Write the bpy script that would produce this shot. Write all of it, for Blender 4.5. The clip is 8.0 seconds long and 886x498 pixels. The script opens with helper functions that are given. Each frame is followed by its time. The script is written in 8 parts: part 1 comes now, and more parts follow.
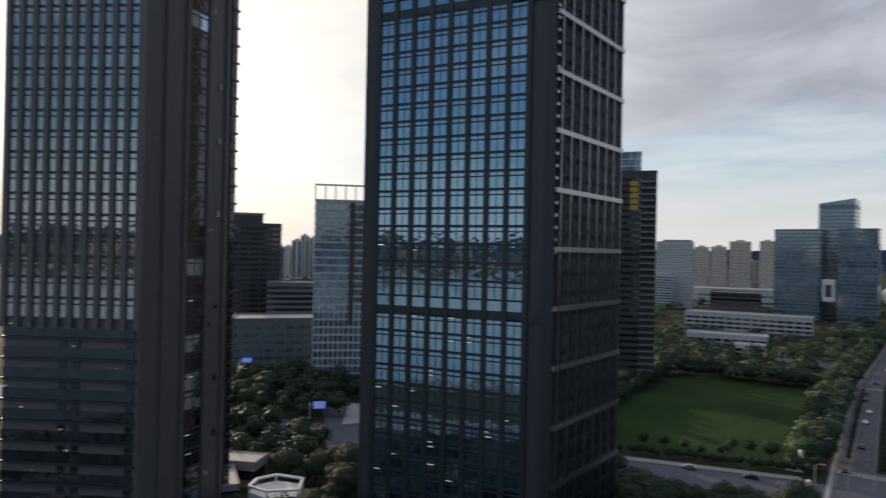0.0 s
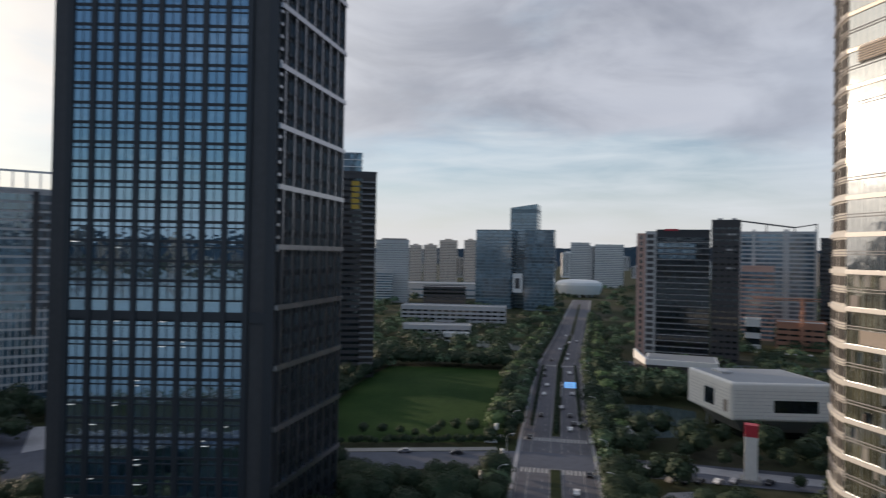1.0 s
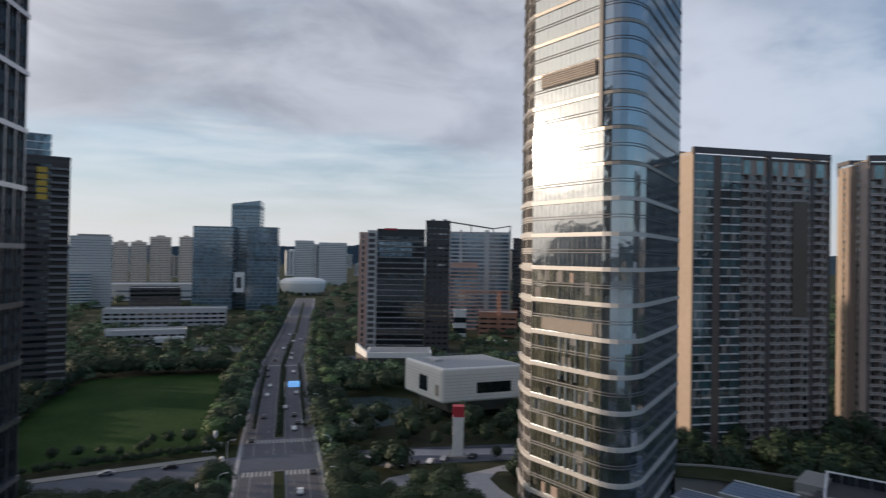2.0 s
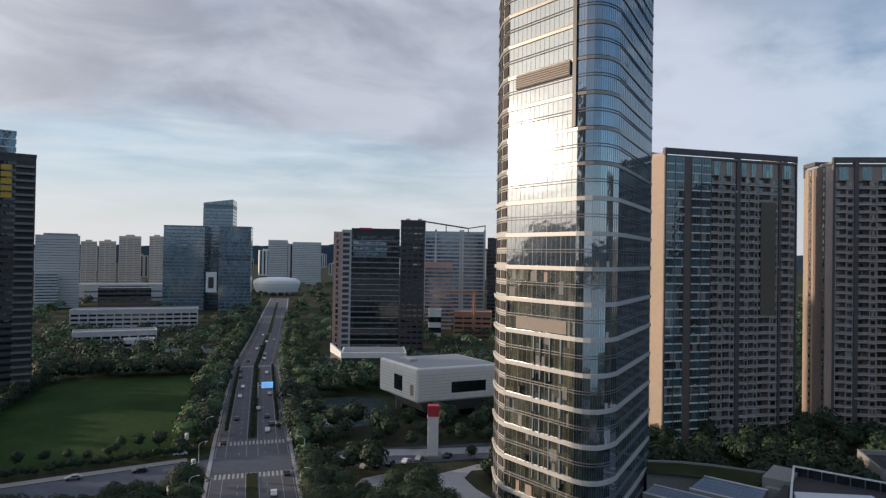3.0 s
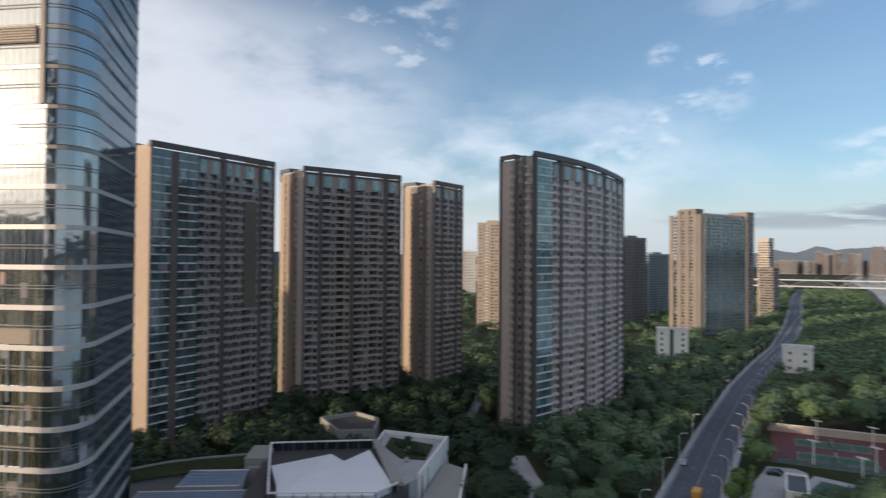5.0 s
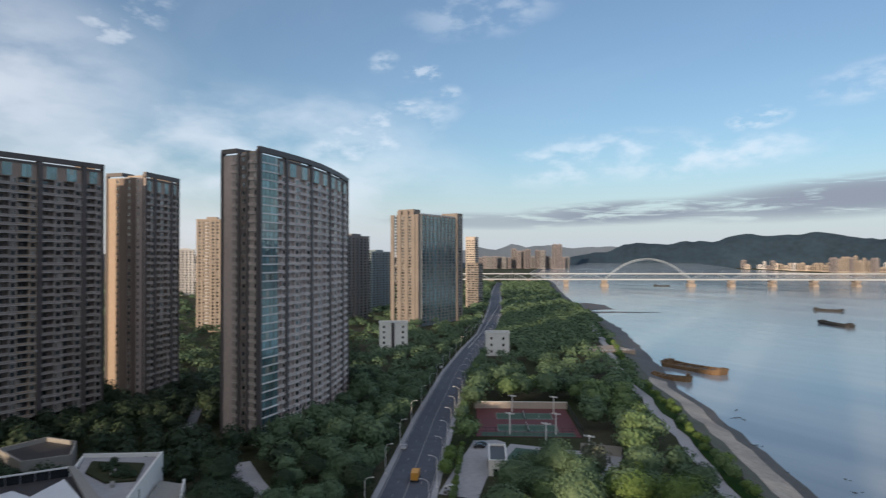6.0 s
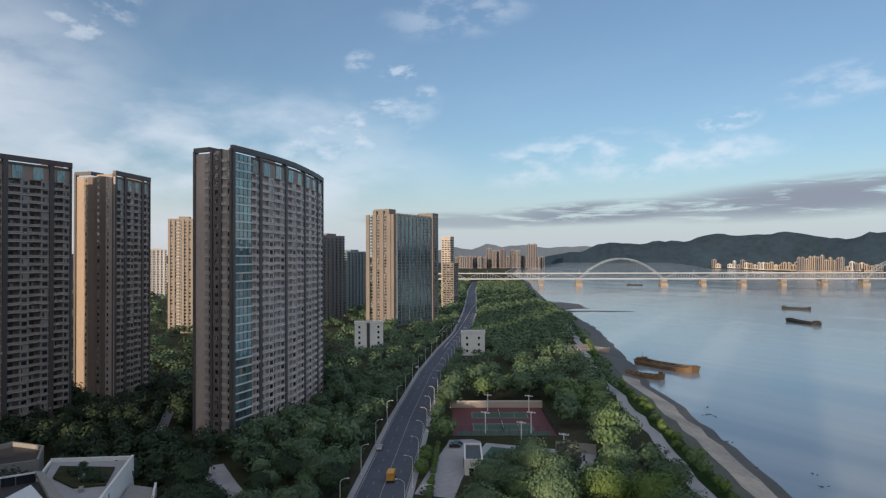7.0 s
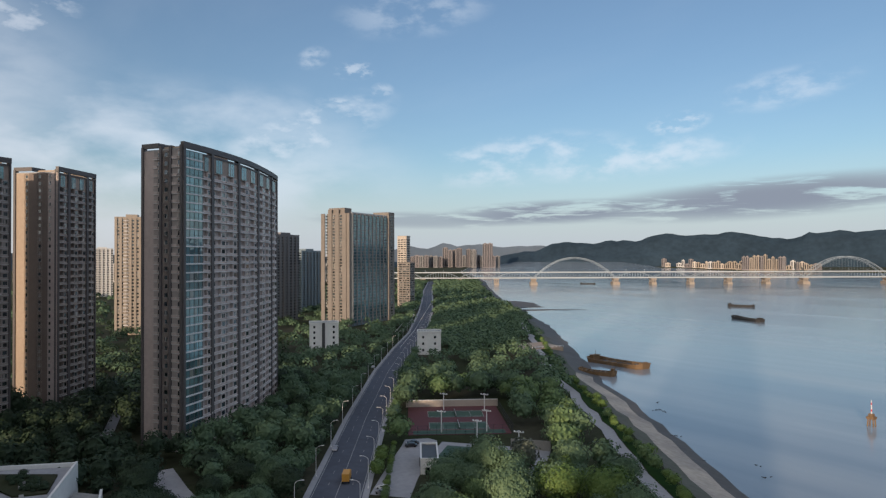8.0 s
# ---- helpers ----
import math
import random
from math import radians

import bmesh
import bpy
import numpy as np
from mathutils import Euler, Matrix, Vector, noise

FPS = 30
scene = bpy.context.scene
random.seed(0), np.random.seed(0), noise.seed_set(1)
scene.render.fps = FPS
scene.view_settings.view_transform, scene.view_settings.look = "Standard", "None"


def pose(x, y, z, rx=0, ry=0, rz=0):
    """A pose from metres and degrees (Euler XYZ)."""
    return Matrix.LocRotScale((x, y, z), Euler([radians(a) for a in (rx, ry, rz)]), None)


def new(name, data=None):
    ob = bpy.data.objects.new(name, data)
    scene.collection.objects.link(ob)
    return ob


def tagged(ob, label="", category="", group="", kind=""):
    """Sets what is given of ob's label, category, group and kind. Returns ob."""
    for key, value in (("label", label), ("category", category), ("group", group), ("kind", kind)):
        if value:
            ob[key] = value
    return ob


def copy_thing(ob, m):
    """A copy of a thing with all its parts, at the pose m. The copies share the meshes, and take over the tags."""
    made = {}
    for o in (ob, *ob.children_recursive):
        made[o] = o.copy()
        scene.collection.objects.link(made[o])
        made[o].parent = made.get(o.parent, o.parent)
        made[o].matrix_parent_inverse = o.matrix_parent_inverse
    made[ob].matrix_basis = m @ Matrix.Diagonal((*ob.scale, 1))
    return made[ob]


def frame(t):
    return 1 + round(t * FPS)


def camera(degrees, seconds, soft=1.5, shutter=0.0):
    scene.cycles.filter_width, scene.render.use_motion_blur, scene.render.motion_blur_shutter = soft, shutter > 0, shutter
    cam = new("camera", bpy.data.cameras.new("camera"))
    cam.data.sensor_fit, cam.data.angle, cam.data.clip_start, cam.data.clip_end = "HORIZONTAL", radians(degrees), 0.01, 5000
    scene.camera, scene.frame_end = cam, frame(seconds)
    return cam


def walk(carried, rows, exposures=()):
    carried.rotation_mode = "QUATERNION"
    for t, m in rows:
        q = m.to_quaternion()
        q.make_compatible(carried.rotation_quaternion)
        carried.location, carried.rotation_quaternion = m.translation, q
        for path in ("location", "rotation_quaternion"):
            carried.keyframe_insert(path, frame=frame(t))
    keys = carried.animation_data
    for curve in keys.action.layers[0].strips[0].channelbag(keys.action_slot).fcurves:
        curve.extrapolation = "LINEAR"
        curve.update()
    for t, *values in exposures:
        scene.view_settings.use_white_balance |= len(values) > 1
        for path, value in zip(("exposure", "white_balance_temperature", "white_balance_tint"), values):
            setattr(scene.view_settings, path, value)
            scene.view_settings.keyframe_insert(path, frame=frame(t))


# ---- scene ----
EYE = (0.0, 0.0, 68.0)
cam = camera(69.1, 8.0, soft=1.3, shutter=0.33)
TURNS = [  # seconds, yaw, pitch, roll
    (0.0, 0.0, 0.22, -1.13), (0.5, -12.17, 0.36, -1.09), (1.0, -24.32, 0.49, -1.06), (1.5, -36.48, 0.62, -1.06),
    (2.0, -48.51, 0.74, -0.95), (2.1, -50.3, 0.74, -0.94), (2.2, -50.62, 0.74, -0.93), (3.1, -50.75, 0.74, -0.93), (3.2, -51.15, 0.74, -0.93),
    (3.3, -53.2, 0.74, -0.93), (3.5, -57.73, 0.75, -0.91), (4.0, -69.89, 0.85, -0.84), (4.5, -82.05, 0.92, -0.66),
    (5.0, -94.23, 0.95, -0.44), (5.2, -99.05, 0.95, -0.37), (5.7, -111.0, 0.9, -0.1), (5.95, -117.0, 0.85, 0.12), (6.1, -119.6, 0.82, 0.2),
    (6.3, -120.44, 0.81, 0.25), (6.5, -120.46, 0.81, 0.25), (7.0, -120.44, 0.81, 0.24), (7.1, -120.6, 0.81, 0.24),
    (7.3, -122.4, 0.78, 0.25), (7.5, -124.14, 0.75, 0.25), (7.6, -124.3, 0.74, 0.25), (8.0, -124.34, 0.73, 0.24)]
walk(cam, [(t, pose(*EYE, 90 + p, r, y)) for t, y, p, r in TURNS], exposures=[(0.0, 0.2, 6160, 10), (2.0, 0.17, 6000, 10), (3.6, 0.27, 5980, 10), (5.0, 0.44, 6260, 10), (6.5, 0.32, 6320, 10), (8.0, 0.24, 6300, 10)])

# ---- light ----
SUN_AZ, SUN_EL, SKY = 31.0, 9.5, 0.115
sun_way = Vector((-math.sin(radians(SUN_AZ)) * math.cos(radians(SUN_EL)), math.cos(radians(SUN_AZ)) * math.cos(radians(SUN_EL)), math.sin(radians(SUN_EL))))


def build_world():
    """Nishita sky, with a broken cloud layer that thickens towards the sunset and thin haze over the horizon."""
    w = bpy.data.worlds.new("evening_sky")
    scene.world = w
    w.use_nodes = True
    nt = w.node_tree
    nt.nodes.clear()
    N, L = nt.nodes.new, nt.links.new

    def math_node(op, a, b=None, c=None, clamp=False):
        n = N("ShaderNodeMath")
        n.operation, n.use_clamp = op, clamp
        for i, v in enumerate((a, b, c)):
            if v is None:
                continue
            if isinstance(v, (int, float)):
                n.inputs[i].default_value = v
            else:
                L(v, n.inputs[i])
        return n.outputs[0]

    def ramp(v, lo, hi, a=0.0, b=1.0):
        n = N("ShaderNodeMapRange")
        n.interpolation_type = "SMOOTHSTEP"
        for k, q in (("From Min", lo), ("From Max", hi), ("To Min", a), ("To Max", b)):
            n.inputs[k].default_value = q
        L(v, n.inputs["Value"])
        return n.outputs[0]

    def blend(f, a, b):
        n = N("ShaderNodeMix")
        n.data_type = "RGBA"
        n.clamp_factor = True
        for k, q in (("Factor", f), ("A", a), ("B", b)):
            if isinstance(q, tuple):
                n.inputs[k].default_value = (*q, 1)
            elif isinstance(q, float):
                n.inputs[k].default_value = q
            else:
                L(q, n.inputs[k])
        return n.outputs["Result"]

    def dot(v, d):
        n = N("ShaderNodeVectorMath")
        n.operation = "DOT_PRODUCT"
        L(v, n.inputs[0])
        n.inputs[1].default_value = d
        return n.outputs["Value"]

    def cloud_noise(v, scale, stretch, turn, detail, rough, warp):
        m = N("ShaderNodeMapping")
        m.inputs["Rotation"].default_value = (0, 0, radians(turn))
        m.inputs["Scale"].default_value = (scale, scale * stretch, 1)
        L(v, m.inputs["Vector"])
        n = N("ShaderNodeTexNoise")
        n.inputs["Scale"].default_value, n.inputs["Detail"].default_value = 1.0, detail
        n.inputs["Roughness"].default_value, n.inputs["Distortion"].default_value = rough, warp
        L(m.outputs[0], n.inputs["Vector"])
        return n.outputs["Fac"]

    way = N("ShaderNodeTexCoord").outputs["Generated"]
    sep = N("ShaderNodeSeparateXYZ")
    L(way, sep.inputs[0])
    up = math_node("MAXIMUM", sep.outputs["Z"], 0.0)
    # the cloud layer as a flat sheet overhead
    k = math_node("DIVIDE", 1.0, math_node("ADD", up, 0.13))
    sheet = N("ShaderNodeVectorMath")
    sheet.operation = "SCALE"
    L(way, sheet.inputs[0])
    L(k, sheet.inputs["Scale"])
    flat_v = N("ShaderNodeVectorMath")
    flat_v.operation = "MULTIPLY"
    flat_v.inputs[1].default_value = (1, 1, 0)
    L(sheet.outputs[0], flat_v.inputs[0])
    flat_v = flat_v.outputs[0]

    sky = N("ShaderNodeTexSky")
    sky.sky_type = "NISHITA"
    sky.sun_disc = False
    sky.sun_elevation, sky.sun_rotation = radians(SUN_EL), radians(-SUN_AZ)
    sky.altitude, sky.air_density, sky.dust_density, sky.ozone_density = 100, 1.0, 0.7, 2.5
    base = N("ShaderNodeVectorMath")
    base.operation = "SCALE"
    base.inputs["Scale"].default_value = SKY
    L(sky.outputs[0], base.inputs[0])

    veil = blend(0.05, base.outputs[0], (0.66, 0.63, 0.66))  # thin high haze
    sunward = dot(way, tuple(sun_way))
    glow = math_node("POWER", math_node("MAXIMUM", sunward, 0.0), 4.5)
    blaze = math_node("MULTIPLY", math_node("POWER", math_node("MAXIMUM", sunward, 0.0), 55.0), 1.0, clamp=True)  # the sun behind thin cloud
    side = dot(way, (-math.sin(radians(-12)), math.cos(radians(-12)), 0.0))  # where the cloud is thickest
    big = cloud_noise(flat_v, 0.42, 1.5, -35, 7, 0.5, 0.4)
    wisp = cloud_noise(flat_v, 0.75, 2.6, 20, 8, 0.58, 0.7)
    cover = math_node("ADD", big, math_node("MULTIPLY", side, 0.2))
    # extra cloud above the view, added as a source of soft light
    cover = math_node("ADD", cover, ramp(up, 0.34, 0.6, 0.0, 0.2))
    # compass bearing and height of the sky, in degrees
    bearing = math_node("MULTIPLY", math_node("ARCTAN2", sep.outputs["X"], sep.outputs["Y"]), 57.2958)
    height = math_node("MULTIPLY", math_node("ARCSINE", sep.outputs["Z"]), 57.2958)
    broken = math_node("MULTIPLY", ramp(bearing, 56, 88), ramp(bearing, 170, 178, 1.0, 0.0))  # the clear half over the river

    def puffs(scale, flat, detail, rough, warp=0.0, shift=0.0):
        m = N("ShaderNodeMapping")
        m.inputs["Location"].default_value = (shift, shift * 0.7, shift * 1.3)
        m.inputs["Scale"].default_value = (scale, scale, scale * flat)
        L(way, m.inputs["Vector"])
        n = N("ShaderNodeTexNoise")
        n.inputs["Scale"].default_value, n.inputs["Detail"].default_value = 1.0, detail
        n.inputs["Roughness"].default_value, n.inputs["Distortion"].default_value = rough, warp
        L(m.outputs[0], n.inputs["Vector"])
        return n.outputs["Fac"]

    deck = math_node("ADD", puffs(3.0, 3.0, 6, 0.52, 0.3, 4.0), math_node("MULTIPLY_ADD", ramp(height, 3.5, 13.5), 0.46, -0.28))
    front = math_node("MULTIPLY", ramp(bearing, 58, 80, 1.0, 0.0), ramp(bearing, -60, -20))
    thick = math_node("MULTIPLY", ramp(cover, 0.43, 0.7), math_node("SUBTRACT", 1.0, math_node("MAXIMUM", front, broken)))
    thick = math_node("ADD", thick, math_node("MULTIPLY", ramp(deck, 0.36, 0.62), front), clamp=True)
    thin = math_node("MULTIPLY", ramp(wisp, 0.44, 0.86), ramp(side, -1.0, 0.3, 0.52, 0.7))
    thin = math_node("MULTIPLY", thin, math_node("MULTIPLY_ADD", broken, -0.93, 1.0))
    thin = math_node("MULTIPLY", thin, math_node("MULTIPLY_ADD", ramp(side, -0.3, -0.8), -0.2, 1.0))

    def cloud(a, e, wide, tall, slope, strength, lo, hi, grain):
        """One cloud: an oval on the sky, frayed by the grain."""
        da = math_node("SUBTRACT", bearing, a)
        u = math_node("DIVIDE", da, wide)
        v = math_node("DIVIDE", math_node("SUBTRACT", math_node("SUBTRACT", height, e), math_node("MULTIPLY", da, slope)), tall)
        r2 = math_node("ADD", math_node("MULTIPLY", u, u), math_node("MULTIPLY", v, v))
        body = math_node("MULTIPLY", ramp(r2, 0.0, 1.0, 1.0, 0.0), ramp(grain, lo, hi))
        return math_node("MULTIPLY", body, strength)

    fluff = puffs(16.0, 2.2, 8, 0.58, 0.0, 2.0)
    fine = puffs(42.0, 2.0, 6, 0.58, 0.0, 1.0)
    soft = puffs(7.0, 2.4, 7, 0.52, 0.1, 3.0)
    clouds = None
    for a, e, wide, tall, slope, strength, lo, hi, grain in (
            (72, 12.0, 28, 12.0, 0.0, 0.8, 0.1, 0.6, soft), (82, 16.0, 12, 8.5, -0.3, 0.4, 0.36, 0.72, fluff), (91.5, 18.7, 5.0, 4.0, 0.5, 0.55, 0.44, 0.66, fluff), (97, 7.0, 28, 9.0, 0.0, 0.7, 0.28, 0.68, soft),
            (113.0, 17.0, 1.7, 1.1, 0.2, 0.4, 0.36, 0.74, fine), (116.6, 16.1, 2.2, 0.9, 0.05, 0.45, 0.42, 0.62, fine), (119.0, 14.5, 1.3, 0.8, 0.0, 0.35, 0.42, 0.66, fine), (115.4, 13.3, 3.0, 0.7, 0.05, 0.45, 0.42, 0.62, fine),
            (112.3, 10.9, 9.0, 3.0, 0.33, 0.7, 0.36, 0.7, fluff), (104, 9.5, 14, 6.0, 0.1, 0.6, 0.32, 0.7, soft), (139.7, 8.3, 12.0, 2.0, 0.07, 0.6, 0.38, 0.68, fluff), (131, 8.5, 11.0, 2.6, 0.1, 0.55, 0.42, 0.66, fluff),
            (152.5, 13.0, 6.0, 1.8, 0.1, 0.4, 0.42, 0.66, fluff), (144.5, 11.0, 3.0, 1.1, 0.1, 0.5, 0.42, 0.66, fine), (122, 21.0, 8.0, 2.6, 0.1, 0.3, 0.42, 0.66, fluff), (88, 20, 9.0, 2.0, 0.1, 0.5, 0.42, 0.66, fluff)):
        one = cloud(a, e, wide, tall, slope, strength, lo, hi, grain)
        clouds = one if clouds is None else math_node("MAXIMUM", clouds, one)
    thin = math_node("MULTIPLY", thin, math_node("MULTIPLY_ADD", front, -0.6, 1.0))
    # grey undersides and lit edges
    shade = puffs(3.4, 2.6, 6, 0.55, 0.5, 9.0)
    grey = blend(ramp(shade, 0.34, 0.68), (0.28, 0.285, 0.325), (0.5, 0.5, 0.535))
    high = N("ShaderNodeVectorMath")  # the sheet overhead, out of view, brightened to raise the light below
    high.operation = "SCALE"
    L(grey, high.inputs[0])
    unseen_fill = math_node("MULTIPLY_ADD", ramp(side, 0.2, -0.7), 1.2, 0.12)  # unseen cloud opposite the sun, brightened to light the shaded walls
    L(math_node("MULTIPLY_ADD", ramp(up, 0.34, 0.62), unseen_fill, 1.0), high.inputs["Scale"])
    grey = high.outputs[0]
    warm = blend(math_node("MULTIPLY", glow, 1.0, clamp=True), grey, (1.0, 0.92, 0.82))
    col = blend(thin, veil, blend(math_node("MULTIPLY", glow, 1.0, clamp=True), (0.68, 0.71, 0.76), (1.02, 0.94, 0.84)))
    milk = math_node("MULTIPLY", front, math_node("MULTIPLY_ADD", puffs(5.0, 7.0, 6, 0.55, 0.4, 12.0), 1.5, -0.15), clamp=True)  # streaks in the gap under the deck
    col = blend(milk, col, (0.62, 0.655, 0.66))
    col = blend(math_node("MULTIPLY", thick, 0.9), col, warm)
    col = blend(clouds, col, blend(ramp(bearing, 70, 110), (0.6, 0.62, 0.67), (0.66, 0.71, 0.77)))
    halo = math_node("POWER", math_node("MAXIMUM", sunward, 0.0), 17.0)  # cloud lit through round the low sun
    col = blend(halo, col, (1.25, 1.08, 0.86))
    col = blend(blaze, col, (1.9, 1.65, 1.3))
    # haze over the horizon: cream towards the sunset, pale blue-grey elsewhere
    tone = blend(ramp(side, -0.5, 0.95), (0.44, 0.49, 0.56), (0.66, 0.63, 0.6))
    tone = blend(math_node("MULTIPLY", glow, 0.8, clamp=True), tone, (0.95, 0.8, 0.65))
    low = ramp(up, 0.0, 0.16, 0.85, 0.0)
    col = blend(low, col, tone)
    # long banks of cloud low over the river
    streak = puffs(9.0, 9.0, 7, 0.6, 0.4, 6.0)
    for a, e, wide, tall, slope, strength in ((151, 4.6, 17, 1.9, 0.05, 1.0), (134, 3.9, 11, 1.25, 0.03, 1.0), (122, 3.3, 11, 0.9, -0.02, 0.6)):
        col = blend(cloud(a, e, wide, tall, slope, strength, 0.36, 0.52, streak), col, (0.235, 0.265, 0.32))
    bg, out = N("ShaderNodeBackground"), N("ShaderNodeOutputWorld")
    L(col, bg.inputs["Color"])
    L(bg.outputs[0], out.inputs["Surface"])


build_world()
lamp = bpy.data.lights.new("sun", "SUN")
lamp.energy, lamp.angle, lamp.color = 3.6, radians(1.0), (1.0, 0.75, 0.53)
new("sun", lamp).matrix_world = Matrix.Translation((0, 0, 400)) @ sun_way.to_track_quat("Z", "Y").to_matrix().to_4x4()

# ---- materials ----
def mat(name, col, rough=0.7, metal=0.0, var=0.25, big=0.02, fine=1.5, bump=0.0, rand=0.0, ior=1.5, tint=None, island=0.0, spec=0.5):
    """Surface with colour varied at two scales by place, piece by piece by rand, and fine relief."""
    m = bpy.data.materials.new(name)
    m.use_nodes = True
    nt = m.node_tree
    N, L = nt.nodes.new, nt.links.new
    b = nt.nodes["Principled BSDF"]
    geo = N("ShaderNodeNewGeometry")
    n1, n2 = N("ShaderNodeTexNoise"), N("ShaderNodeTexNoise")
    n1.inputs["Scale"].default_value, n2.inputs["Scale"].default_value = big, fine
    n1.inputs["Detail"].default_value, n2.inputs["Detail"].default_value = 4, 3
    for n in (n1, n2):
        L(geo.outputs["Position"], n.inputs["Vector"])
    add = N("ShaderNodeMath")
    add.operation = "ADD"
    L(n1.outputs["Fac"], add.inputs[0])
    L(n2.outputs["Fac"], add.inputs[1])
    last = add.outputs[0]
    if rand or island:
        r = N("ShaderNodeObjectInfo") if rand else geo
        mul = N("ShaderNodeMath")
        mul.operation = "MULTIPLY_ADD"
        mul.inputs[1].default_value = (rand or island) / max(var, 0.01)
        L(r.outputs["Random"] if rand else geo.outputs["Random Per Island"], mul.inputs[0])
        L(last, mul.inputs[2])
        last = mul.outputs[0]
    mid = 1.0 + 0.5 * (rand or island) / max(var, 0.01)
    mr = N("ShaderNodeMapRange")
    mr.inputs["From Min"].default_value, mr.inputs["From Max"].default_value = mid - 0.5, mid + 0.5
    mr.inputs["To Min"].default_value, mr.inputs["To Max"].default_value = 1 - var, 1 + var
    mr.clamp = False
    L(last, mr.inputs["Value"])
    mix = N("ShaderNodeVectorMath")
    mix.operation = "SCALE"
    L(mr.outputs[0], mix.inputs["Scale"])
    if tint:
        blend = N("ShaderNodeMix")
        blend.data_type = "RGBA"
        blend.inputs["A"].default_value, blend.inputs["B"].default_value = (*col, 1), (*tint, 1)
        ramp = N("ShaderNodeMapRange")
        ramp.inputs["From Min"].default_value, ramp.inputs["From Max"].default_value = 0.4, 0.62
        L(n1.outputs["Fac"], ramp.inputs["Value"])
        L(ramp.outputs[0], blend.inputs["Factor"])
        L(blend.outputs["Result"], mix.inputs[0])
    else:
        mix.inputs[0].default_value = col
    L(mix.outputs[0], b.inputs["Base Color"])
    b.inputs["Roughness"].default_value, b.inputs["Metallic"].default_value = rough, metal
    b.inputs["IOR"].default_value, b.inputs["Specular IOR Level"].default_value = ior, spec
    if bump:
        bp = N("ShaderNodeBump")
        bp.inputs["Strength"].default_value, bp.inputs["Distance"].default_value = bump, 0.1
        L(n2.outputs["Fac"], bp.inputs["Height"])
        L(bp.outputs[0], b.inputs["Normal"])
    return m


def glass_mat(name, col, ior=2.4, wave=0.06, rand=0.5, rough=0.03, spec=(0.85, 0.93, 1.0), curtain=0.0):
    """Coated facade glass: dark behind, mirror-like in front, each pane tilted and tinted a little differently."""
    m = bpy.data.materials.new(name)
    m.use_nodes = True
    nt = m.node_tree
    N, L = nt.nodes.new, nt.links.new
    b = nt.nodes["Principled BSDF"]
    oi, geo = N("ShaderNodeObjectInfo"), N("ShaderNodeNewGeometry")
    hue = N("ShaderNodeMapRange")
    hue.inputs["To Min"].default_value, hue.inputs["To Max"].default_value = 1 - rand, 1 + rand
    L(oi.outputs["Random"], hue.inputs["Value"])
    sc = N("ShaderNodeVectorMath")
    sc.operation = "SCALE"
    sc.inputs[0].default_value = col
    # rooms behind the panes differ: deeper, lighter, here and there a drawn curtain
    snap, cell = N("ShaderNodeVectorMath"), N("ShaderNodeTexWhiteNoise")
    snap.operation = "SNAP"
    snap.inputs[1].default_value = (1.45, 1.45, 3.13)
    L(geo.outputs["Position"], snap.inputs[0])
    L(snap.outputs[0], cell.inputs["Vector"])
    room = N("ShaderNodeMath")
    room.operation = "MULTIPLY_ADD"
    room.inputs[1].default_value, room.inputs[2].default_value = 1.1, 0.45
    L(cell.outputs["Value"], room.inputs[0])
    both = N("ShaderNodeMath")
    both.operation = "MULTIPLY"
    L(room.outputs[0], both.inputs[0])
    L(hue.outputs[0], both.inputs[1])
    L(both.outputs[0], sc.inputs["Scale"])
    drawn = N("ShaderNodeMath")
    drawn.operation = "GREATER_THAN"
    drawn.inputs[1].default_value = 1.0 - curtain
    L(cell.outputs["Value"], drawn.inputs[0])
    cloth = N("ShaderNodeMix")
    cloth.data_type = "RGBA"
    cloth.inputs["B"].default_value = (0.3, 0.29, 0.27, 1)
    L(drawn.outputs[0], cloth.inputs["Factor"])
    L(sc.outputs[0], cloth.inputs["A"])
    L(cloth.outputs["Result"], b.inputs["Base Color"])
    b.inputs["Roughness"].default_value, b.inputs["IOR"].default_value = rough, ior
    b.inputs["Specular Tint"].default_value = (*spec, 1)
    nz = N("ShaderNodeTexNoise")
    nz.inputs["Scale"].default_value, nz.inputs["Detail"].default_value = 0.35, 2
    L(geo.outputs["Position"], nz.inputs["Vector"])
    bp = N("ShaderNodeBump")
    bp.inputs["Strength"].default_value, bp.inputs["Distance"].default_value = 1.0, wave
    L(nz.outputs["Fac"], bp.inputs["Height"])
    L(bp.outputs[0], b.inputs["Normal"])
    return m


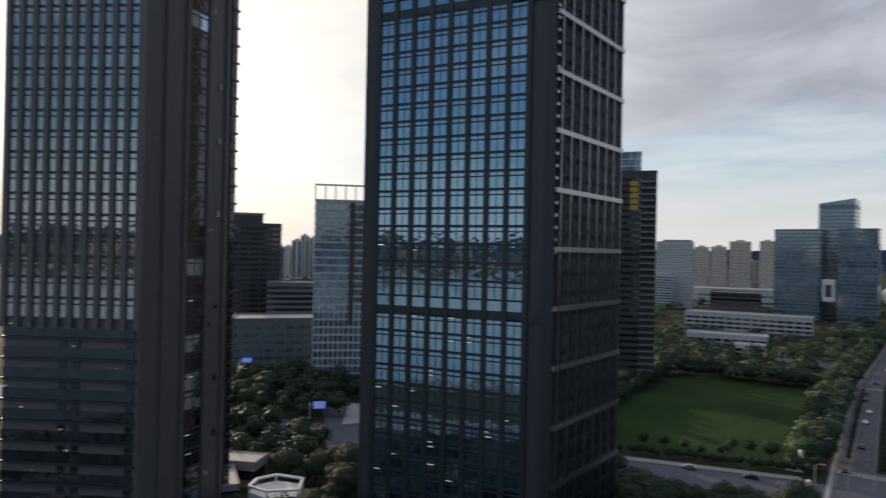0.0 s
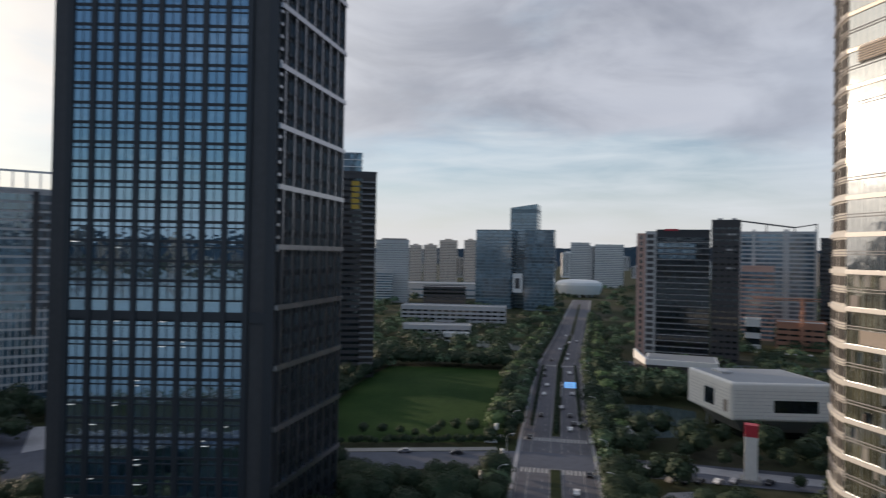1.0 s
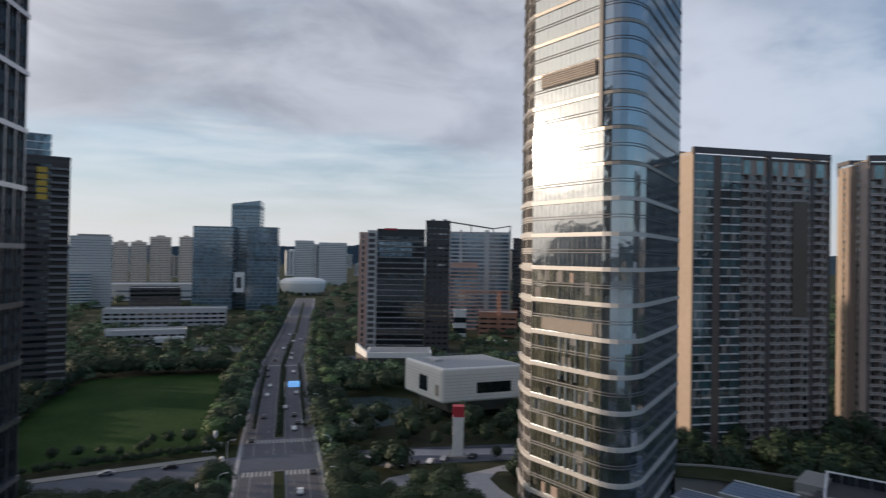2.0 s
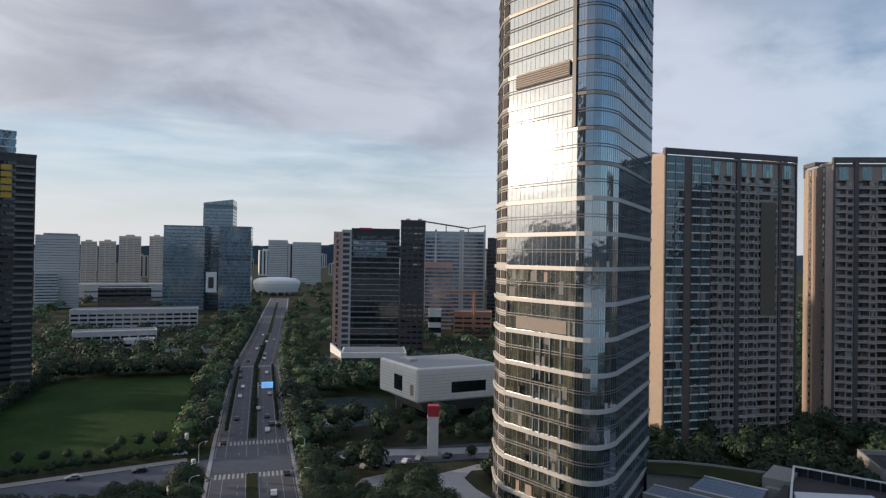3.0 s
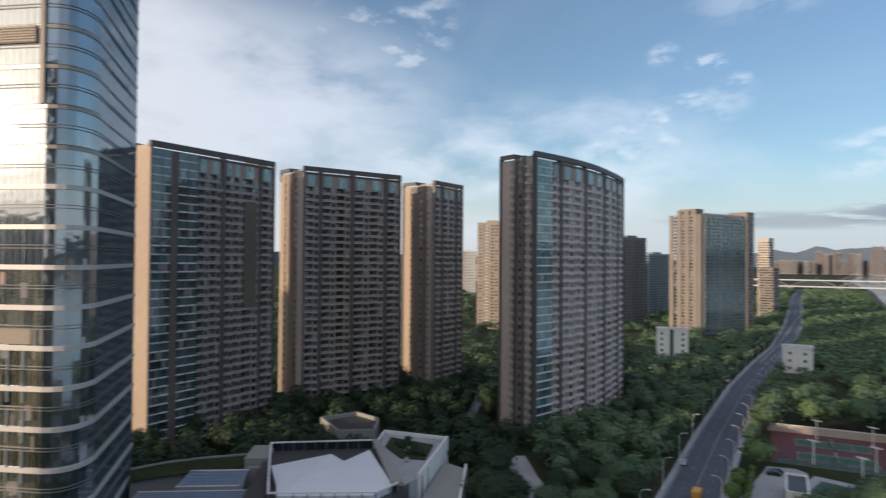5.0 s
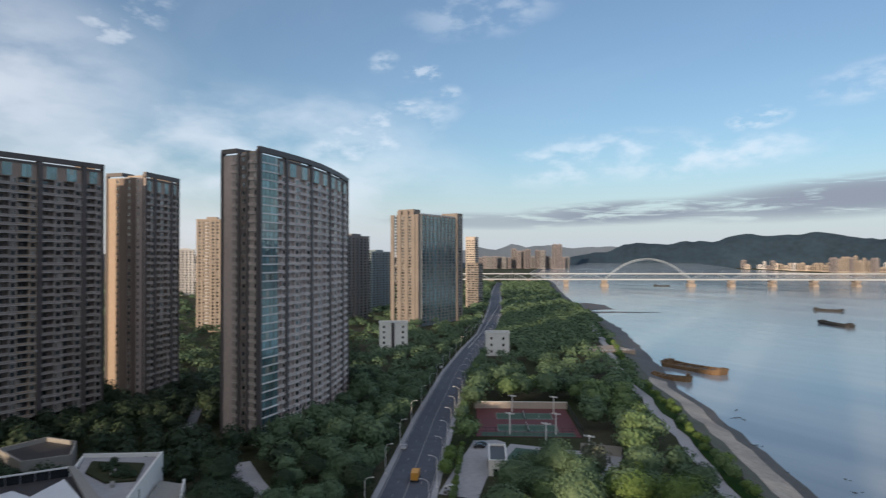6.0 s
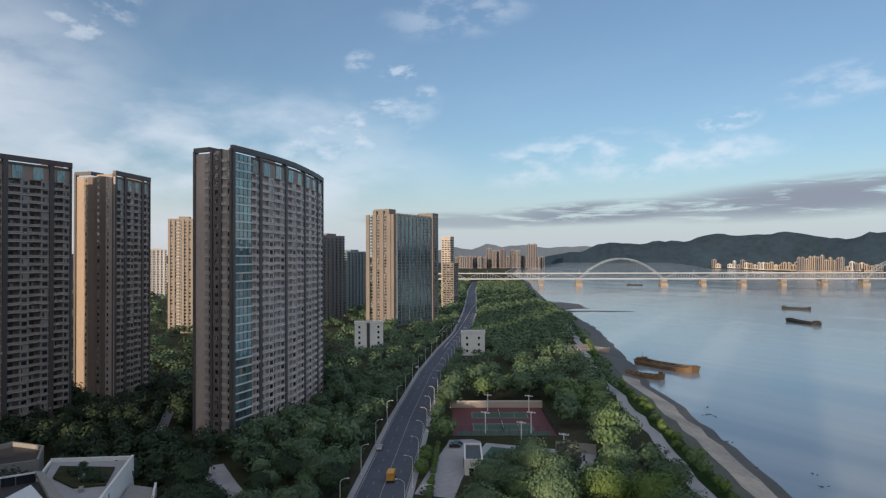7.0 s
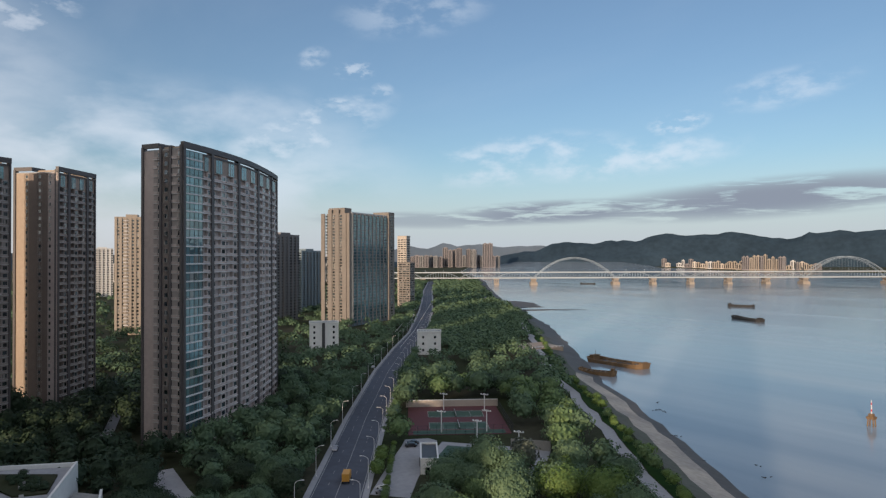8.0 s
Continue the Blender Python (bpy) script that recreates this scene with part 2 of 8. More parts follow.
def leaf_mat(name, a, bcol, autumn=None):
    """Foliage: clumps differ from one another, trees differ a little too, light passes through in part."""
    m = bpy.data.materials.new(name)
    m.use_nodes = True
    nt = m.node_tree
    N, L = nt.nodes.new, nt.links.new
    b = nt.nodes["Principled BSDF"]
    geo, oi = N("ShaderNodeNewGeometry"), N("ShaderNodeObjectInfo")
    mix = N("ShaderNodeMix")
    mix.data_type = "RGBA"
    mix.inputs["A"].default_value, mix.inputs["B"].default_value = (*a, 1), (*bcol, 1)
    add = N("ShaderNodeMath")
    add.operation = "MULTIPLY_ADD"
    add.inputs[1].default_value = 0.55
    half = N("ShaderNodeMath")
    half.operation = "MULTIPLY"
    half.inputs[1].default_value = 0.45
    L(oi.outputs["Random"], half.inputs[0])
    L(geo.outputs["Random Per Island"], add.inputs[0])
    L(half.outputs[0], add.inputs[2])
    L(add.outputs[0], mix.inputs["Factor"])
    L(mix.outputs["Result"], b.inputs["Base Color"])
    b.inputs["Roughness"].default_value = 0.65
    b.inputs["Specular IOR Level"].default_value = 0.3
    tr = N("ShaderNodeBsdfTranslucent")
    L(mix.outputs["Result"], tr.inputs["Color"])
    ms = N("ShaderNodeMixShader")
    ms.inputs[0].default_value = 0.15
    L(b.outputs[0], ms.inputs[1])
    L(tr.outputs[0], ms.inputs[2])
    L(ms.outputs[0], nt.nodes["Material Output"].inputs["Surface"])
    return m


def water_mat():
    m = bpy.data.materials.new("river_water")
    m.use_nodes = True
    nt = m.node_tree
    N, L = nt.nodes.new, nt.links.new
    b = nt.nodes["Principled BSDF"]
    geo = N("ShaderNodeNewGeometry")
    mp = N("ShaderNodeMapping")
    mp.inputs["Rotation"].default_value = (0, 0, radians(35))
    mp.inputs["Scale"].default_value = (0.22, 0.6, 1)
    L(geo.outputs["Position"], mp.inputs["Vector"])
    n1, n2 = N("ShaderNodeTexNoise"), N("ShaderNodeTexNoise")
    n1.inputs["Scale"].default_value, n1.inputs["Detail"].default_value = 1.0, 4
    L(mp.outputs[0], n1.inputs["Vector"])
    mp2 = N("ShaderNodeMapping")
    mp2.inputs["Rotation"].default_value = (0, 0, radians(-32))
    mp2.inputs["Scale"].default_value = (0.0022, 0.014, 1)
    L(geo.outputs["Position"], mp2.inputs["Vector"])
    n2.inputs["Scale"].default_value, n2.inputs["Detail"].default_value = 1.0, 5
    L(mp2.outputs[0], n2.inputs["Vector"])
    rg = N("ShaderNodeMapRange")
    rg.inputs["From Min"].default_value, rg.inputs["From Max"].default_value = 0.38, 0.66
    rg.inputs["To Min"].default_value, rg.inputs["To Max"].default_value = 0.07, 0.17
    L(n2.outputs["Fac"], rg.inputs["Value"])
    L(rg.outputs[0], b.inputs["Roughness"])
    bp = N("ShaderNodeBump")
    bp.inputs["Strength"].default_value, bp.inputs["Distance"].default_value = 0.14, 0.4
    L(n1.outputs["Fac"], bp.inputs["Height"])
    L(bp.outputs[0], b.inputs["Normal"])
    sheen_mix = N("ShaderNodeMix")  # pale streaks of sheen painted in, turned to lie across the camera's view
    sheen_mix.data_type = "RGBA"
    sheen_mix.inputs["A"].default_value, sheen_mix.inputs["B"].default_value = (0.21, 0.255, 0.3, 1), (0.33, 0.37, 0.395, 1)
    band = N("ShaderNodeMapRange")
    band.inputs["From Min"].default_value, band.inputs["From Max"].default_value = 0.4, 0.62
    L(n2.outputs["Fac"], band.inputs["Value"])
    L(band.outputs[0], sheen_mix.inputs["Factor"])
    L(sheen_mix.outputs["Result"], b.inputs["Base Color"])
    b.inputs["IOR"].default_value = 1.33
    return m


M = {
    "glass_blue": glass_mat("blue_coated_glass", (0.02, 0.04, 0.07), 6.5, wave=0.035, spec=(0.62, 0.83, 1.0)),
    "glass_dim": glass_mat("dim_glass", (0.012, 0.016, 0.02), 1.7),
    "glass_warm": glass_mat("clear_tower_glass", (0.03, 0.042, 0.05), 5.0, wave=0.03, rough=0.06, spec=(0.92, 0.96, 1.0)),
    "glass_home": glass_mat("home_window_glass", (0.03, 0.04, 0.045), 1.9, rand=0.7, curtain=0.16),
    "glass_cyan": glass_mat("green_balcony_glass", (0.11, 0.2, 0.225), 2.3, rand=0.5, spec=(0.8, 1.0, 1.0), curtain=0.08),
    "glass_teal": glass_mat("teal_balcony_glass", (0.035, 0.075, 0.085), 2.1, rand=0.6, curtain=0.08),
    # base lifted to stand in for haze over the far city
    "glass_far": glass_mat("far_office_glass", (0.09, 0.14, 0.18), 2.3, rand=0.3),
    "frame_dark": mat("dark_metal_frame", (0.03, 0.033, 0.04), 0.45, var=0.2),
    "stone_dark": mat("dark_stone_cladding", (0.055, 0.053, 0.056), 0.5, var=0.25, fine=0.8),
    "fin": mat("grey_metal_fin", (0.34, 0.34, 0.36), 0.28, 0.92, var=0.15),
    "band": mat("cream_metal_band", (0.53, 0.515, 0.485), 0.4, var=0.12),
    "band_tan": mat("tan_metal_band", (0.3, 0.275, 0.24), 0.35, 0.3, var=0.12),
    "panel_brown": mat("brown_wall_panel", (0.13, 0.11, 0.085), 0.6, var=0.2, big=0.06),
    "revetment": mat("mossy_stone_revetment", (0.085, 0.09, 0.07), 0.85, var=0.35, big=0.06, fine=0.5, bump=0.3),
    # ridge colour made of painted haze, paler than the near hills
    "far_hill": mat("haze_blue_far_hill", (0.1, 0.132, 0.18), 0.95, var=0.15, big=0.004, fine=0.02, spec=0.05),
    "white": mat("white_painted_wall", (0.72, 0.72, 0.7), 0.6, var=0.12, fine=0.6),
    "bridge_paint": mat("pale_grey_bridge_paint", (0.42, 0.46, 0.5), 0.5, var=0.12),
    "white_steel": mat("white_painted_steel", (0.75, 0.75, 0.75), 0.45, var=0.08),
    "museum": mat("pale_stone_panels", (0.78, 0.76, 0.71), 0.55, var=0.1, fine=0.5),
    "roof_grey": mat("grey_roof_sheet", (0.26, 0.28, 0.3), 0.5, var=0.2, big=0.05),
    "roof_blue": mat("blue_grey_metal_roof", (0.19, 0.24, 0.32), 0.4, var=0.15, big=0.06),
    "roof_white": mat("white_membrane_roof", (0.68, 0.71, 0.74), 0.5, var=0.1, big=0.06),
    "brick_warm": mat("tan_facade_tile", (0.35, 0.275, 0.21), 0.65, var=0.16, big=0.05, fine=0.7),
    "brick_grey": mat("grey_brown_facade_tile", (0.31, 0.275, 0.255), 0.65, var=0.18, big=0.05, fine=0.7),
    "pilaster": mat("dark_brown_cladding", (0.1, 0.09, 0.09), 0.55, var=0.2),
    "sill": mat("pale_balcony_slab", (0.48, 0.465, 0.46), 0.6, var=0.18, rand=0.12),
    "sill_light": mat("white_balcony_slab", (0.68, 0.66, 0.65), 0.6, var=0.18, rand=0.12),
    # near-black colour stands in for shade inside balconies and loggias
    "room": mat("shaded_balcony_lining", (0.045, 0.042, 0.04), 0.8, var=0.4, rand=0.35),
    "beige": mat("beige_render_wall", (0.28, 0.24, 0.2), 0.7, var=0.15, rand=0.06),
    # lightened for the haze that lies on distant blocks
    "teal_wall": mat("teal_grey_cladding", (0.17, 0.22, 0.25), 0.4, var=0.15),
    "grey_dim": mat("dim_grey_cladding", (0.17, 0.17, 0.18), 0.6, var=0.15),
    # haze on the far beige blocks, painted in as a paler wall
    "beige_bright": mat("haze_pale_beige_wall", (0.68, 0.57, 0.48), 0.75, var=0.1, rand=0.06),
    # rose dulled to grey by haze put into the colour
    "rose_far": mat("haze_grey_rose_wall", (0.19, 0.172, 0.178), 0.75, var=0.12, rand=0.1),
    "pond_water": mat("still_pond_water", (0.05, 0.075, 0.08), 0.18, var=0.2, big=0.05, ior=1.33),
    "brick_mauve": mat("mauve_grey_facade_tile", (0.54, 0.455, 0.425), 0.65, var=0.18, big=0.05, fine=0.7),
    "arch_paint": mat("grey_green_arch_paint", (0.27, 0.32, 0.36), 0.5, var=0.15),
    "glass_olive": glass_mat("clear_olive_glass", (0.085, 0.085, 0.06), 3.8, wave=0.03, rand=0.5, curtain=0.1),
    # white raised in place of haze; near parts share it
    "white_dim": mat("weathered_hazy_white_wall", (0.48, 0.48, 0.485), 0.7, var=0.2, fine=0.5),
    "brick_dark": mat("dark_brown_facade_tile", (0.33, 0.255, 0.215), 0.65, var=0.18, big=0.05, fine=0.7),
    "beige_far": mat("pale_beige_wall", (0.42, 0.37, 0.32), 0.75, var=0.12, rand=0.1),
    # grey raised to imitate haze along the boulevard's far end
    "grey_wall": mat("grey_render_wall", (0.5, 0.5, 0.495), 0.7, var=0.15, rand=0.08),
    "pink_wall": mat("salmon_stone_wall", (0.5, 0.32, 0.26), 0.65, var=0.15),
    "orange_wall": mat("orange_building_wall", (0.4, 0.21, 0.14), 0.65, var=0.15),
    "concrete": mat("weathered_concrete", (0.27, 0.265, 0.25), 0.8, var=0.2, bump=0.1),
    # neutral grey reflection imitates sun flare washing out the blue
    "glass_grey": glass_mat("glare_grey_coated_glass", (0.035, 0.037, 0.042), 6.5, wave=0.035, spec=(0.97, 0.95, 0.96)),
    "asphalt": mat("asphalt", (0.092, 0.102, 0.13), 0.8, var=0.25, big=0.03, fine=0.35, bump=0.05, spec=0.2),
    "asphalt_pale": mat("worn_pale_asphalt", (0.112, 0.113, 0.13), 0.85, var=0.28, big=0.05, fine=0.35, bump=0.05, spec=0.2),
    "taupe": mat("grey_beige_render", (0.19, 0.168, 0.15), 0.7, var=0.2, big=0.05, fine=0.6),
    # dark brown for some wall bays and the backs of recessed balconies
    "brown_clad": mat("dark_brown_wall_face", (0.15, 0.115, 0.098), 0.65, var=0.2, big=0.05, fine=0.7),
    "mauve_dim": mat("mauve_brown_facade_tile", (0.45, 0.375, 0.345), 0.65, var=0.2, big=0.05, fine=0.7),
    # dark stone lightened to paint in the sun's flare
    "stone_brown": mat("glare_lifted_stone_cladding", (0.115, 0.103, 0.1), 0.5, var=0.25, fine=0.8),
    "paving": mat("grey_paving", (0.34, 0.345, 0.365), 0.75, var=0.2, big=0.05, fine=0.6, spec=0.2),
    "marking": mat("worn_road_paint", (0.42, 0.42, 0.41), 0.7, var=0.3, fine=1.2),
    "grass": mat("mown_grass", (0.016, 0.045, 0.009), 0.9, var=0.35, big=0.03, fine=0.4, tint=(0.028, 0.056, 0.014), bump=0.2, spec=0.08),
    "soil": mat("dark_planted_ground", (0.035, 0.045, 0.02), 0.95, var=0.4, big=0.02, fine=0.3, tint=(0.05, 0.05, 0.035), bump=0.3, spec=0.08),
    "sand": mat("wet_river_sand", (0.33, 0.3, 0.265), 0.85, var=0.35, big=0.04, fine=0.5, tint=(0.42, 0.37, 0.31), bump=0.3),
    "mud": mat("dark_river_mud", (0.085, 0.08, 0.075), 0.7, var=0.3, big=0.05, fine=0.4),
    # the blue is distance haze painted into the woodland colour
    "hill": mat("haze_blue_wooded_hill", (0.028, 0.047, 0.067), 0.95, var=0.35, big=0.006, fine=0.03, spec=0.08),
    "court_red": mat("red_court_paint", (0.115, 0.036, 0.04), 0.75, var=0.15, fine=0.6),
    "court_green": mat("green_court_paint", (0.045, 0.095, 0.065), 0.75, var=0.15, fine=0.6),
    "rust": mat("rusty_barge_steel", (0.165, 0.105, 0.055), 0.75, var=0.45, big=0.1, fine=0.9),
    "barge_dark": mat("dark_barge_steel", (0.03, 0.03, 0.03), 0.7, var=0.3, big=0.1),
    "red": mat("red_paint", (0.45, 0.03, 0.05), 0.5, var=0.1),
    "yellow": mat("yellow_truck_paint", (0.6, 0.3, 0.05), 0.5, var=0.1),
    "gold_sign": mat("gold_sign", (0.5, 0.33, 0.04), 0.4, var=0.05),
    "bark": mat("tree_bark", (0.09, 0.07, 0.05), 0.9, var=0.3, fine=3.0, spec=0.2),
    # leaf tones carry painted light: a deep shade, e open shade, c sun
    "leaf_a": leaf_mat("shaded_dark_green_leaves", (0.02, 0.038, 0.021), (0.052, 0.084, 0.042)),
    "leaf_b": leaf_mat("mid_green_leaves", (0.072, 0.13, 0.056), (0.17, 0.25, 0.1)),
    "leaf_c": leaf_mat("sunlit_yellow_green_leaves", (0.075, 0.135, 0.034), (0.165, 0.24, 0.066)),
    "leaf_e": leaf_mat("open_shade_green_leaves", (0.052, 0.096, 0.056), (0.13, 0.2, 0.106)),
    "leaf_d": leaf_mat("grey_green_leaves", (0.07, 0.085, 0.06), (0.14, 0.16, 0.12)),
    "car_white": mat("white_car_paint", (0.7, 0.7, 0.7), 0.25, var=0.03),
    "car_dark": mat("dark_car_paint", (0.03, 0.03, 0.035), 0.25, var=0.03),
    "car_silver": mat("silver_car_paint", (0.4, 0.4, 0.42), 0.3, 0.5, var=0.03),
    "tyre": mat("tyre_rubber", (0.02, 0.02, 0.02), 0.85, var=0.1),
}


def lamp_mat(name, col, strength):
    m = bpy.data.materials.new(name)
    m.use_nodes = True
    b = m.node_tree.nodes["Principled BSDF"]
    b.inputs["Emission Color"].default_value, b.inputs["Emission Strength"].default_value = (*col, 1), strength
    return m


M["water"] = water_mat()
M["lit_sign"] = lamp_mat("lit_blue_screen", (0.1, 0.4, 0.9), 0.8)
M["lit_blue"] = lamp_mat("lit_deep_blue_screen", (0.03, 0.1, 0.6), 0.5)
M["lit_tube"] = lamp_mat("lit_office_tube", (1.0, 0.95, 0.85), 0.45)


# ---- building blocks ----
def mesh_of(name, bm, mats):
    me = bpy.data.meshes.new(name)
    bm.normal_update()
    bm.to_mesh(me)
    bm.free()
    for m in mats if isinstance(mats, (list, tuple)) else [mats]:
        me.materials.append(M[m] if isinstance(m, str) else m)
    return me


def box(bm, x0, y0, z0, x1, y1, z1, mi=0):
    v = [bm.verts.new((x, y, z)) for z in (z0, z1) for x, y in ((x0, y0), (x1, y0), (x1, y1), (x0, y1))]
    for f in ((3, 2, 1, 0), (4, 5, 6, 7), (0, 1, 5, 4), (1, 2, 6, 5), (2, 3, 7, 6), (3, 0, 4, 7)):
        bm.faces.new([v[i] for i in f]).material_index = mi


def fuse(bm, boxes):
    """Boxes that touch, joined into one closed skin; a later box gives its material where two overlap."""
    cut = [sorted({round(b[i], 4) for b in boxes} | {round(b[i + 3], 4) for b in boxes}) for i in range(3)]
    nx, ny, nz = (len(c) - 1 for c in cut)
    cell = -np.ones((nx + 2, ny + 2, nz + 2), int)
    for b in boxes:
        lo = [cut[i].index(round(b[i], 4)) + 1 for i in range(3)]
        hi = [cut[i].index(round(b[i + 3], 4)) + 1 for i in range(3)]
        cell[lo[0]:hi[0], lo[1]:hi[1], lo[2]:hi[2]] = b[6] if len(b) > 6 else 0
    seen = {}

    def vert(i, j, k):
        if (i, j, k) not in seen:
            seen[i, j, k] = bm.verts.new((cut[0][i], cut[1][j], cut[2][k]))
        return seen[i, j, k]

    sides = (((1, 0, 0), ((1, 0, 0), (1, 1, 0), (1, 1, 1), (1, 0, 1))), ((-1, 0, 0), ((0, 0, 0), (0, 0, 1), (0, 1, 1), (0, 1, 0))), ((0, 1, 0), ((0, 1, 0), (0, 1, 1), (1, 1, 1), (1, 1, 0))),
             ((0, -1, 0), ((0, 0, 0), (1, 0, 0), (1, 0, 1), (0, 0, 1))), ((0, 0, 1), ((0, 0, 1), (1, 0, 1), (1, 1, 1), (0, 1, 1))), ((0, 0, -1), ((0, 0, 0), (0, 1, 0), (1, 1, 0), (1, 0, 0))))
    for (d, quad) in sides:
        ax = [i for i in range(3) if d[i]][0]
        u, w = [i for i in range(3) if i != ax]
        shape = (nx, ny, nz)
        for s in range(shape[ax]):
            done = set()

            def skin(p, q):
                """The material of the outer face of a cell, or -1."""
                c = [0, 0, 0]
                c[ax], c[u], c[w] = s + 1, p + 1, q + 1
                m = cell[tuple(c)]
                return m if m >= 0 and cell[c[0] + d[0], c[1] + d[1], c[2] + d[2]] < 0 and (p, q) not in done else -1

            for p in range(shape[u]):
                for q in range(shape[w]):
                    m = skin(p, q)
                    if m < 0:
                        continue
                    q1 = q + 1
                    while q1 < shape[w] and skin(p, q1) == m:
                        q1 += 1
                    p1 = p + 1
                    while p1 < shape[u] and all(skin(p1, k) == m for k in range(q, q1)):
                        p1 += 1
                    done.update((i, j) for i in range(p, p1) for j in range(q, q1))
                    ring = []
                    for corner in quad:
                        c = [0, 0, 0]
                        c[ax] = s + corner[ax]
                        c[u] = p1 if corner[u] else p
                        c[w] = q1 if corner[w] else q
                        ring.append(vert(*c))
                    bm.faces.new(ring).material_index = int(m)


def solid(bm, pts, z0, z1, mi=0, top=None):
    """An upright prism on the outline pts."""
    n = len(pts)
    if sum(pts[i][0] * pts[(i + 1) % n][1] - pts[(i + 1) % n][0] * pts[i][1] for i in range(n)) < 0:
        pts = pts[::-1]
    lo = [bm.verts.new((x, y, z0)) for x, y in pts]
    hi = [bm.verts.new((x, y, z1)) for x, y in pts]
    bm.faces.new(lo[::-1]).material_index = mi
    bm.faces.new(hi).material_index = mi if top is None else top
    for i in range(n):
        bm.faces.new((lo[i], lo[(i + 1) % n], hi[(i + 1) % n], hi[i])).material_index = mi


def tube(bm, a, b, r0, r1=None, n=8, mi=0):
    """A round bar from a to b."""
    a, b = Vector(a), Vector(b)
    r1 = r0 if r1 is None else r1
    q = (b - a).to_track_quat("Z", "Y").to_matrix()
    rings = [[bm.verts.new(p + q @ Vector((math.cos(k * math.tau / n) * r, math.sin(k * math.tau / n) * r, 0))) for k in range(n)] for p, r in ((a, r0), (b, r1))]
    for k in range(n):
        bm.faces.new((rings[0][k], rings[0][(k + 1) % n], rings[1][(k + 1) % n], rings[1][k])).material_index = mi
    bm.faces.new(rings[0][::-1]).material_index = mi
    bm.faces.new(rings[1]).material_index = mi


def thing(name, x, y, z, label, category, group="", kind=""):
    ob = new(name)
    ob.location = (x, y, z)
    ob.empty_display_size = 1
    return tagged(ob, label, category, group, kind)


def local(parent):
    """The world place of a thing or a part, which may not be evaluated yet."""
    m = parent.matrix_basis.copy()
    return local(parent.parent) @ m if parent.parent else m


def part(name, bm, mats, parent, label="", m=None):
    """Links a bmesh, given in world places, as one mesh under a thing or a part."""
    ob = new(name, mesh_of(name, bm, mats))
    ob.parent = parent
    ob.matrix_basis = local(parent).inverted() @ (m or Matrix())
    if label:
        ob["label"] = label
    return ob


def piece(name, me, m, parent):
    """One more object on a shared mesh, at the world pose m."""
    ob = new(name, me)
    ob.parent = parent
    ob.matrix_basis = local(parent).inverted() @ m
    return ob


def lone(name, bm, mats, label="", category="", group="", kind=""):
    return tagged(new(name, mesh_of(name, bm, mats)), label, category, group, kind)


def along(a, b):
    """The pose at a, x towards b, y inwards (left of the way from a to b), z up, and the length."""
    a, b = Vector((*a[:2], 0)), Vector((*b[:2], 0))
    d = (b - a).normalized()
    return Matrix(((d.x, -d.y, 0, a.x), (d.y, d.x, 0, a.y), (0, 0, 1, 0), (0, 0, 0, 1))), (b - a).length


def put(frame_m, x, y, z, sx=1, sy=1, sz=1):
    return frame_m @ Matrix.Translation((x, y, z)) @ Matrix.Diagonal((sx, sy, sz, 1))


def polar(az, d):
    return (-math.sin(radians(az)) * d, math.cos(radians(az)) * d)


def lerp(a, b, t):
    return tuple(p + (q - p) * t for p, q in zip(a, b))


CUBES = {}


def unit(m):
    """A cube of 1 m from its corner, of one material, shared by all plain bars and slabs of that kind."""
    if m not in CUBES:
        bm = bmesh.new()
        box(bm, 0, 0, 0, 1, 1, 1)
        CUBES[m] = mesh_of("bar_" + m, bm, m)
    return CUBES[m]


# ---- ground, river, roads, hills ----
SHORE = [(-3000, 2130), (-600, 357), (-100, -22), (0, -98), (117, -188), (148, -210), (200, -248), (227, -266), (258, -284), (310, -328), (364, -370), (420, -412), (500, -474), (600, -540),
         (740, -622), (1000, -806), (1236, -975), (1519, -1186), (2300, -1700), (3000, -2250), (3640, -2760)]


def offset(line, d):
    """The line moved d metres to the left of its way."""
    out = []
    for i, p in enumerate(line):
        a, b = Vector(line[max(i - 1, 0)]), Vector(line[min(i + 1, len(line) - 1)])
        w = (b - a).normalized()
        out.append((p[0] - w.y * d, p[1] + w.x * d))
    return out


def finer(line, step):
    out = []
    for a, b in zip(line, line[1:]):
        n = max(1, int(math.dist(a, b) / step))
        out += [lerp(a, b, i / n) for i in range(n)]
    return out + [line[-1]]


def strip(name, left, right, mats, kind="structure", label="", category="", zl=0.0, zr=0.0):
    bm = bmesh.new()
    va, vb = [bm.verts.new((x, y, zl)) for x, y in left], [bm.verts.new((x, y, zr)) for x, y in right]
    for i in range(len(left) - 1):
        bm.faces.new((va[i + 1], va[i], vb[i], vb[i + 1]))
    return lone(name, bm, mats, label, category, kind=kind)


shore_fine = finer(SHORE[1:16], 12)
rnd_shore = random.Random(21)
shore_fine = [SHORE[0]] + [(x + rnd_shore.uniform(-1.5, 1.5), y + rnd_shore.uniform(-1.5, 1.5)) for x, y in shore_fine] + SHORE[16:]
bank_in, land_in = offset(shore_fine, 12.2), offset(shore_fine, 18.6)


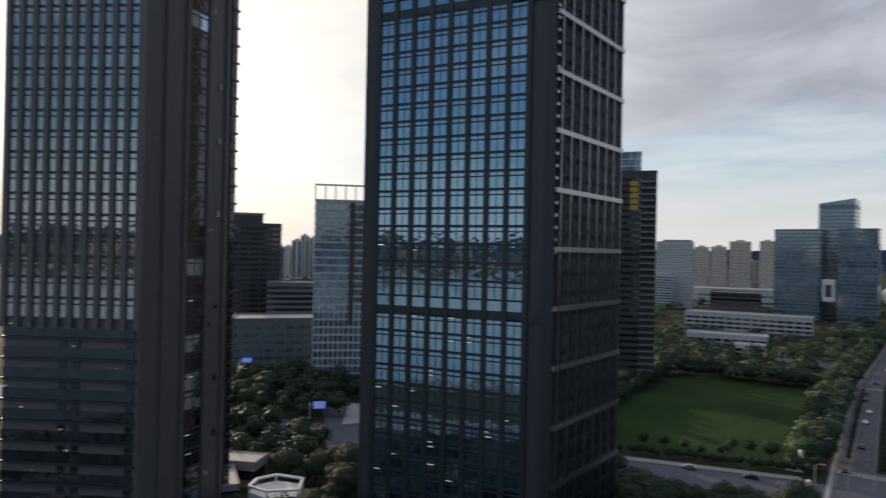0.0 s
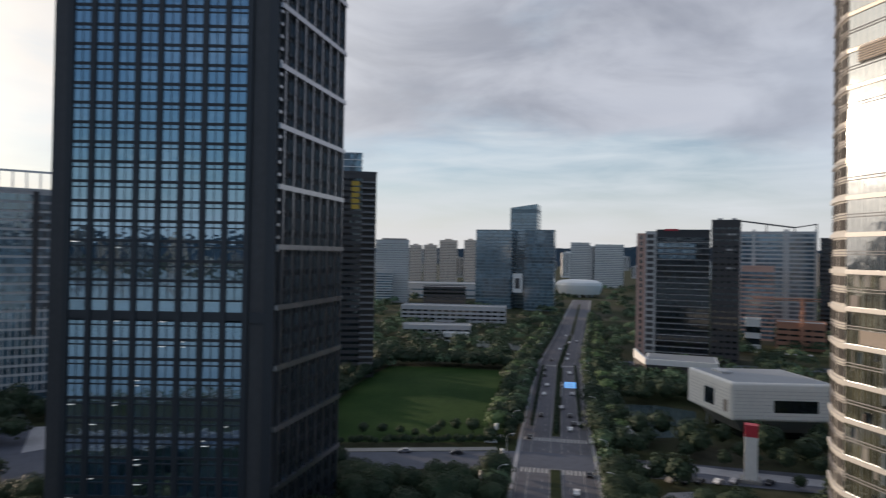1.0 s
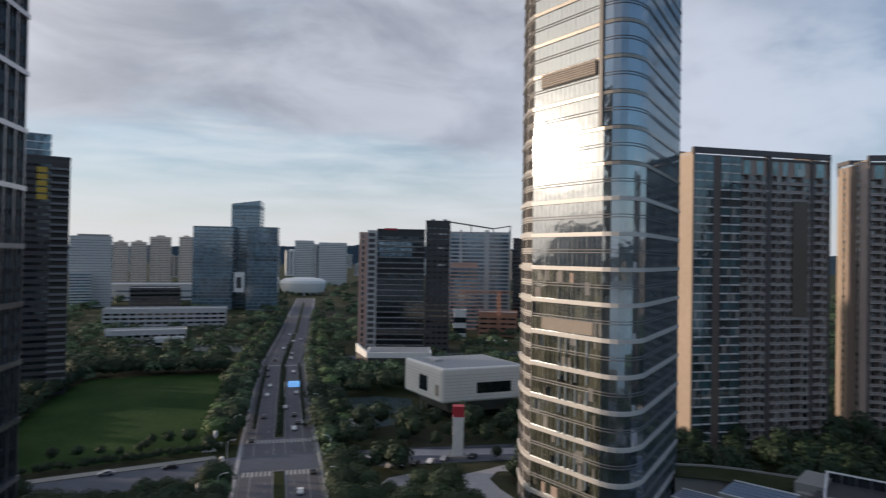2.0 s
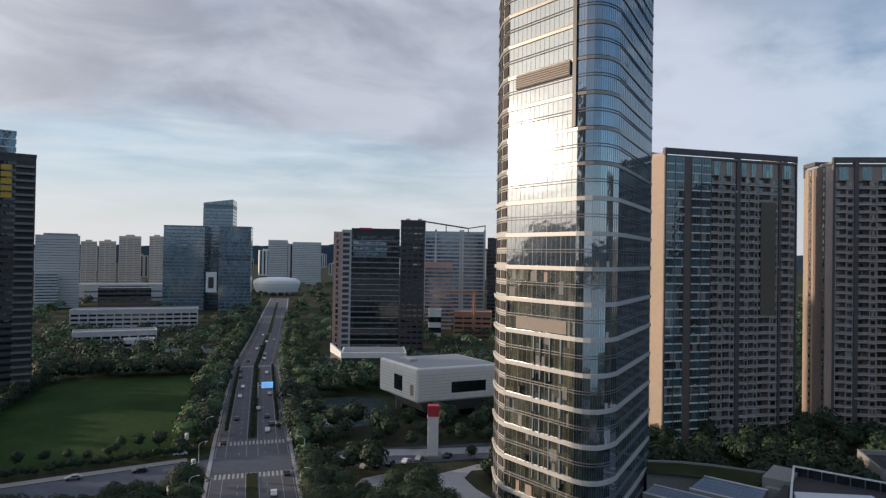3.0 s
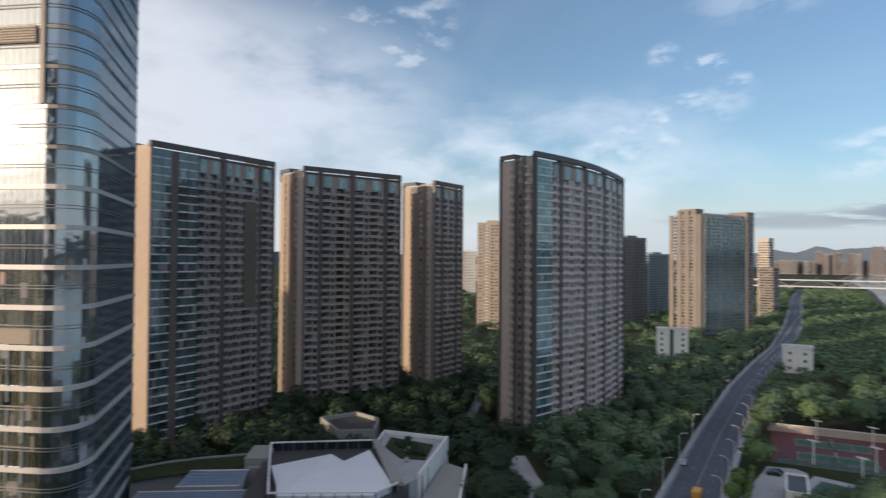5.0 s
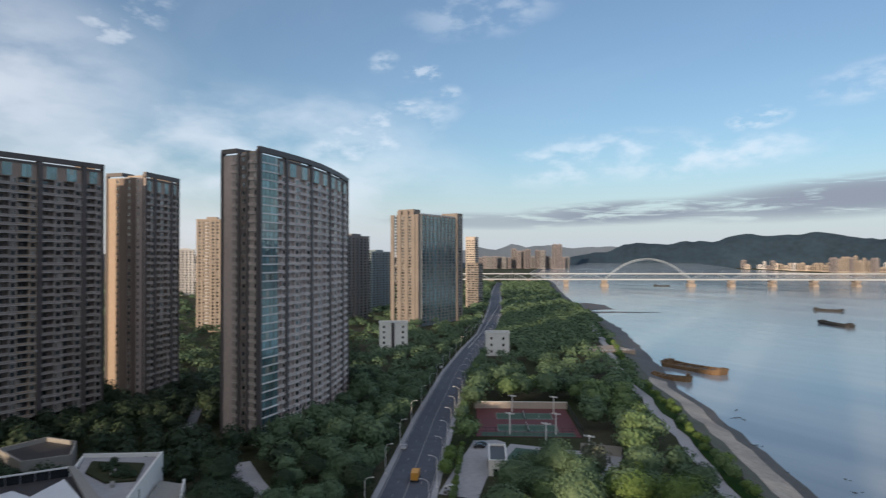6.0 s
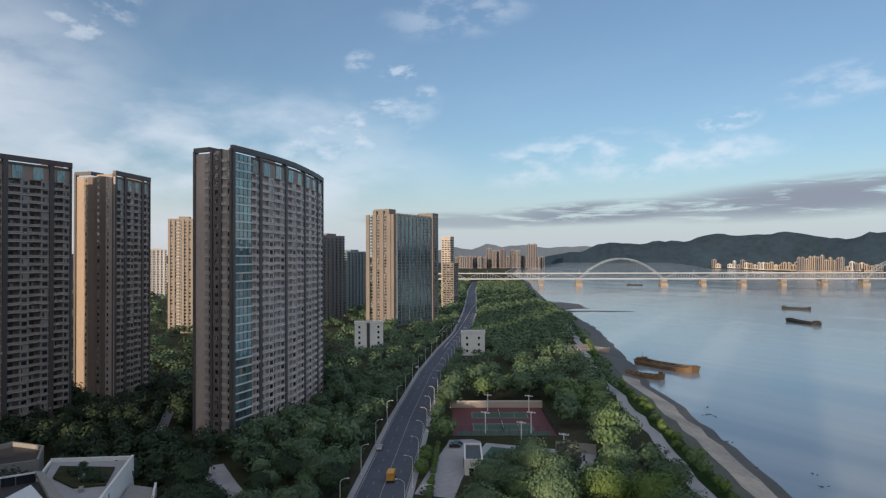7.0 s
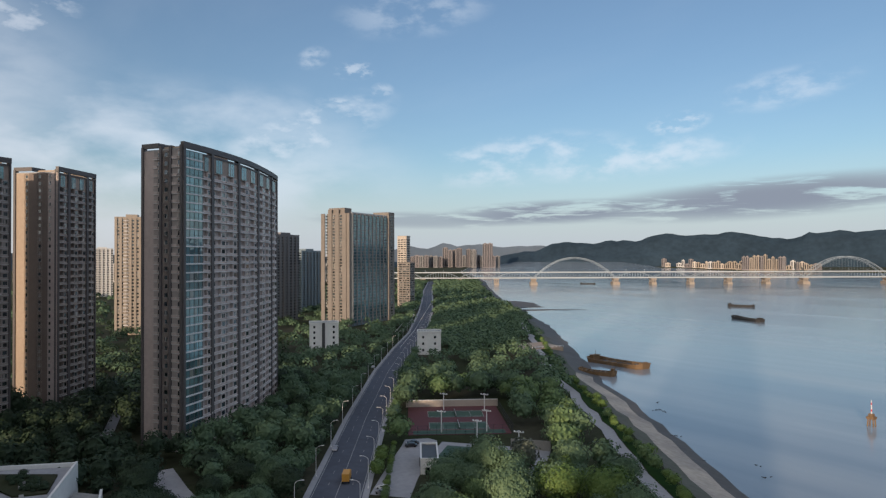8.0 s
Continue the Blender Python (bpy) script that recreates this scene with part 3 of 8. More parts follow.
def build_ground():
    bm = bmesh.new()
    outer = [(4800, 720), (3600, 3280), (1540, 4600), (0, 4900), (-2050, 4400), (-3650, 3050)]
    f = bm.faces.new([bm.verts.new((x, y, 0.0)) for x, y in land_in + outer])
    bmesh.ops.triangulate(bm, faces=[f])
    # the bank falls to the river as part of the same sheet
    rows = [[bm.verts.new((x, y, z)) for x, y in pts] for pts, z in ((land_in, 0.0), (bank_in, -1.6), (offset(shore_fine, 7.0), -3.0), (offset(shore_fine, 2.2), -4.25), (offset(shore_fine, -4), -5.15), (offset(shore_fine, -30), -7.0))]
    for k, mi in ((0, 1), (1, 2), (2, 2), (3, 3), (4, 3)):
        for i in range(len(shore_fine) - 1):
            stony = shore_fine[i][0] > 262 and k in (1, 2)  # sand gives way to dark stones beyond the moorings
            bm.faces.new((rows[k][i], rows[k + 1][i], rows[k + 1][i + 1], rows[k][i + 1])).material_index = 3 if stony else mi
    bmesh.ops.recalc_face_normals(bm, faces=bm.faces)
    lone("ground", bm, ["soil", "revetment", "sand", "mud"], "dark planted city ground with sandy river bank", "ground", kind="structure")
    bm = bmesh.new()
    bm.faces.new([bm.verts.new((x, y, -5.0)) for x, y in ((-4900, -4900), (4900, -4900), (4900, 4900), (-4900, 4900))])
    # far reach tilted upward, shaped to fit the camera's view past the bridge
    reach = [[bm.verts.new((*polar(-az, d), -4.9 + 46 * k * float(np.interp(az, (128, 131, 140, 143), (0, 1, 1, 0))))) for d, k in ((3500, 0.0), (3900, 0.12), (4300, 0.45), (4900, 1.0))] for az in range(128, 144)]
    for p, q in zip(reach, reach[1:]):
        for k in range(3):
            bm.faces.new((p[k], q[k], q[k + 1], p[k + 1]))
    bmesh.ops.recalc_face_normals(bm, faces=bm.faces)
    for f in bm.faces:
        if f.normal.z < 0:
            f.normal_flip()
    lone("water", bm, "water", "wide calm grey-blue river", "river", kind="structure")


build_ground()


def road(name, centre, width, label, z=0.06, m="asphalt", kerb=3.0):
    """A carriageway with raised kerbs and pavements on both sides."""
    line = finer(centre, 15)
    strip(name, offset(line, width / 2), offset(line, -width / 2), m, label=label, category="road", zl=z, zr=z)
    if kerb:
        for s in (1, -1):
            bm = bmesh.new()
            a, b = offset(line, s * width / 2), offset(line, s * (width / 2 + kerb))
            rows = [[bm.verts.new((x, y, q)) for x, y in pts] for pts, q in ((a, 0.0), (a, 0.2), (b, 0.2), (b, 0.0))]
            for k in range(3):
                for i in range(len(line) - 1):
                    f = (rows[k][i], rows[k][i + 1], rows[k + 1][i + 1], rows[k + 1][i])
                    bm.faces.new(f if s > 0 else f[::-1])
            lone("pavement", bm, "paving", "grey paved footway with raised kerb", "pavement", kind="structure")
    return line


def dashes(line, off, on, gap, w=0.15, z=0.075):
    """Lane paint along a line."""
    bm = bmesh.new()
    pts = offset(line, off)
    for a, b in zip(pts, pts[1:]):
        d = math.dist(a, b)
        u = 0.0
        while u < d:
            e = min(d, u + (on if gap else d))
            fm, _ = along(a, b)
            q = [fm @ Vector(p) for p in ((u, -w, z), (e, -w, z), (e, w, z), (u, w, z))]
            bm.faces.new([bm.verts.new(p) for p in q])
            u = e + gap
    lone("lane_marking", bm, "marking", "worn white lane paint", "road marking", kind="structure")


RIVER_ROAD = [(-300, 232), (-130, 118), (-40, 61), (60, -4), (120, -45), (167, -77), (204, -101), (244, -127), (285, -155), (335, -189), (409, -244), (494, -310), (594, -379), (686, -442), (834, -540), (1120, -727), (1500, -985)]
BOULEVARD = [(40, 58), (103, 149), (120, 174), (139, 202), (178, 258), (230, 332), (332, 462), (430, 590), (560, 758), (620, 836)]
CROSS = [(-330, 340), (-60, 246), (58, 205), (112, 186), (131, 174), (176, 140), (205, 118)]
river_line = road("road", RIVER_ROAD, 15, "two-way asphalt riverside road with white lane lines", kerb=1.8)
for off, on, gap, wide in ((0.12, 6, 0, 0.07), (3.6, 2.5, 9, 0.05), (-3.6, 2.5, 9, 0.05), (7.0, 6, 0, 0.07), (-7.0, 6, 0, 0.07)):
    dashes(river_line, off, on, gap, wide)
boulevard_line = road("road", BOULEVARD, 25, "wide asphalt boulevard with planted median", z=0.09, m="asphalt_pale", kerb=1.2)
for off, on, gap in ((4.2, 2.5, 7), (-4.2, 2.5, 7), (1.9, 6, 0), (-1.9, 6, 0), (8.6, 6, 0), (-8.6, 6, 0), (11.9, 6, 0), (-11.9, 6, 0)):
    dashes(boulevard_line, off, on, gap, 0.06, 0.105)
cross_line = road("road", CROSS, 18, "asphalt cross street", z=0.12, m="asphalt", kerb=0)
road("road", [(-420, 760), (135, 420), (330, 300), (430, 240), (700, 80)], 16, "asphalt side street", z=0.05, kerb=0)
road("road", [(-60, 330), (-40, 262), (-30, 215), (-25, 205)], 14, "asphalt access road beside the towers", z=0.05, kerb=0)

lawn_side = finer([(30, 214.5), (58, 205), (108, 187.5)], 10)
strip("pavement", offset(lawn_side, 13.5), offset(lawn_side, 9.6), "concrete", label="pale footway between lawn and street", category="pavement", zl=0.14, zr=0.14)


def zebra(cx, cy, dx, dy, n, length):
    """A crossing of parallel bars, n bars across the way (dx, dy)."""
    bm = bmesh.new()
    fm, _ = along((cx, cy), (cx + dx, cy + dy))
    for i in range(n):
        x = (i - n / 2) * 1.3
        bm.faces.new([bm.verts.new(fm @ Vector(p)) for p in ((x, -length / 2, 0.135), (x + 0.65, -length / 2, 0.135), (x + 0.65, length / 2, 0.135), (x, length / 2, 0.135))])
    lone("zebra_crossing", bm, "marking", "worn white zebra crossing", "road marking", kind="structure")


zebra(118, 170, 0.82, -0.57, 18, 4.5)
zebra(137.5, 199.5, 0.82, -0.57, 18, 4.5)
zebra(232, 334, 0.82, -0.57, 18, 4.5)


def flat(name, pts, m, z, label, category):
    bm = bmesh.new()
    f = bm.faces.new([bm.verts.new((x, y, z)) for x, y in pts])
    bmesh.ops.triangulate(bm, faces=[f])
    bmesh.ops.recalc_face_normals(bm, faces=bm.faces)
    for f in bm.faces:
        if f.normal.z < 0:
            f.normal_flip()
    return lone(name, bm, m, label, category, kind="structure")


LAWN = [(62, 226), (66, 262), (76, 285), (100, 325), (132, 368), (165, 352), (192, 330), (160, 272), (119, 205), (92, 214)]
flat("lawn", LAWN, "grass", 0.05, "large mown green lawn", "lawn")
PARKING = [(207, -124), (203.5, -132), (199, -133), (168, -105), (156, -95), (165, -87), (182, -101.7), (201, -119)]
flat("parking_lot", PARKING, "paving", 0.07, "pale grey paved parking lot", "parking lot")
PLAZA = [(146, 127), (156, 128.5), (165, 126.3), (180, 123.4), (190, 118), (184, 112), (172, 118), (166, 122.5), (159, 120), (154, 112), (150, 102), (138, 104), (134, 112), (139.6, 119)]
flat("plaza", PLAZA, "paving", 0.15, "curved grey paved drive", "plaza")
YARD = [(131, 140), (138, 143), (149, 140), (150, 131), (139, 121), (126, 133)]
flat("plaza", YARD, "paving", 0.14, "small grey paved car yard", "plaza")
STREET = [(140, 166), (151, 160.5), (163, 154.5), (170, 147), (176, 142.5), (183, 136), (190, 130), (210, 116)]
strip("road", offset(STREET, 3.5), offset(STREET, -3.5), "paving", label="narrow paved service street", category="road", zl=0.13, zr=0.13)
POND = [(200, 238), (214, 230), (222, 215), (191, 184), (163, 192), (178, 215)]
flat("pond", POND, "pond_water", 0.1, "small garden pond", "pond")
flat("plaza", [(-40, 285), (-28, 283), (-26, 255), (-38, 250)], "paving", 0.08, "grey paved yard beside a tower", "plaza")
for pts, wide in (([polar(-97.9, 345), polar(-97.2, 300), polar(-96.4, 262)], 4), ([polar(-100.6, 226), polar(-101.6, 205), polar(-103.0, 186)], 8)):
    strip("footpath", offset(pts, wide / 2), offset(pts, -wide / 2), "paving", label="grey paved path among the trees", category="footpath", zl=0.09, zr=0.09)
# riverside footpath
PATH = offset(shore_fine, 27.5)
strip("footpath", offset(PATH, 2.4), offset(PATH, -2.4), "paving", label="grey paved riverside footpath", category="footpath", zl=0.08, zr=0.08)
strip("grass_verge", offset(shore_fine, 24.6), offset(shore_fine, 19.8), "grass", label="rough green verge along the bank", category="verge", zl=0.05, zr=0.05)

# sandbars and reeds in the river
for spit in ([(808, -655), (812, -700), (760, -690), (692, -647), (694, -610), (735, -600)], [(722, -560), (679, -594), (640, -640), (618, -660), (640, -620), (655, -585), (690, -540)]):
    bm = bmesh.new()
    edge = [(x + rnd_shore.uniform(-3, 3), y + rnd_shore.uniform(-3, 3)) for x, y in finer(spit + spit[:1], 9)[:-1]]
    solid(bm, edge, -6, -4.75)
    lone("sandbar", bm, "mud", "low dark mudbank in the river", "mudbank", kind="structure")


def hill_range():
    """Wooded hills round the horizon, one rough sheet."""
    ridge = [(80, 60), (60, 70), (40, 60), (20, 70), (0, 80), (-20, 110), (-30, 120), (-45, 150), (-60, 130), (-80, 120), (-100, 90), (-115, 100), (-120, 120), (-124.3, 172), (-125.3, 148), (-127.5, 160), (-129.7, 139), (-130.5, 123), (-131.7, 141), (-132.6, 126),
             (-134.1, 178), (-136.4, 172), (-137.3, 153), (-140.1, 180), (-141.4, 178), (-142.3, 206), (-143.4, 227), (-145.2, 206), (-147.0, 215), (-148.5, 225), (-149.3, 217), (-150.8, 184), (-153.3, 178), (-154.0, 211), (-157, 214), (-160, 230), (-166, 190), (-180, 150), (-215, 190), (-250, 120), (-280, 60)]
    az_k, h_k = [-a for a, _ in ridge], [h for _, h in ridge]
    bm = bmesh.new()
    grid = []
    depth = [(4600, 0.0), (4660, 0.3), (4720, 0.55), (4780, 0.82), (4840, 1.0), (4880, 0.9), (4930, 0.5)]
    n = 720
    for i in range(n + 1):
        az = 80 - 360 * i / n
        h = np.interp(-az, az_k, h_k) * float(np.interp(-az, (112, 118, 128.5, 130.0, 134.5), (1.0, 0.3, 0.3, 0.66, 1.0)))
        col = []
        for d, k in depth:
            x, y = polar(az, d)
            z = (68 + (0.97 * h - 68) * 1.09) * k * (1 + 0.05 * noise.noise(Vector((x, y, 0)) * 0.004)) + 9 * k * noise.noise(Vector((x, y, 7)) * 0.01) + 8 * k * noise.noise(Vector((x, y, 3)) * 0.03) + 4 * k * noise.noise(Vector((x, y, 9)) * 0.08)
            col.append(bm.verts.new((x, y, z if k else -6.0)))
        grid.append(col)
    for i in range(n):
        for k in range(len(depth) - 1):
            bm.faces.new((grid[i][k], grid[i + 1][k], grid[i + 1][k + 1], grid[i][k + 1]))
    bmesh.ops.recalc_face_normals(bm, faces=bm.faces)
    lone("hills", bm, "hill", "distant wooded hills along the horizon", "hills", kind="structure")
    # a farther ridge, haze painted in as pale blue, seen where the near one falls away
    far = ((-116, 60), (-119, 110), (-121.5, 150), (-123, 128), (-124.3, 172), (-125.6, 150), (-127.5, 162), (-129.7, 140), (-131.5, 145), (-133, 150), (-136, 120), (-139, 60))
    bm = bmesh.new()
    rows = []
    for i in range(150):
        az = -116 - 23 * i / 149
        h = float(np.interp(-az, [-a for a, _ in far], [h for _, h in far]))
        x, y = polar(az, 4945)
        z = 68 + (h - 68) * 1.05 + 7 * noise.noise(Vector((x, y, 5)) * 0.012)
        rows.append([bm.verts.new((*polar(az, d), q)) for d, q in ((4936, -6.0), (4945, z), (4990, -6.0))])
    for p, q in zip(rows, rows[1:]):
        for k in range(2):
            bm.faces.new((p[k], q[k], q[k + 1], p[k + 1]))
    bmesh.ops.recalc_face_normals(bm, faces=bm.faces)
    lone("far_hills", bm, "far_hill", "far mountain ridge with pale blue haze in its colour", "hills", kind="structure")


hill_range()
# low far shore in front of the hills
bm = bmesh.new()
near_side = [polar(a, d) for a, d in ((-140, 4620), (-141.5, 4560), (-142.7, 4480), (-144.8, 4200), (-146.9, 3700), (-148.8, 3440), (-152.6, 3380), (-157, 3300), (-165, 3100), (-180, 2700), (-200, 2300), (-225, 2000), (-245, 2300))]
far_side = [polar(a, 4700) for a in (-140, -141.5, -142.7, -144.8, -146.9, -148.8, -152.6, -157, -165, -180, -200, -225, -245)]
solid(bm, near_side + far_side[::-1], -6, -2)
lone("far_bank", bm, "soil", "low wooded far river bank", "river bank", kind="structure")


# ---- the near towers ----
def window_unit(name, h, glass, mull=0.14, short=True):
    """One bay of curtain wall, 1 m wide before scaling: two tall panes, two short ones, dark bars between."""
    bm, parts = bmesh.new(), []
    t = h * 0.66
    for x0, x1 in ((0.02, 0.48), (0.52, 0.98)):
        parts.append((x0, 0.0, 0.25, x1, 0.1, t, 0))
        if short:
            parts.append((x0, 0.0, t + 0.3, x1, 0.1, h - 0.38, 0))
    for z0, z1 in ((0.0, 0.25), (t, t + 0.3), (h - 0.38, h)):
        parts.append((0, -mull, z0, 1, 0.12, z1, 1))
    for x0, x1 in ((0.0, 0.02), (0.475, 0.525), (0.98, 1.0)):
        parts.append((x0, -mull * 0.6, 0, x1, 0.12, h, 1))
    fuse(bm, parts)
    return mesh_of(name, bm, [glass, "frame_dark"])


def lit_tubes(parent, fm, spots):
    for x, z, w in spots:
        piece("ceiling_light", unit("lit_tube"), put(fm, x, -0.16, z, w, 0.05, 0.12), parent)


def grid_tower():
    l, c, r, b = (-19.8, 159.6), (23.8, 140.0), (45.6, 167.7), (2.0, 187.3)
    top, st, z_ref = 166.0, 4.2, 53.0
    t = thing("office_tower", 12, 165, 0, "dark glass office tower with blue window bays and grey fin grid", "tower")
    bm = bmesh.new()
    cx, cy = 12.9, 163.6
    solid(bm, [(cx + (x - cx) * 0.985, cy + (y - cy) * 0.985) for x, y in (l, c, r, b)], 0, top - 1)
    part("wall", bm, "stone_dark", t)
    bm = bmesh.new()
    solid(bm, [l, c, r, b], top - 1, top)
    part("roof", bm, "roof_grey", t)
    win = window_unit("bay_window", st, "glass_blue")
    fm, lf = along(l, c)
    bay0, bay = 4.15, 4.78
    for k in range(-12, 27):
        z = z_ref + st * k
        if k in (0, 17):
            piece("dark_band", unit("frame_dark"), put(fm, 0, -0.12, z - 0.4, lf, 0.5, 2.2), t)
            for i in range(8):
                piece("transom_window", unit("glass_blue"), put(fm, bay0 + bay * i + 0.1, -0.02, z + 1.8, 3.4, 0.1, 2.2), t)
            continue
        for i in range(8):
            piece("window", win, put(fm, bay0 + bay * i, 0.02, z, 3.58, 1, 1), t)
        piece("corner_window", win, put(fm, 43.7, 0.5, z, 2.0, 1, 1), t)
    for i in range(9):
        piece("column", unit("frame_dark"), put(fm, bay0 + bay * i - 1.2, -0.45, 0, 1.2, 0.9, top), t)
    piece("column", unit("stone_dark"), put(fm, 0, -0.3, 0, 3.0, 0.8, top), t)
    piece("column", unit("frame_dark"), put(fm, 45.8, -0.3, 0, lf - 45.8, 0.8, top), t)
    rnd = random.Random(5)
    lit_tubes(t, fm, [(bay0 + bay * rnd.randrange(8) + 0.3, z_ref + st * k + rnd.choice((2.6, 3.7)), rnd.uniform(0.5, 1.7)) for k in (-10, -9, -8, -7, -6, -5, -4, -2, -2, -1, 3, 3) for _ in range(2)])
    # side with the fin grid
    rm, lr = along(c, r)
    n = 7
    pane = window_unit("side_window", 4.333, "glass_dim", 0.08, False)
    step = (lr - 3.0) / n
    for j in range(38):
        for i in range(n):
            piece("side_window", pane, put(rm, 2.2 + step * i, 0.05, 3.4 + 4.333 * j, step, 1, 1), t)
    for i in range(n + 1):
        piece("fin", unit("fin"), put(rm, 2.0 + step * i, -0.75, 0, 0.38, 0.9, top), t)
        if i < n:
            piece("fin", unit("frame_dark"), put(rm, 2.0 + step * (i + 0.5), -0.35, 0, 0.2, 0.5, top), t)
    for z in (3.4, 16.4, 29.4, 42.4, 55.4, 68.4, 81.4, 94.4, 107.4, 120.4, 133.4, 146.4, 159.4):
        piece("beam", unit("fin"), put(rm, 0.2, -0.85, z, lr, 1.0, 1.1), t)
    for j in range(36):
        piece("corner_rung", unit("fin"), put(rm, 0.2, -0.5, 68.0 + j * 2.7, 1.0, 0.6, 0.65), t)


def stone_tower():
    a, c, r, b = (-97.7, 142.8), (-66.1, 140.2), (-54.6, 169.4), (-86.5, 172.0)
    top, st = 166.0, 4.6
    t = thing("office_tower", -76, 156, 0, "dark stone office tower with paired vertical window strips", "tower")
    bm = bmesh.new()
    cx, cy = -76, 156
    solid(bm, [(cx + (x - cx) * 0.98, cy + (y - cy) * 0.98) for x, y in (a, c, r, b)], 0, top - 1)
    part("wall", bm, "stone_brown", t)
    bm = bmesh.new()
    solid(bm, [a, c, r, b], top - 1, top)
    part("roof", bm, "roof_grey", t)
    fm, lf = along(a, c)
    n = 10
    step = (lf - 0.8) / n
    win = window_unit("bay_window", st, "glass_grey", 0.1)
    dim = window_unit("bay_window", st, "glass_dim", 0.1)
    for k in range(35):
        z = 1.0 + st * k
        for i in range(n):
            if z > 48 or i in (4, 5, 9):
                piece("window", win if z > 48 else dim, put(fm, 0.5 + step * i + 0.72, 0.05, z, step - 1.44, 1, 1), t)
        if z <= 48:
            piece("window_band", unit("glass_dim"), put(fm, 0.4, 0.0, z + 0.6, lf - 1.2, 0.2, 2.2), t)
            piece("ledge", unit("frame_dark"), put(fm, 0.2, -0.35, z, lf - 0.4, 0.5, 0.5), t)
    for i in range(n + 1):
        piece("column", unit("stone_brown"), put(fm, 0.5 + step * i - 0.66, -0.5, 49.5, 1.32, 0.8, top - 49.5), t)
    rnd = random.Random(9)
    lit_tubes(t, fm, [(rnd.uniform(1, lf - 2), 1.0 + st * k + 3.2, rnd.uniform(0.25, 0.6)) for k in (5, 6, 7, 8, 9, 10, 10, 11, 3, 4)])
    rm, lr = along(c, r)
    plain = window_unit("side_window", st, "glass_blue", 0.1)
    rnd = random.Random(3)
    for k in range(35):
        piece("side_window", plain if rnd.random() < 0.4 else dim, put(rm, 14.1, 0.1, 1.0 + st * k, 5.5, 1, 1), t)
        piece("edge_window", dim, put(rm, lr - 2.6, -0.05, 1.0 + st * k, 1.8, 1, 1), t)
        if rnd.random() < 0.35:
            piece("small_window", unit("glass_home"), put(rm, 21.5 + rnd.choice((0, 2.5)), -0.02, 2.0 + st * k, 0.9, 0.4, 1.5), t)
        piece("ledge", unit("frame_dark"), put(rm, lr - 3.0, -0.2, 1.0 + st * k, 3.0, 0.3, 0.5), t)
    for x in (0.2, 6.5, 12.8, 20.2, 26.5):
        piece("pilaster", unit("stone_brown"), put(rm, x, -0.25, 0, 0.9, 0.5, top), t)
    rnd = random.Random(4)
    lit_tubes(t, rm, [(14.3 + rnd.random() * 3, 1.0 + st * k + 3.3, 1.2) for k in (3, 4, 7, 11)])


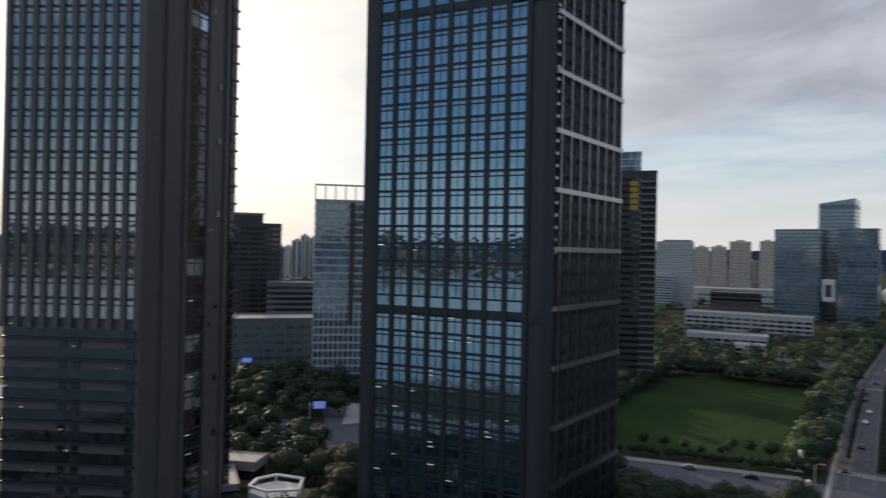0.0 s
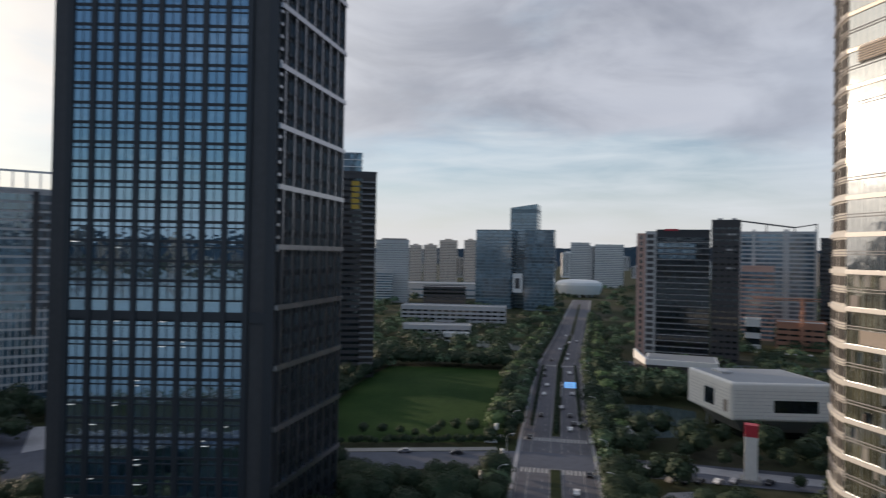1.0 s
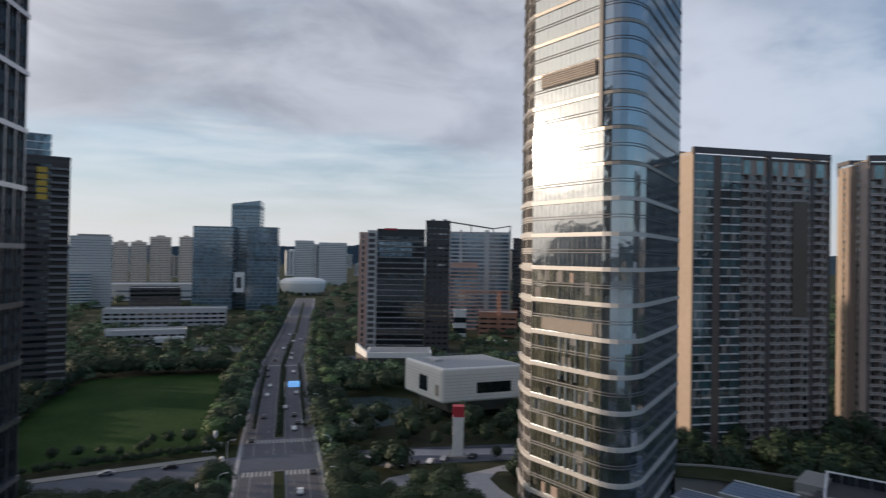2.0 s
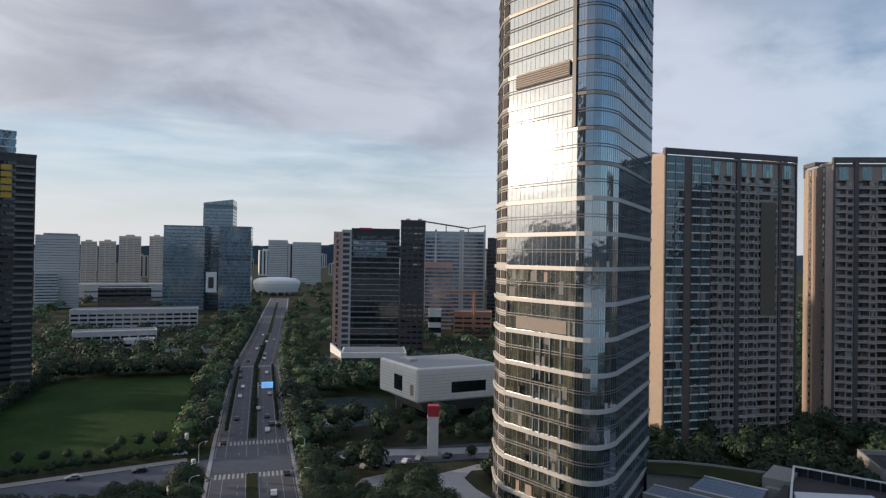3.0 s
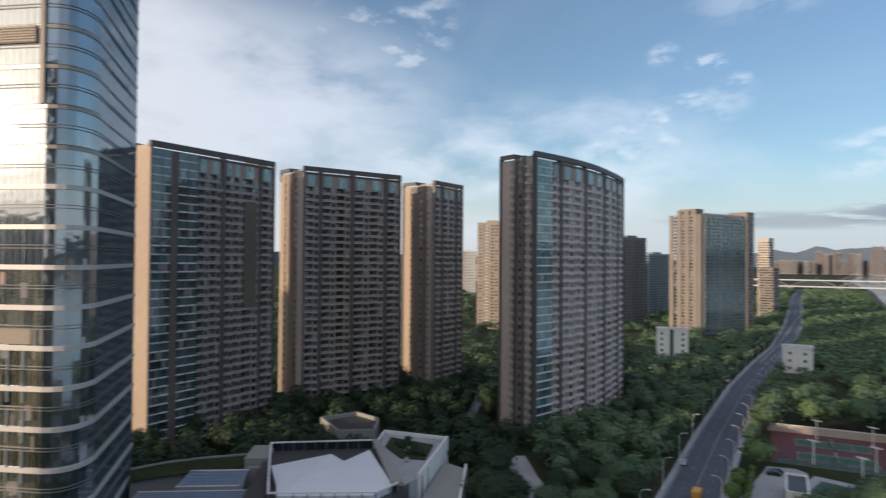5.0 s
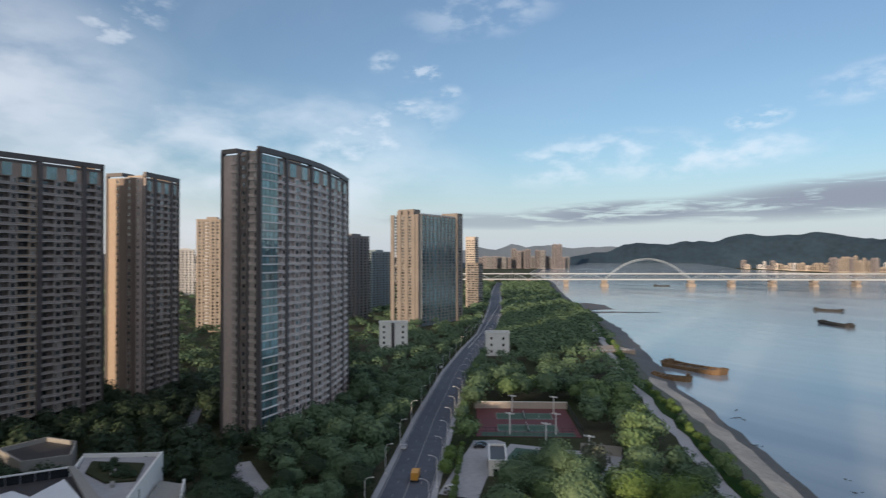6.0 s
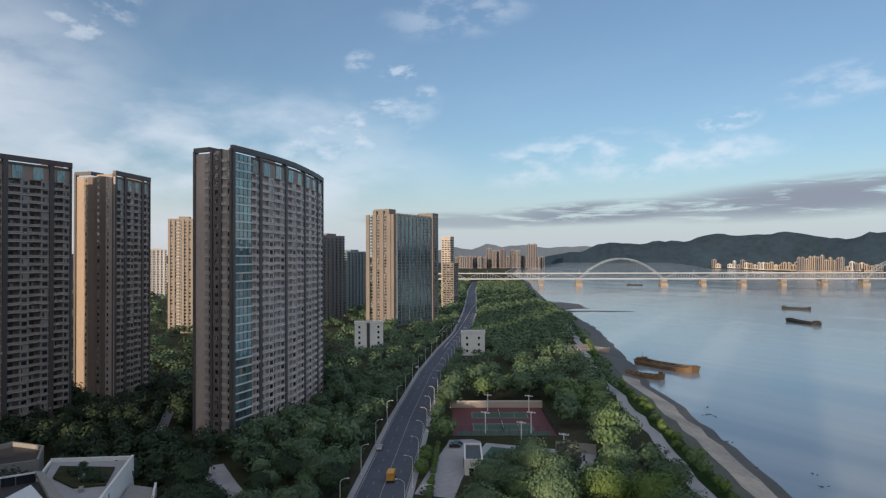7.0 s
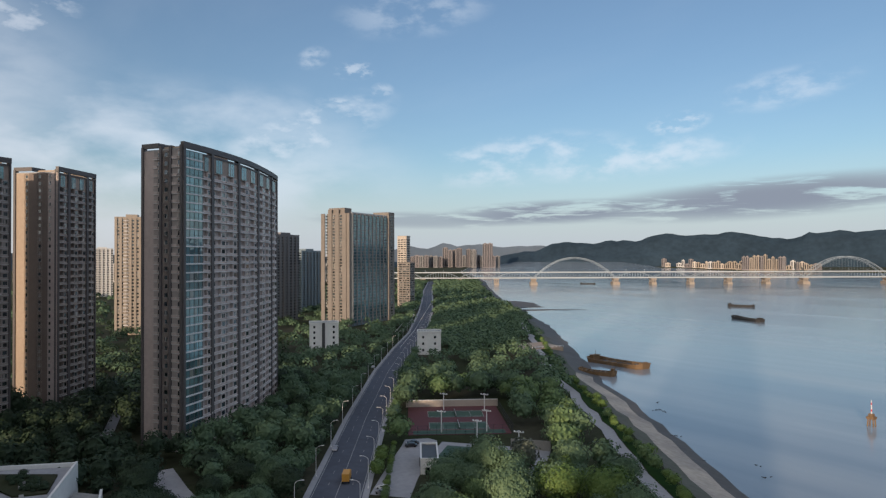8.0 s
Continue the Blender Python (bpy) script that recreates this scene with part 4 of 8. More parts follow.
def round_tower():
    p1, p2, p3, p4 = (142.6, 94.7), (137.4, 71.8), (143.1, 64.6), (185.3, 72.6)
    top, z_ref, st = 186.0, 48.7, 8.3
    # rounded corner between the two flat sides
    arc = []
    a, h, b = Vector(p2), Vector((136.6, 64.9)), Vector((146.0, 65.15))
    for i in range(7):
        u = i / 6
        arc.append(tuple(a * (1 - u) ** 2 + h * 2 * u * (1 - u) + b * u * u))
    left = [(153.5, 105.6), (149.0, 102.0), (145.4, 98.7), p1]
    ring = left + [lerp(p1, p2, i / 5) for i in range(1, 5)] + arc + [lerp(arc[-1], p4, i / 7) for i in range(1, 8)]
    t = thing("glass_tower", 160, 85, 0, "tall mirror-glass tower with rounded corner and pale floor bands", "tower")
    back = [(188.0, 80.0), (186.0, 102.0)]
    c = Vector((163, 84))

    def grown(k):
        return [tuple(c + (Vector(p) - c) * (1 + k / (Vector(p) - c).length)) for p in ring]

    bm = bmesh.new()
    solid(bm, grown(-0.5) + back, 0, top - 1)
    part("wall", bm, "frame_dark", t)
    bm = bmesh.new()
    solid(bm, grown(0.2) + back, top - 1, top)
    part("roof", bm, "roof_grey", t)

    def band(z0, z1, out, m, name):
        bm = bmesh.new()
        inner, outer = grown(-0.4), grown(out)
        rows = [[bm.verts.new((x, y, z)) for x, y in pts] for pts, z in ((inner, z0), (outer, z0), (outer, z1), (inner, z1))]
        for i in range(len(ring) - 1):
            for k in range(4):
                q = (k + 1) % 4
                bm.faces.new((rows[k][i], rows[k][i + 1], rows[q][i + 1], rows[q][i]))
        part(name, bm, m, t)

    slot = len(left) + 4  # index of the upright slot, drawn below as a proud dark bar
    n_low = -6
    bm = bmesh.new()  # a storey of glass with its joints
    hp = st - 1.0
    cuts = [(0.0, 0.0, 0.0, 1.0, 0.25, hp, 0)]
    for x in (0.0, 0.33, 0.66, 0.99):
        cuts.append((x, -0.05, 0.0, x + 0.01, 0.25, hp, 1))
    fuse(bm, cuts)
    pane = mesh_of("glass_panel", bm, ["glass_warm", "teal_wall"])
    bm = bmesh.new()
    fuse(bm, cuts)
    pane_low = mesh_of("glass_panel", bm, ["glass_olive", "teal_wall"])
    for k in range(n_low, 17):
        z = z_ref + st * k
        band(z, z + (1.0 if k < 5 else 0.8), 0.45 if k < 5 else 0.3, "band" if k < 5 else "band_tan", "floor_band")
        band(z + 4.35, z + 4.5, 0.2, "grey_dim", "sill_line")
        band(z + 5.0, z + 5.15, 0.2, "grey_dim", "sill_line")
        for i in range(len(ring) - 1):
            fm, w = along(ring[i], ring[i + 1])
            if i < len(left) - 1:
                # dark boxes on the wall stand in for the shaded loggia openings
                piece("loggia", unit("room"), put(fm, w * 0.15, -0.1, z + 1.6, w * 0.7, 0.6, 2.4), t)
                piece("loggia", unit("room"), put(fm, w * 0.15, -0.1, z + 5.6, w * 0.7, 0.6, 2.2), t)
                piece("loggia_wall", unit("band"), put(fm, 0, 0.15, z, w, 0.5, st), t)
                continue
            piece("glass_panel", pane_low if k < 2 and i < slot else pane, put(fm, 0.0, 0.0, z + 1.0, w, 1, 1), t)
    fm, w = along(ring[slot - 1], ring[slot])
    # dark bar in front of the bands stands in for the shaded recess
    piece("slot", unit("frame_dark"), put(fm, w - 1.3, -0.6, 99.5, 1.1, 0.9, top - 99.5), t)
    # louvred vent, blinds drawn behind the glass, open casements
    fm, w = along(p1, p2)
    for i in range(6):
        piece("louvre", unit("brick_warm"), put(fm, 3.2, -0.85, 112.3 + i * 0.55, w - 5.4, 0.3, 0.22), t)
    piece("vent_back", unit("frame_dark"), put(fm, 3.1, -0.6, 112.1, w - 5.2, 0.6, 3.6), t)
    piece("blind", unit("beige"), put(fm, 3.8, -0.06, 50.0, w - 6.5, 0.05, 3.1), t)
    rnd = random.Random(11)
    for _ in range(22):
        z = z_ref + st * rnd.randrange(-5, 2) + rnd.choice((1.1, 5.3))
        piece("blind", unit(rnd.choice(("pilaster", "brick_dark", "frame_dark", "glass_dim", "glass_home", "glass_dim"))), put(fm, rnd.uniform(0.5, w - 4), -0.05, z, rnd.uniform(0.8, 2.4), 0.05, rnd.uniform(1.8, 3.0)), t)
    for z in (20.5, 28.8, 37.1, 41.2, 12.2):
        for x in (10.2, 12.4, 15.6, 19.2):
            piece("lattice_post", unit("teal_wall"), put(fm, x, -0.3, z + 1, 0.35, 0.3, 6.8), t)
    gm, gw = along(arc[-1], p4)
    for _ in range(14):
        m = put(gm, rnd.uniform(3, gw - 3), -0.05, z_ref + st * rnd.randrange(1, 11) + rnd.choice((1.4, 5.4)))
        piece("casement", unit("glass_dim"), m @ Matrix.Rotation(radians(25), 4, "X") @ Matrix.Diagonal((0.9, 0.08, 1.4, 1)), t)
    am, aw = along(arc[4], arc[5])
    for z in (49.6, 33.0, 66.2, 24.7):
        piece("casement", unit("sill"), put(am, 0.2, -0.1, z, 0.9, 0.08, 1.5), t)


grid_tower()
stone_tower()
round_tower()


# ---- apartment towers ----
ST = 3.13


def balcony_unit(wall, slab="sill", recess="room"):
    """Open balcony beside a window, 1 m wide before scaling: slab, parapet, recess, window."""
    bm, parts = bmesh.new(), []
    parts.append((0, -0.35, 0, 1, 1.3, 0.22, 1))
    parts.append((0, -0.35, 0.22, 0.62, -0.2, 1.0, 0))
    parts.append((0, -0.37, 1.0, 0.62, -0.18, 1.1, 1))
    # back wall of the recess; a darker colour paints in its shade
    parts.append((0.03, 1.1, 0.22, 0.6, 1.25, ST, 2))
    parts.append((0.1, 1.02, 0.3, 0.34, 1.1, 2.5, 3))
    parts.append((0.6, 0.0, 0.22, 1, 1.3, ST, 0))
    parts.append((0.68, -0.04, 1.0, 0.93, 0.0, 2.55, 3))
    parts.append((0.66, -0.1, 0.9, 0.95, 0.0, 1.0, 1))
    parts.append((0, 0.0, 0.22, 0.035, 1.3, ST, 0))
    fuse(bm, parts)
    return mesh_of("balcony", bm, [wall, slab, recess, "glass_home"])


def glazed_unit(glass="glass_cyan", run=1.0):
    """Glazed-in balcony, 1 m wide before scaling: pale slab edge, green-tinted panes, slim frames."""
    bm, parts = bmesh.new(), []
    parts.append((0, -0.5, 0, run, 1.3, 0.5, 1))
    parts.append((0, 0.0, 0, 1, 1.3, 0.5, 2))
    parts.append((0.0, -0.15, 0.2, 1, 0.0, ST, 0))
    for x in (0.0, 0.24, 0.49, 0.74, 0.975):
        parts.append((x, -0.22, 0.2, x + 0.022, -0.1, ST, 2))
    parts.append((0, -0.22, 1.15, 1, -0.1, 1.25, 2))
    fuse(bm, parts)
    return mesh_of("glazed_balcony", bm, [glass, "sill_light", "pilaster"])


def window_small(wall):
    """Wall with one small window, 1 m wide before scaling."""
    bm, parts = bmesh.new(), []
    parts.append((0, 0.0, 0, 1, 1.3, ST, 0))
    parts.append((0.3, -0.04, 1.0, 0.7, 0.0, 2.4, 1))
    parts.append((0.26, -0.1, 0.9, 0.74, 0.0, 1.0, 2))
    fuse(bm, parts)
    return mesh_of("wall_window", bm, [wall, "glass_home", "sill"])


# v and w have the recess shade painted on as a dark back wall
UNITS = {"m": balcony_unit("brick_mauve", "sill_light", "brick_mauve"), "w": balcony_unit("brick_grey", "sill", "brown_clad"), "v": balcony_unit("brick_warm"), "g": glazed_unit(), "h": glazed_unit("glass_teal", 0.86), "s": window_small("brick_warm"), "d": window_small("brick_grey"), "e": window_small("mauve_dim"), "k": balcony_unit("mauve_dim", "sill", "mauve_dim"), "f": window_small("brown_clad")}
NAMES = {"m": "balcony", "w": "balcony", "v": "balcony", "g": "glazed_balcony", "h": "glazed_balcony", "s": "wall_window", "d": "wall_window", "e": "wall_window", "k": "balcony", "f": "wall_window"}


def apartment(label, front, side, bays, side_bays, top=109.3, blank=None, seed=1, group="riverside apartment towers"):
    """A slab tower. front: outline from its left end to its right end; side: the way back from the left end."""
    back = [(x + side[0], y + side[1]) for x, y in front]
    cx, cy = (sum(p[i] for p in front + back) / len(front + back) for i in (0, 1))
    t = thing("apartment_tower", cx, cy, 0, label, "apartment tower", group)
    roof_z = top - 2.7
    n = int(roof_z / ST)
    inset = [(x + (side[0]) * 0.08, y + side[1] * 0.08) for x, y in front]
    far = [(x + side[0], y + side[1]) for x, y in front]
    bm = bmesh.new()
    solid(bm, inset + far[::-1], 0, roof_z)
    part("wall", bm, "brick_grey", t)
    bm = bmesh.new()
    solid(bm, inset + far[::-1], roof_z, roof_z + 0.4)
    part("roof", bm, "roof_grey", t)
    rnd = random.Random(seed)

    # points by distance along the front
    cum = [0.0]
    for a, b in zip(front, front[1:]):
        cum.append(cum[-1] + math.dist(a, b))
    total = cum[-1]

    def on_front(s):
        s = min(max(s, 0.0), total)
        i = max(k for k in range(len(front) - 1) if cum[k] <= s + 1e-9)
        return lerp(front[i], front[i + 1], (s - cum[i]) / (cum[i + 1] - cum[i]))

    def run(kind, a, b, count, k0=0):
        fm, w = along(a, b)
        if kind == "p":
            piece("pilaster", unit("pilaster"), put(fm, 0, -0.55, 0, w, 1.9, roof_z + 1.5), t)
        elif kind == "c":
            piece("plain_wall", unit("mauve_dim"), put(fm, 0, -0.05, 0, w, 1.4, roof_z), t)
        elif kind == "n":
            piece("plain_wall", unit("brown_clad"), put(fm, 0, -0.05, 0, w, 1.4, roof_z), t)
        elif kind == "b":
            piece("plain_wall", unit("brick_warm"), put(fm, 0, -0.05, 0, w, 1.4, roof_z), t)
        else:
            for k in range(count):
                piece(NAMES[kind], UNITS[kind], put(fm, 0, 0, k * ST, w, 1, 1), t)

    scale = total / sum(w for w, _ in bays)
    s = 0.0
    for w, kind in bays:
        a, b = on_front(s), on_front(s + w * scale)
        top_n = n - 2 if kind in "wvm" else n
        run(kind, a, b, top_n)
        fm, wd = along(a, b)
        if kind in "wvm":
            piece("top_window", unit("glass_cyan"), put(fm, wd * 0.2, -0.1, top_n * ST + 0.3, wd * 0.5, 1.3, 2 * ST - 1.2), t)
            for j in range(4):
                piece("top_mullion", unit("sill"), put(fm, wd * (0.2 + 0.163 * j), -0.18, top_n * ST + 0.3, 0.12, 0.2, 2 * ST - 1.2), t)
            piece("top_wall", unit("brick_dark"), put(fm, 0, 0.05, top_n * ST, wd, 1.2, 2 * ST - 0.6), t)
            piece("slab", unit("pilaster"), put(fm, 0, -0.3, n * ST - 0.6, wd, 1.5, 0.6), t)
        # crown beam on posts
        piece("crown_beam", unit("pilaster"), put(fm, -0.1, -0.6, top - 2.1, wd + 0.2, 1.4, 2.1), t)
        if kind == "p":
            piece("crown_post", unit("pilaster"), put(fm, 0, -0.5, roof_z, max(wd, 0.8), 1.4, top - 1.6 - roof_z), t)
        s += w * scale
    if blank:
        s0, s1, z0, z1 = blank
        fm, w = along(on_front(s0 * total), on_front(s1 * total))
        piece("plain_panel", unit("panel_brown"), put(fm, 0, -0.6, z0, w, 0.4, z1 - z0), t)
    # the narrow side, from the back to the front corner
    a, b = back[0], front[0]
    length = math.dist(a, b)
    scale = length / sum(w for w, _ in side_bays)
    s = 0.0
    for w, kind in side_bays:
        run(kind, lerp(a, b, s / length), lerp(a, b, (s + w * scale) / length), n)
        s += w * scale
    fm, w = along(a, b)
    piece("crown_beam", unit("pilaster"), put(fm, 0, -0.3, top - 1.7, w * 0.42, 1.0, 1.7), t)
    piece("crown_return", unit("pilaster"), put(fm, w * 0.42 - 1.0, 0.7, top - 1.7, 1.0, 7.0, 1.7), t)
    piece("corner_parapet", unit("brick_warm"), put(fm, w * 0.55, 0.1, roof_z - 0.4, w * 0.43, 1.0, 1.5), t)
    piece("crown_post", unit("pilaster"), put(fm, 0, -0.3, roof_z - 3, 1.0, 1.0, top - roof_z + 2), t)
    # lift house and tank on the roof
    mid = lerp(front[len(front) // 2], back[len(front) // 2], 0.55)
    bm = bmesh.new()
    box(bm, mid[0] - 4, mid[1] - 4, roof_z + 0.3, mid[0] + 4, mid[1] + 4, roof_z + 3.4)
    part("lift_house", bm, "brick_warm", t)
    # air-conditioner boxes on the ledges
    for _ in range(22):
        u = rnd.random() * 0.96
        a, b = on_front(u * total), on_front((u + 0.02) * total)
        fm, w = along(a, b)
        piece("air_conditioner", unit("sill"), put(fm, 0, -0.62, rnd.randrange(n - 3) * ST + 0.3, 0.8, 0.4, 0.6), t)
    return t


apartment("brown apartment tower with green glazed balconies and open roof frame", [(231.9, 86.0), (280.1, 52.1)], (6.6, 15.4),
          [(1, "p"), (6.5, "h"), (6.5, "h"), (5, "n"), (7, "h"), (7, "h"), (9, "w"), (9, "w"), (3, "p"), (7, "w"), (7, "w"), (15, "w"), (2, "p"), (11, "w"), (1, "p")],
          [(3, "b"), (3, "b"), (3, "s"), (4, "b"), (1, "b")], blank=(0.715, 0.83, 48, 91), seed=1)
apartment("brown apartment tower with rows of pale balcony slabs", [(288.9, 41.0), (317.2, -2.3)], (16.5, 12.9),
          [(1.2, "p"), (11, "w"), (2.5, "p"), (11, "w"), (12, "v"), (3, "p"), (13, "w"), (13, "w"), (3, "p"), (11, "w"), (1.2, "p")],
          [(3, "b"), (2, "s"), (1, "b"), (5, "n"), (2, "f"), (4, "c")], seed=2)
apartment("tan apartment tower with sunlit end wall and narrow balconies", [(333.8, -19.8), (355.6, -36.9)], (15.4, 15.9),
          [(1.5, "p"), (11, "w"), (3, "p"), (11, "w"), (11, "w"), (3, "p"), (9, "w"), (1.5, "p")],
          [(1, "p"), (4, "b"), (2, "s"), (4, "n"), (2.5, "f"), (2.5, "n"), (2, "e"), (2.5, "c")], seed=3)
apartment("tall curved apartment tower with glazed corner and sweeping roof frame",
          [(238.5, -52.0), (242.5, -57.0), (247.0, -62.0), (254.2, -69.9), (262.0, -77.4), (272.3, -86.2), (283.3, -94.0), (298.6, -104.2), (315.0, -113.7)], (15.5, 10.5),
          [(1.2, "p"), (10, "g"), (5, "m"), (1.6, "p"), (9, "m"), (9.5, "m"), (1.8, "p"), (10, "m"), (11, "m"), (1.8, "p"), (11, "m"), (11, "m"), (1.6, "p"), (13, "m"), (1, "p")],
          [(1, "p"), (4.5, "c"), (3, "k"), (1, "p"), (3.5, "e"), (1, "p"), (4, "k"), (0.8, "p")], seed=4)


# ---- other buildings ----
def block(name, label, a, b, depth, z, wall="grey_wall", glass="glass_home", st=3.4, piers=0, z0=0.0, crown=1.2, strip_h=0.5, side=True, group="", sx=1.0):
    """A rectangular building: wall, flat roof with parapet, a window strip on each storey, upright piers. a, b: its front, left to right."""
    fm, w = along(a, b)
    cx, cy = (fm @ Vector((w / 2, depth / 2, 0))).xy
    t = thing(name, cx, cy, z0, label, "building", group)
    bm = bmesh.new()
    box(bm, 0, 0, z0, w, depth, z)
    part("wall", bm, wall, t, m=fm)
    bm = bmesh.new()
    for x0, y0, x1, y1 in ((-0.2, -0.2, w + 0.2, 0.3), (-0.2, depth - 0.3, w + 0.2, depth + 0.2), (-0.2, 0.3, 0.3, depth - 0.3), (w - 0.3, 0.3, w + 0.2, depth - 0.3)):
        box(bm, x0, y0, z, x1, y1, z + crown)
    part("parapet", bm, wall, t, m=fm)
    bm = bmesh.new()
    box(bm, 0.3, 0.3, z, w - 0.3, depth - 0.3, z + 0.3)
    part("roof", bm, "roof_grey", t, m=fm)
    n = int((z - z0 - 1) / st)
    for k in range(n):
        zz = z0 + 1 + k * st
        if side:
            piece("ribbon_window", unit(glass), put(fm, -0.12, -0.12, zz + st * 0.25, w + 0.24, depth * 0.9, st * strip_h), t)
        else:
            piece("ribbon_window", unit(glass), put(fm, 0.6, -0.12, zz + st * 0.25, w - 1.2, 0.3, st * strip_h), t)
    for i in range(piers):
        piece("pier", unit(wall), put(fm, (w - 1.0 * sx) * i / max(piers - 1, 1), -0.35, z0, 1.0 * sx, 0.5, z - z0), t)
    return t, fm, w


def at(az, d):
    return polar(az, d)


# behind the two near towers
block("office_building", "low grey office building with long window rows", (-114.6, 351.8), (-70.2, 363.2), 30, 28, "grey_dim", "glass_far", 4.2, 9, strip_h=0.42)
block("office_building", "grey office wing behind a low block", (-128, 470), (-82, 480), 30, 42, "grey_dim", "glass_dim", 4.0)
t, fm, w = block("office_building", "dark office tower with stepped roof", (-172, 489), (-127, 505), 30, 86, "stone_dark", "glass_dim", 4.0, 7)
piece("roof_house", unit("stone_dark"), put(fm, 8, 4, 86.5, 26, 18, 7), t)
piece("roof_rail", unit("fin"), put(fm, 7, 3, 94.4, 28, 20, 0.8), t)
t, fm, w = block("office_building", "pale gridded office tower with open roof screen", (-64.7, 323.6), (-30.0, 329.0), 28, 92, "white_dim", "glass_far", 3.9, 0, strip_h=0.72)
for i in range(15):
    piece("mullion", unit("white_steel"), put(fm, w * i / 14, -0.3, 6, 0.35, 0.4, 36), t)
for i in range(8):
    piece("screen_post", unit("white_steel"), put(fm, w * i / 7 - 0.3, -0.2, 93, 0.6, 0.6, 7.2), t)
piece("screen_beam", unit("white_steel"), put(fm, -0.3, -0.3, 100, w + 0.6, 0.8, 0.9), t)
piece("slot", unit("stone_dark"), put(fm, w * 0.5, -0.45, 30, 2.2, 0.5, 62), t)

t, fm, w = block("apartment_building", "dark apartment tower with pale stacked balconies", (93.0, 342.6), (111.5, 337.0), 24, 111.5, "stone_dark", "glass_dim", 3.3, 0, side=False, strip_h=0.4)
for k in range(32):
    piece("balcony", unit("grey_dim"), put(fm, w * 0.58, -1.2, 4 + k * 3.3, w * 0.4, 1.3, 1.0), t)
    # near-black box for the shade in the opening above the slab
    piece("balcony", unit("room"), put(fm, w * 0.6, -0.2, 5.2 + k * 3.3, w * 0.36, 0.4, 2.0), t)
for k in range(5):
    piece("sign_panel", unit("gold_sign"), put(fm, w * 0.3, -0.5, 92 + k * 3.2, w * 0.22, 0.4, 2.4), t)
piece("glass_penthouse", unit("glass_far"), put(fm, 0.5, 4, 113, w * 0.55, 14, 10.5), t)
for k in range(3):
    piece("penthouse_ring", unit("white_steel"), put(fm, 0.2, 3.7, 115.5 + k * 3.8, w * 0.55 + 0.6, 14.6, 0.4), t)

# along the boulevard
t, fm, w = block("apartment_building", "grey weathered block with roof sheds", at(-18.35, 900), at(-21.3, 900), 30, 86, "grey_wall", "glass_dim", 3.2, 0, strip_h=0.12)
piece("roof_house", unit("brick_grey"), put(fm, 8, 3, 86, 36, 20, 3.5), t)
block("apartment_building", "low grey annex with window rows", at(-18.4, 880), at(-19.9, 880), 14, 42, "grey_wall", "glass_far", 3.4)
for az0, az1, h in ((-21.35, -22.45, 85), (-22.6, -23.8, 86), (-24.0, -25.6, 96), (-26.2, -27.3, 97), (-20.2, -21.2, 90)):
    t, fm, w = block("apartment_building", "far beige apartment block", at(az0, 1300), at(az1, 1300), 18, h, "beige_bright", "glass_dim", 3.2, 4, strip_h=0.25, group="far beige apartment blocks")
    piece("roof_house", unit("beige_bright"), put(fm, w * 0.3, 3, h, w * 0.4, 10, 4), t)
block("shed", "long low white exhibition hall", at(-21, 1000), at(-28, 1000), 60, 22, "white_dim", "glass_far", 9, strip_h=0.25)
block("office_building", "low dark hall with ribbon windows", at(-22.6, 680), at(-26.4, 680), 30, 33, "stone_dark", "glass_dim", 4)
t, fm, w = block("office_building", "blue glass office block", at(-27.25, 835), at(-30.4, 825), 40, 100, "teal_wall", "glass_far", 4.1, 0, strip_h=0.74)
t, fm, w = block("office_building", "tall blue glass office block with slanted top", at(-30.25, 850), at(-32.6, 845), 40, 128, "teal_wall", "glass_far", 4.1, 0, strip_h=0.74)
bm = bmesh.new()
v = [bm.verts.new(p) for p in ((0, 0, 128), (w, 0, 128), (w, 40, 128), (0, 40, 128), (0, 0, 131), (w, 0, 136), (w, 40, 136), (0, 40, 131))]
for f in ((0, 1, 5, 4), (1, 2, 6, 5), (2, 3, 7, 6), (3, 0, 4, 7), (4, 5, 6, 7)):
    bm.faces.new([v[i] for i in f])
part("slanted_crown", bm, "glass_far", t, m=fm)
t, fm, w = block("office_building", "lighter blue glass office block", at(-31.55, 815), at(-34.1, 812), 36, 100, "teal_wall", "glass_far", 4.1, 0, strip_h=0.78)
piece("screen_frame", unit("white"), put(fm, -14, -3, 22, 12, 2, 24), t)
piece("screen_gap", unit("stone_dark"), put(fm, -11.2, -3.3, 27, 6, 2, 13), t)
# white oval arena
t = thing("arena", *at(-36.3, 1130), 0, "white oval arena roof on slim columns", "arena")
cx, cy = at(-36.3, 1130)
bm = bmesh.new()
rows = []
for r, z in ((34, 5.0), (37, 13.0), (38.5, 20.0), (37, 24.5), (30, 28.0), (16, 29.5)):
    rows.append([bm.verts.new((cx + math.cos(k * math.tau / 40) * r * 0.8 + math.sin(k * math.tau / 40) * r * 0.45, cy - math.cos(k * math.tau / 40) * r * 0.62 + math.sin(k * math.tau / 40) * r * 0.6, z)) for k in range(40)])
for p, q in zip(rows, rows[1:]):
    for k in range(40):
        bm.faces.new((p[k], p[(k + 1) % 40], q[(k + 1) % 40], q[k]))
bm.faces.new(rows[-1])
part("shell", bm, "white", t)
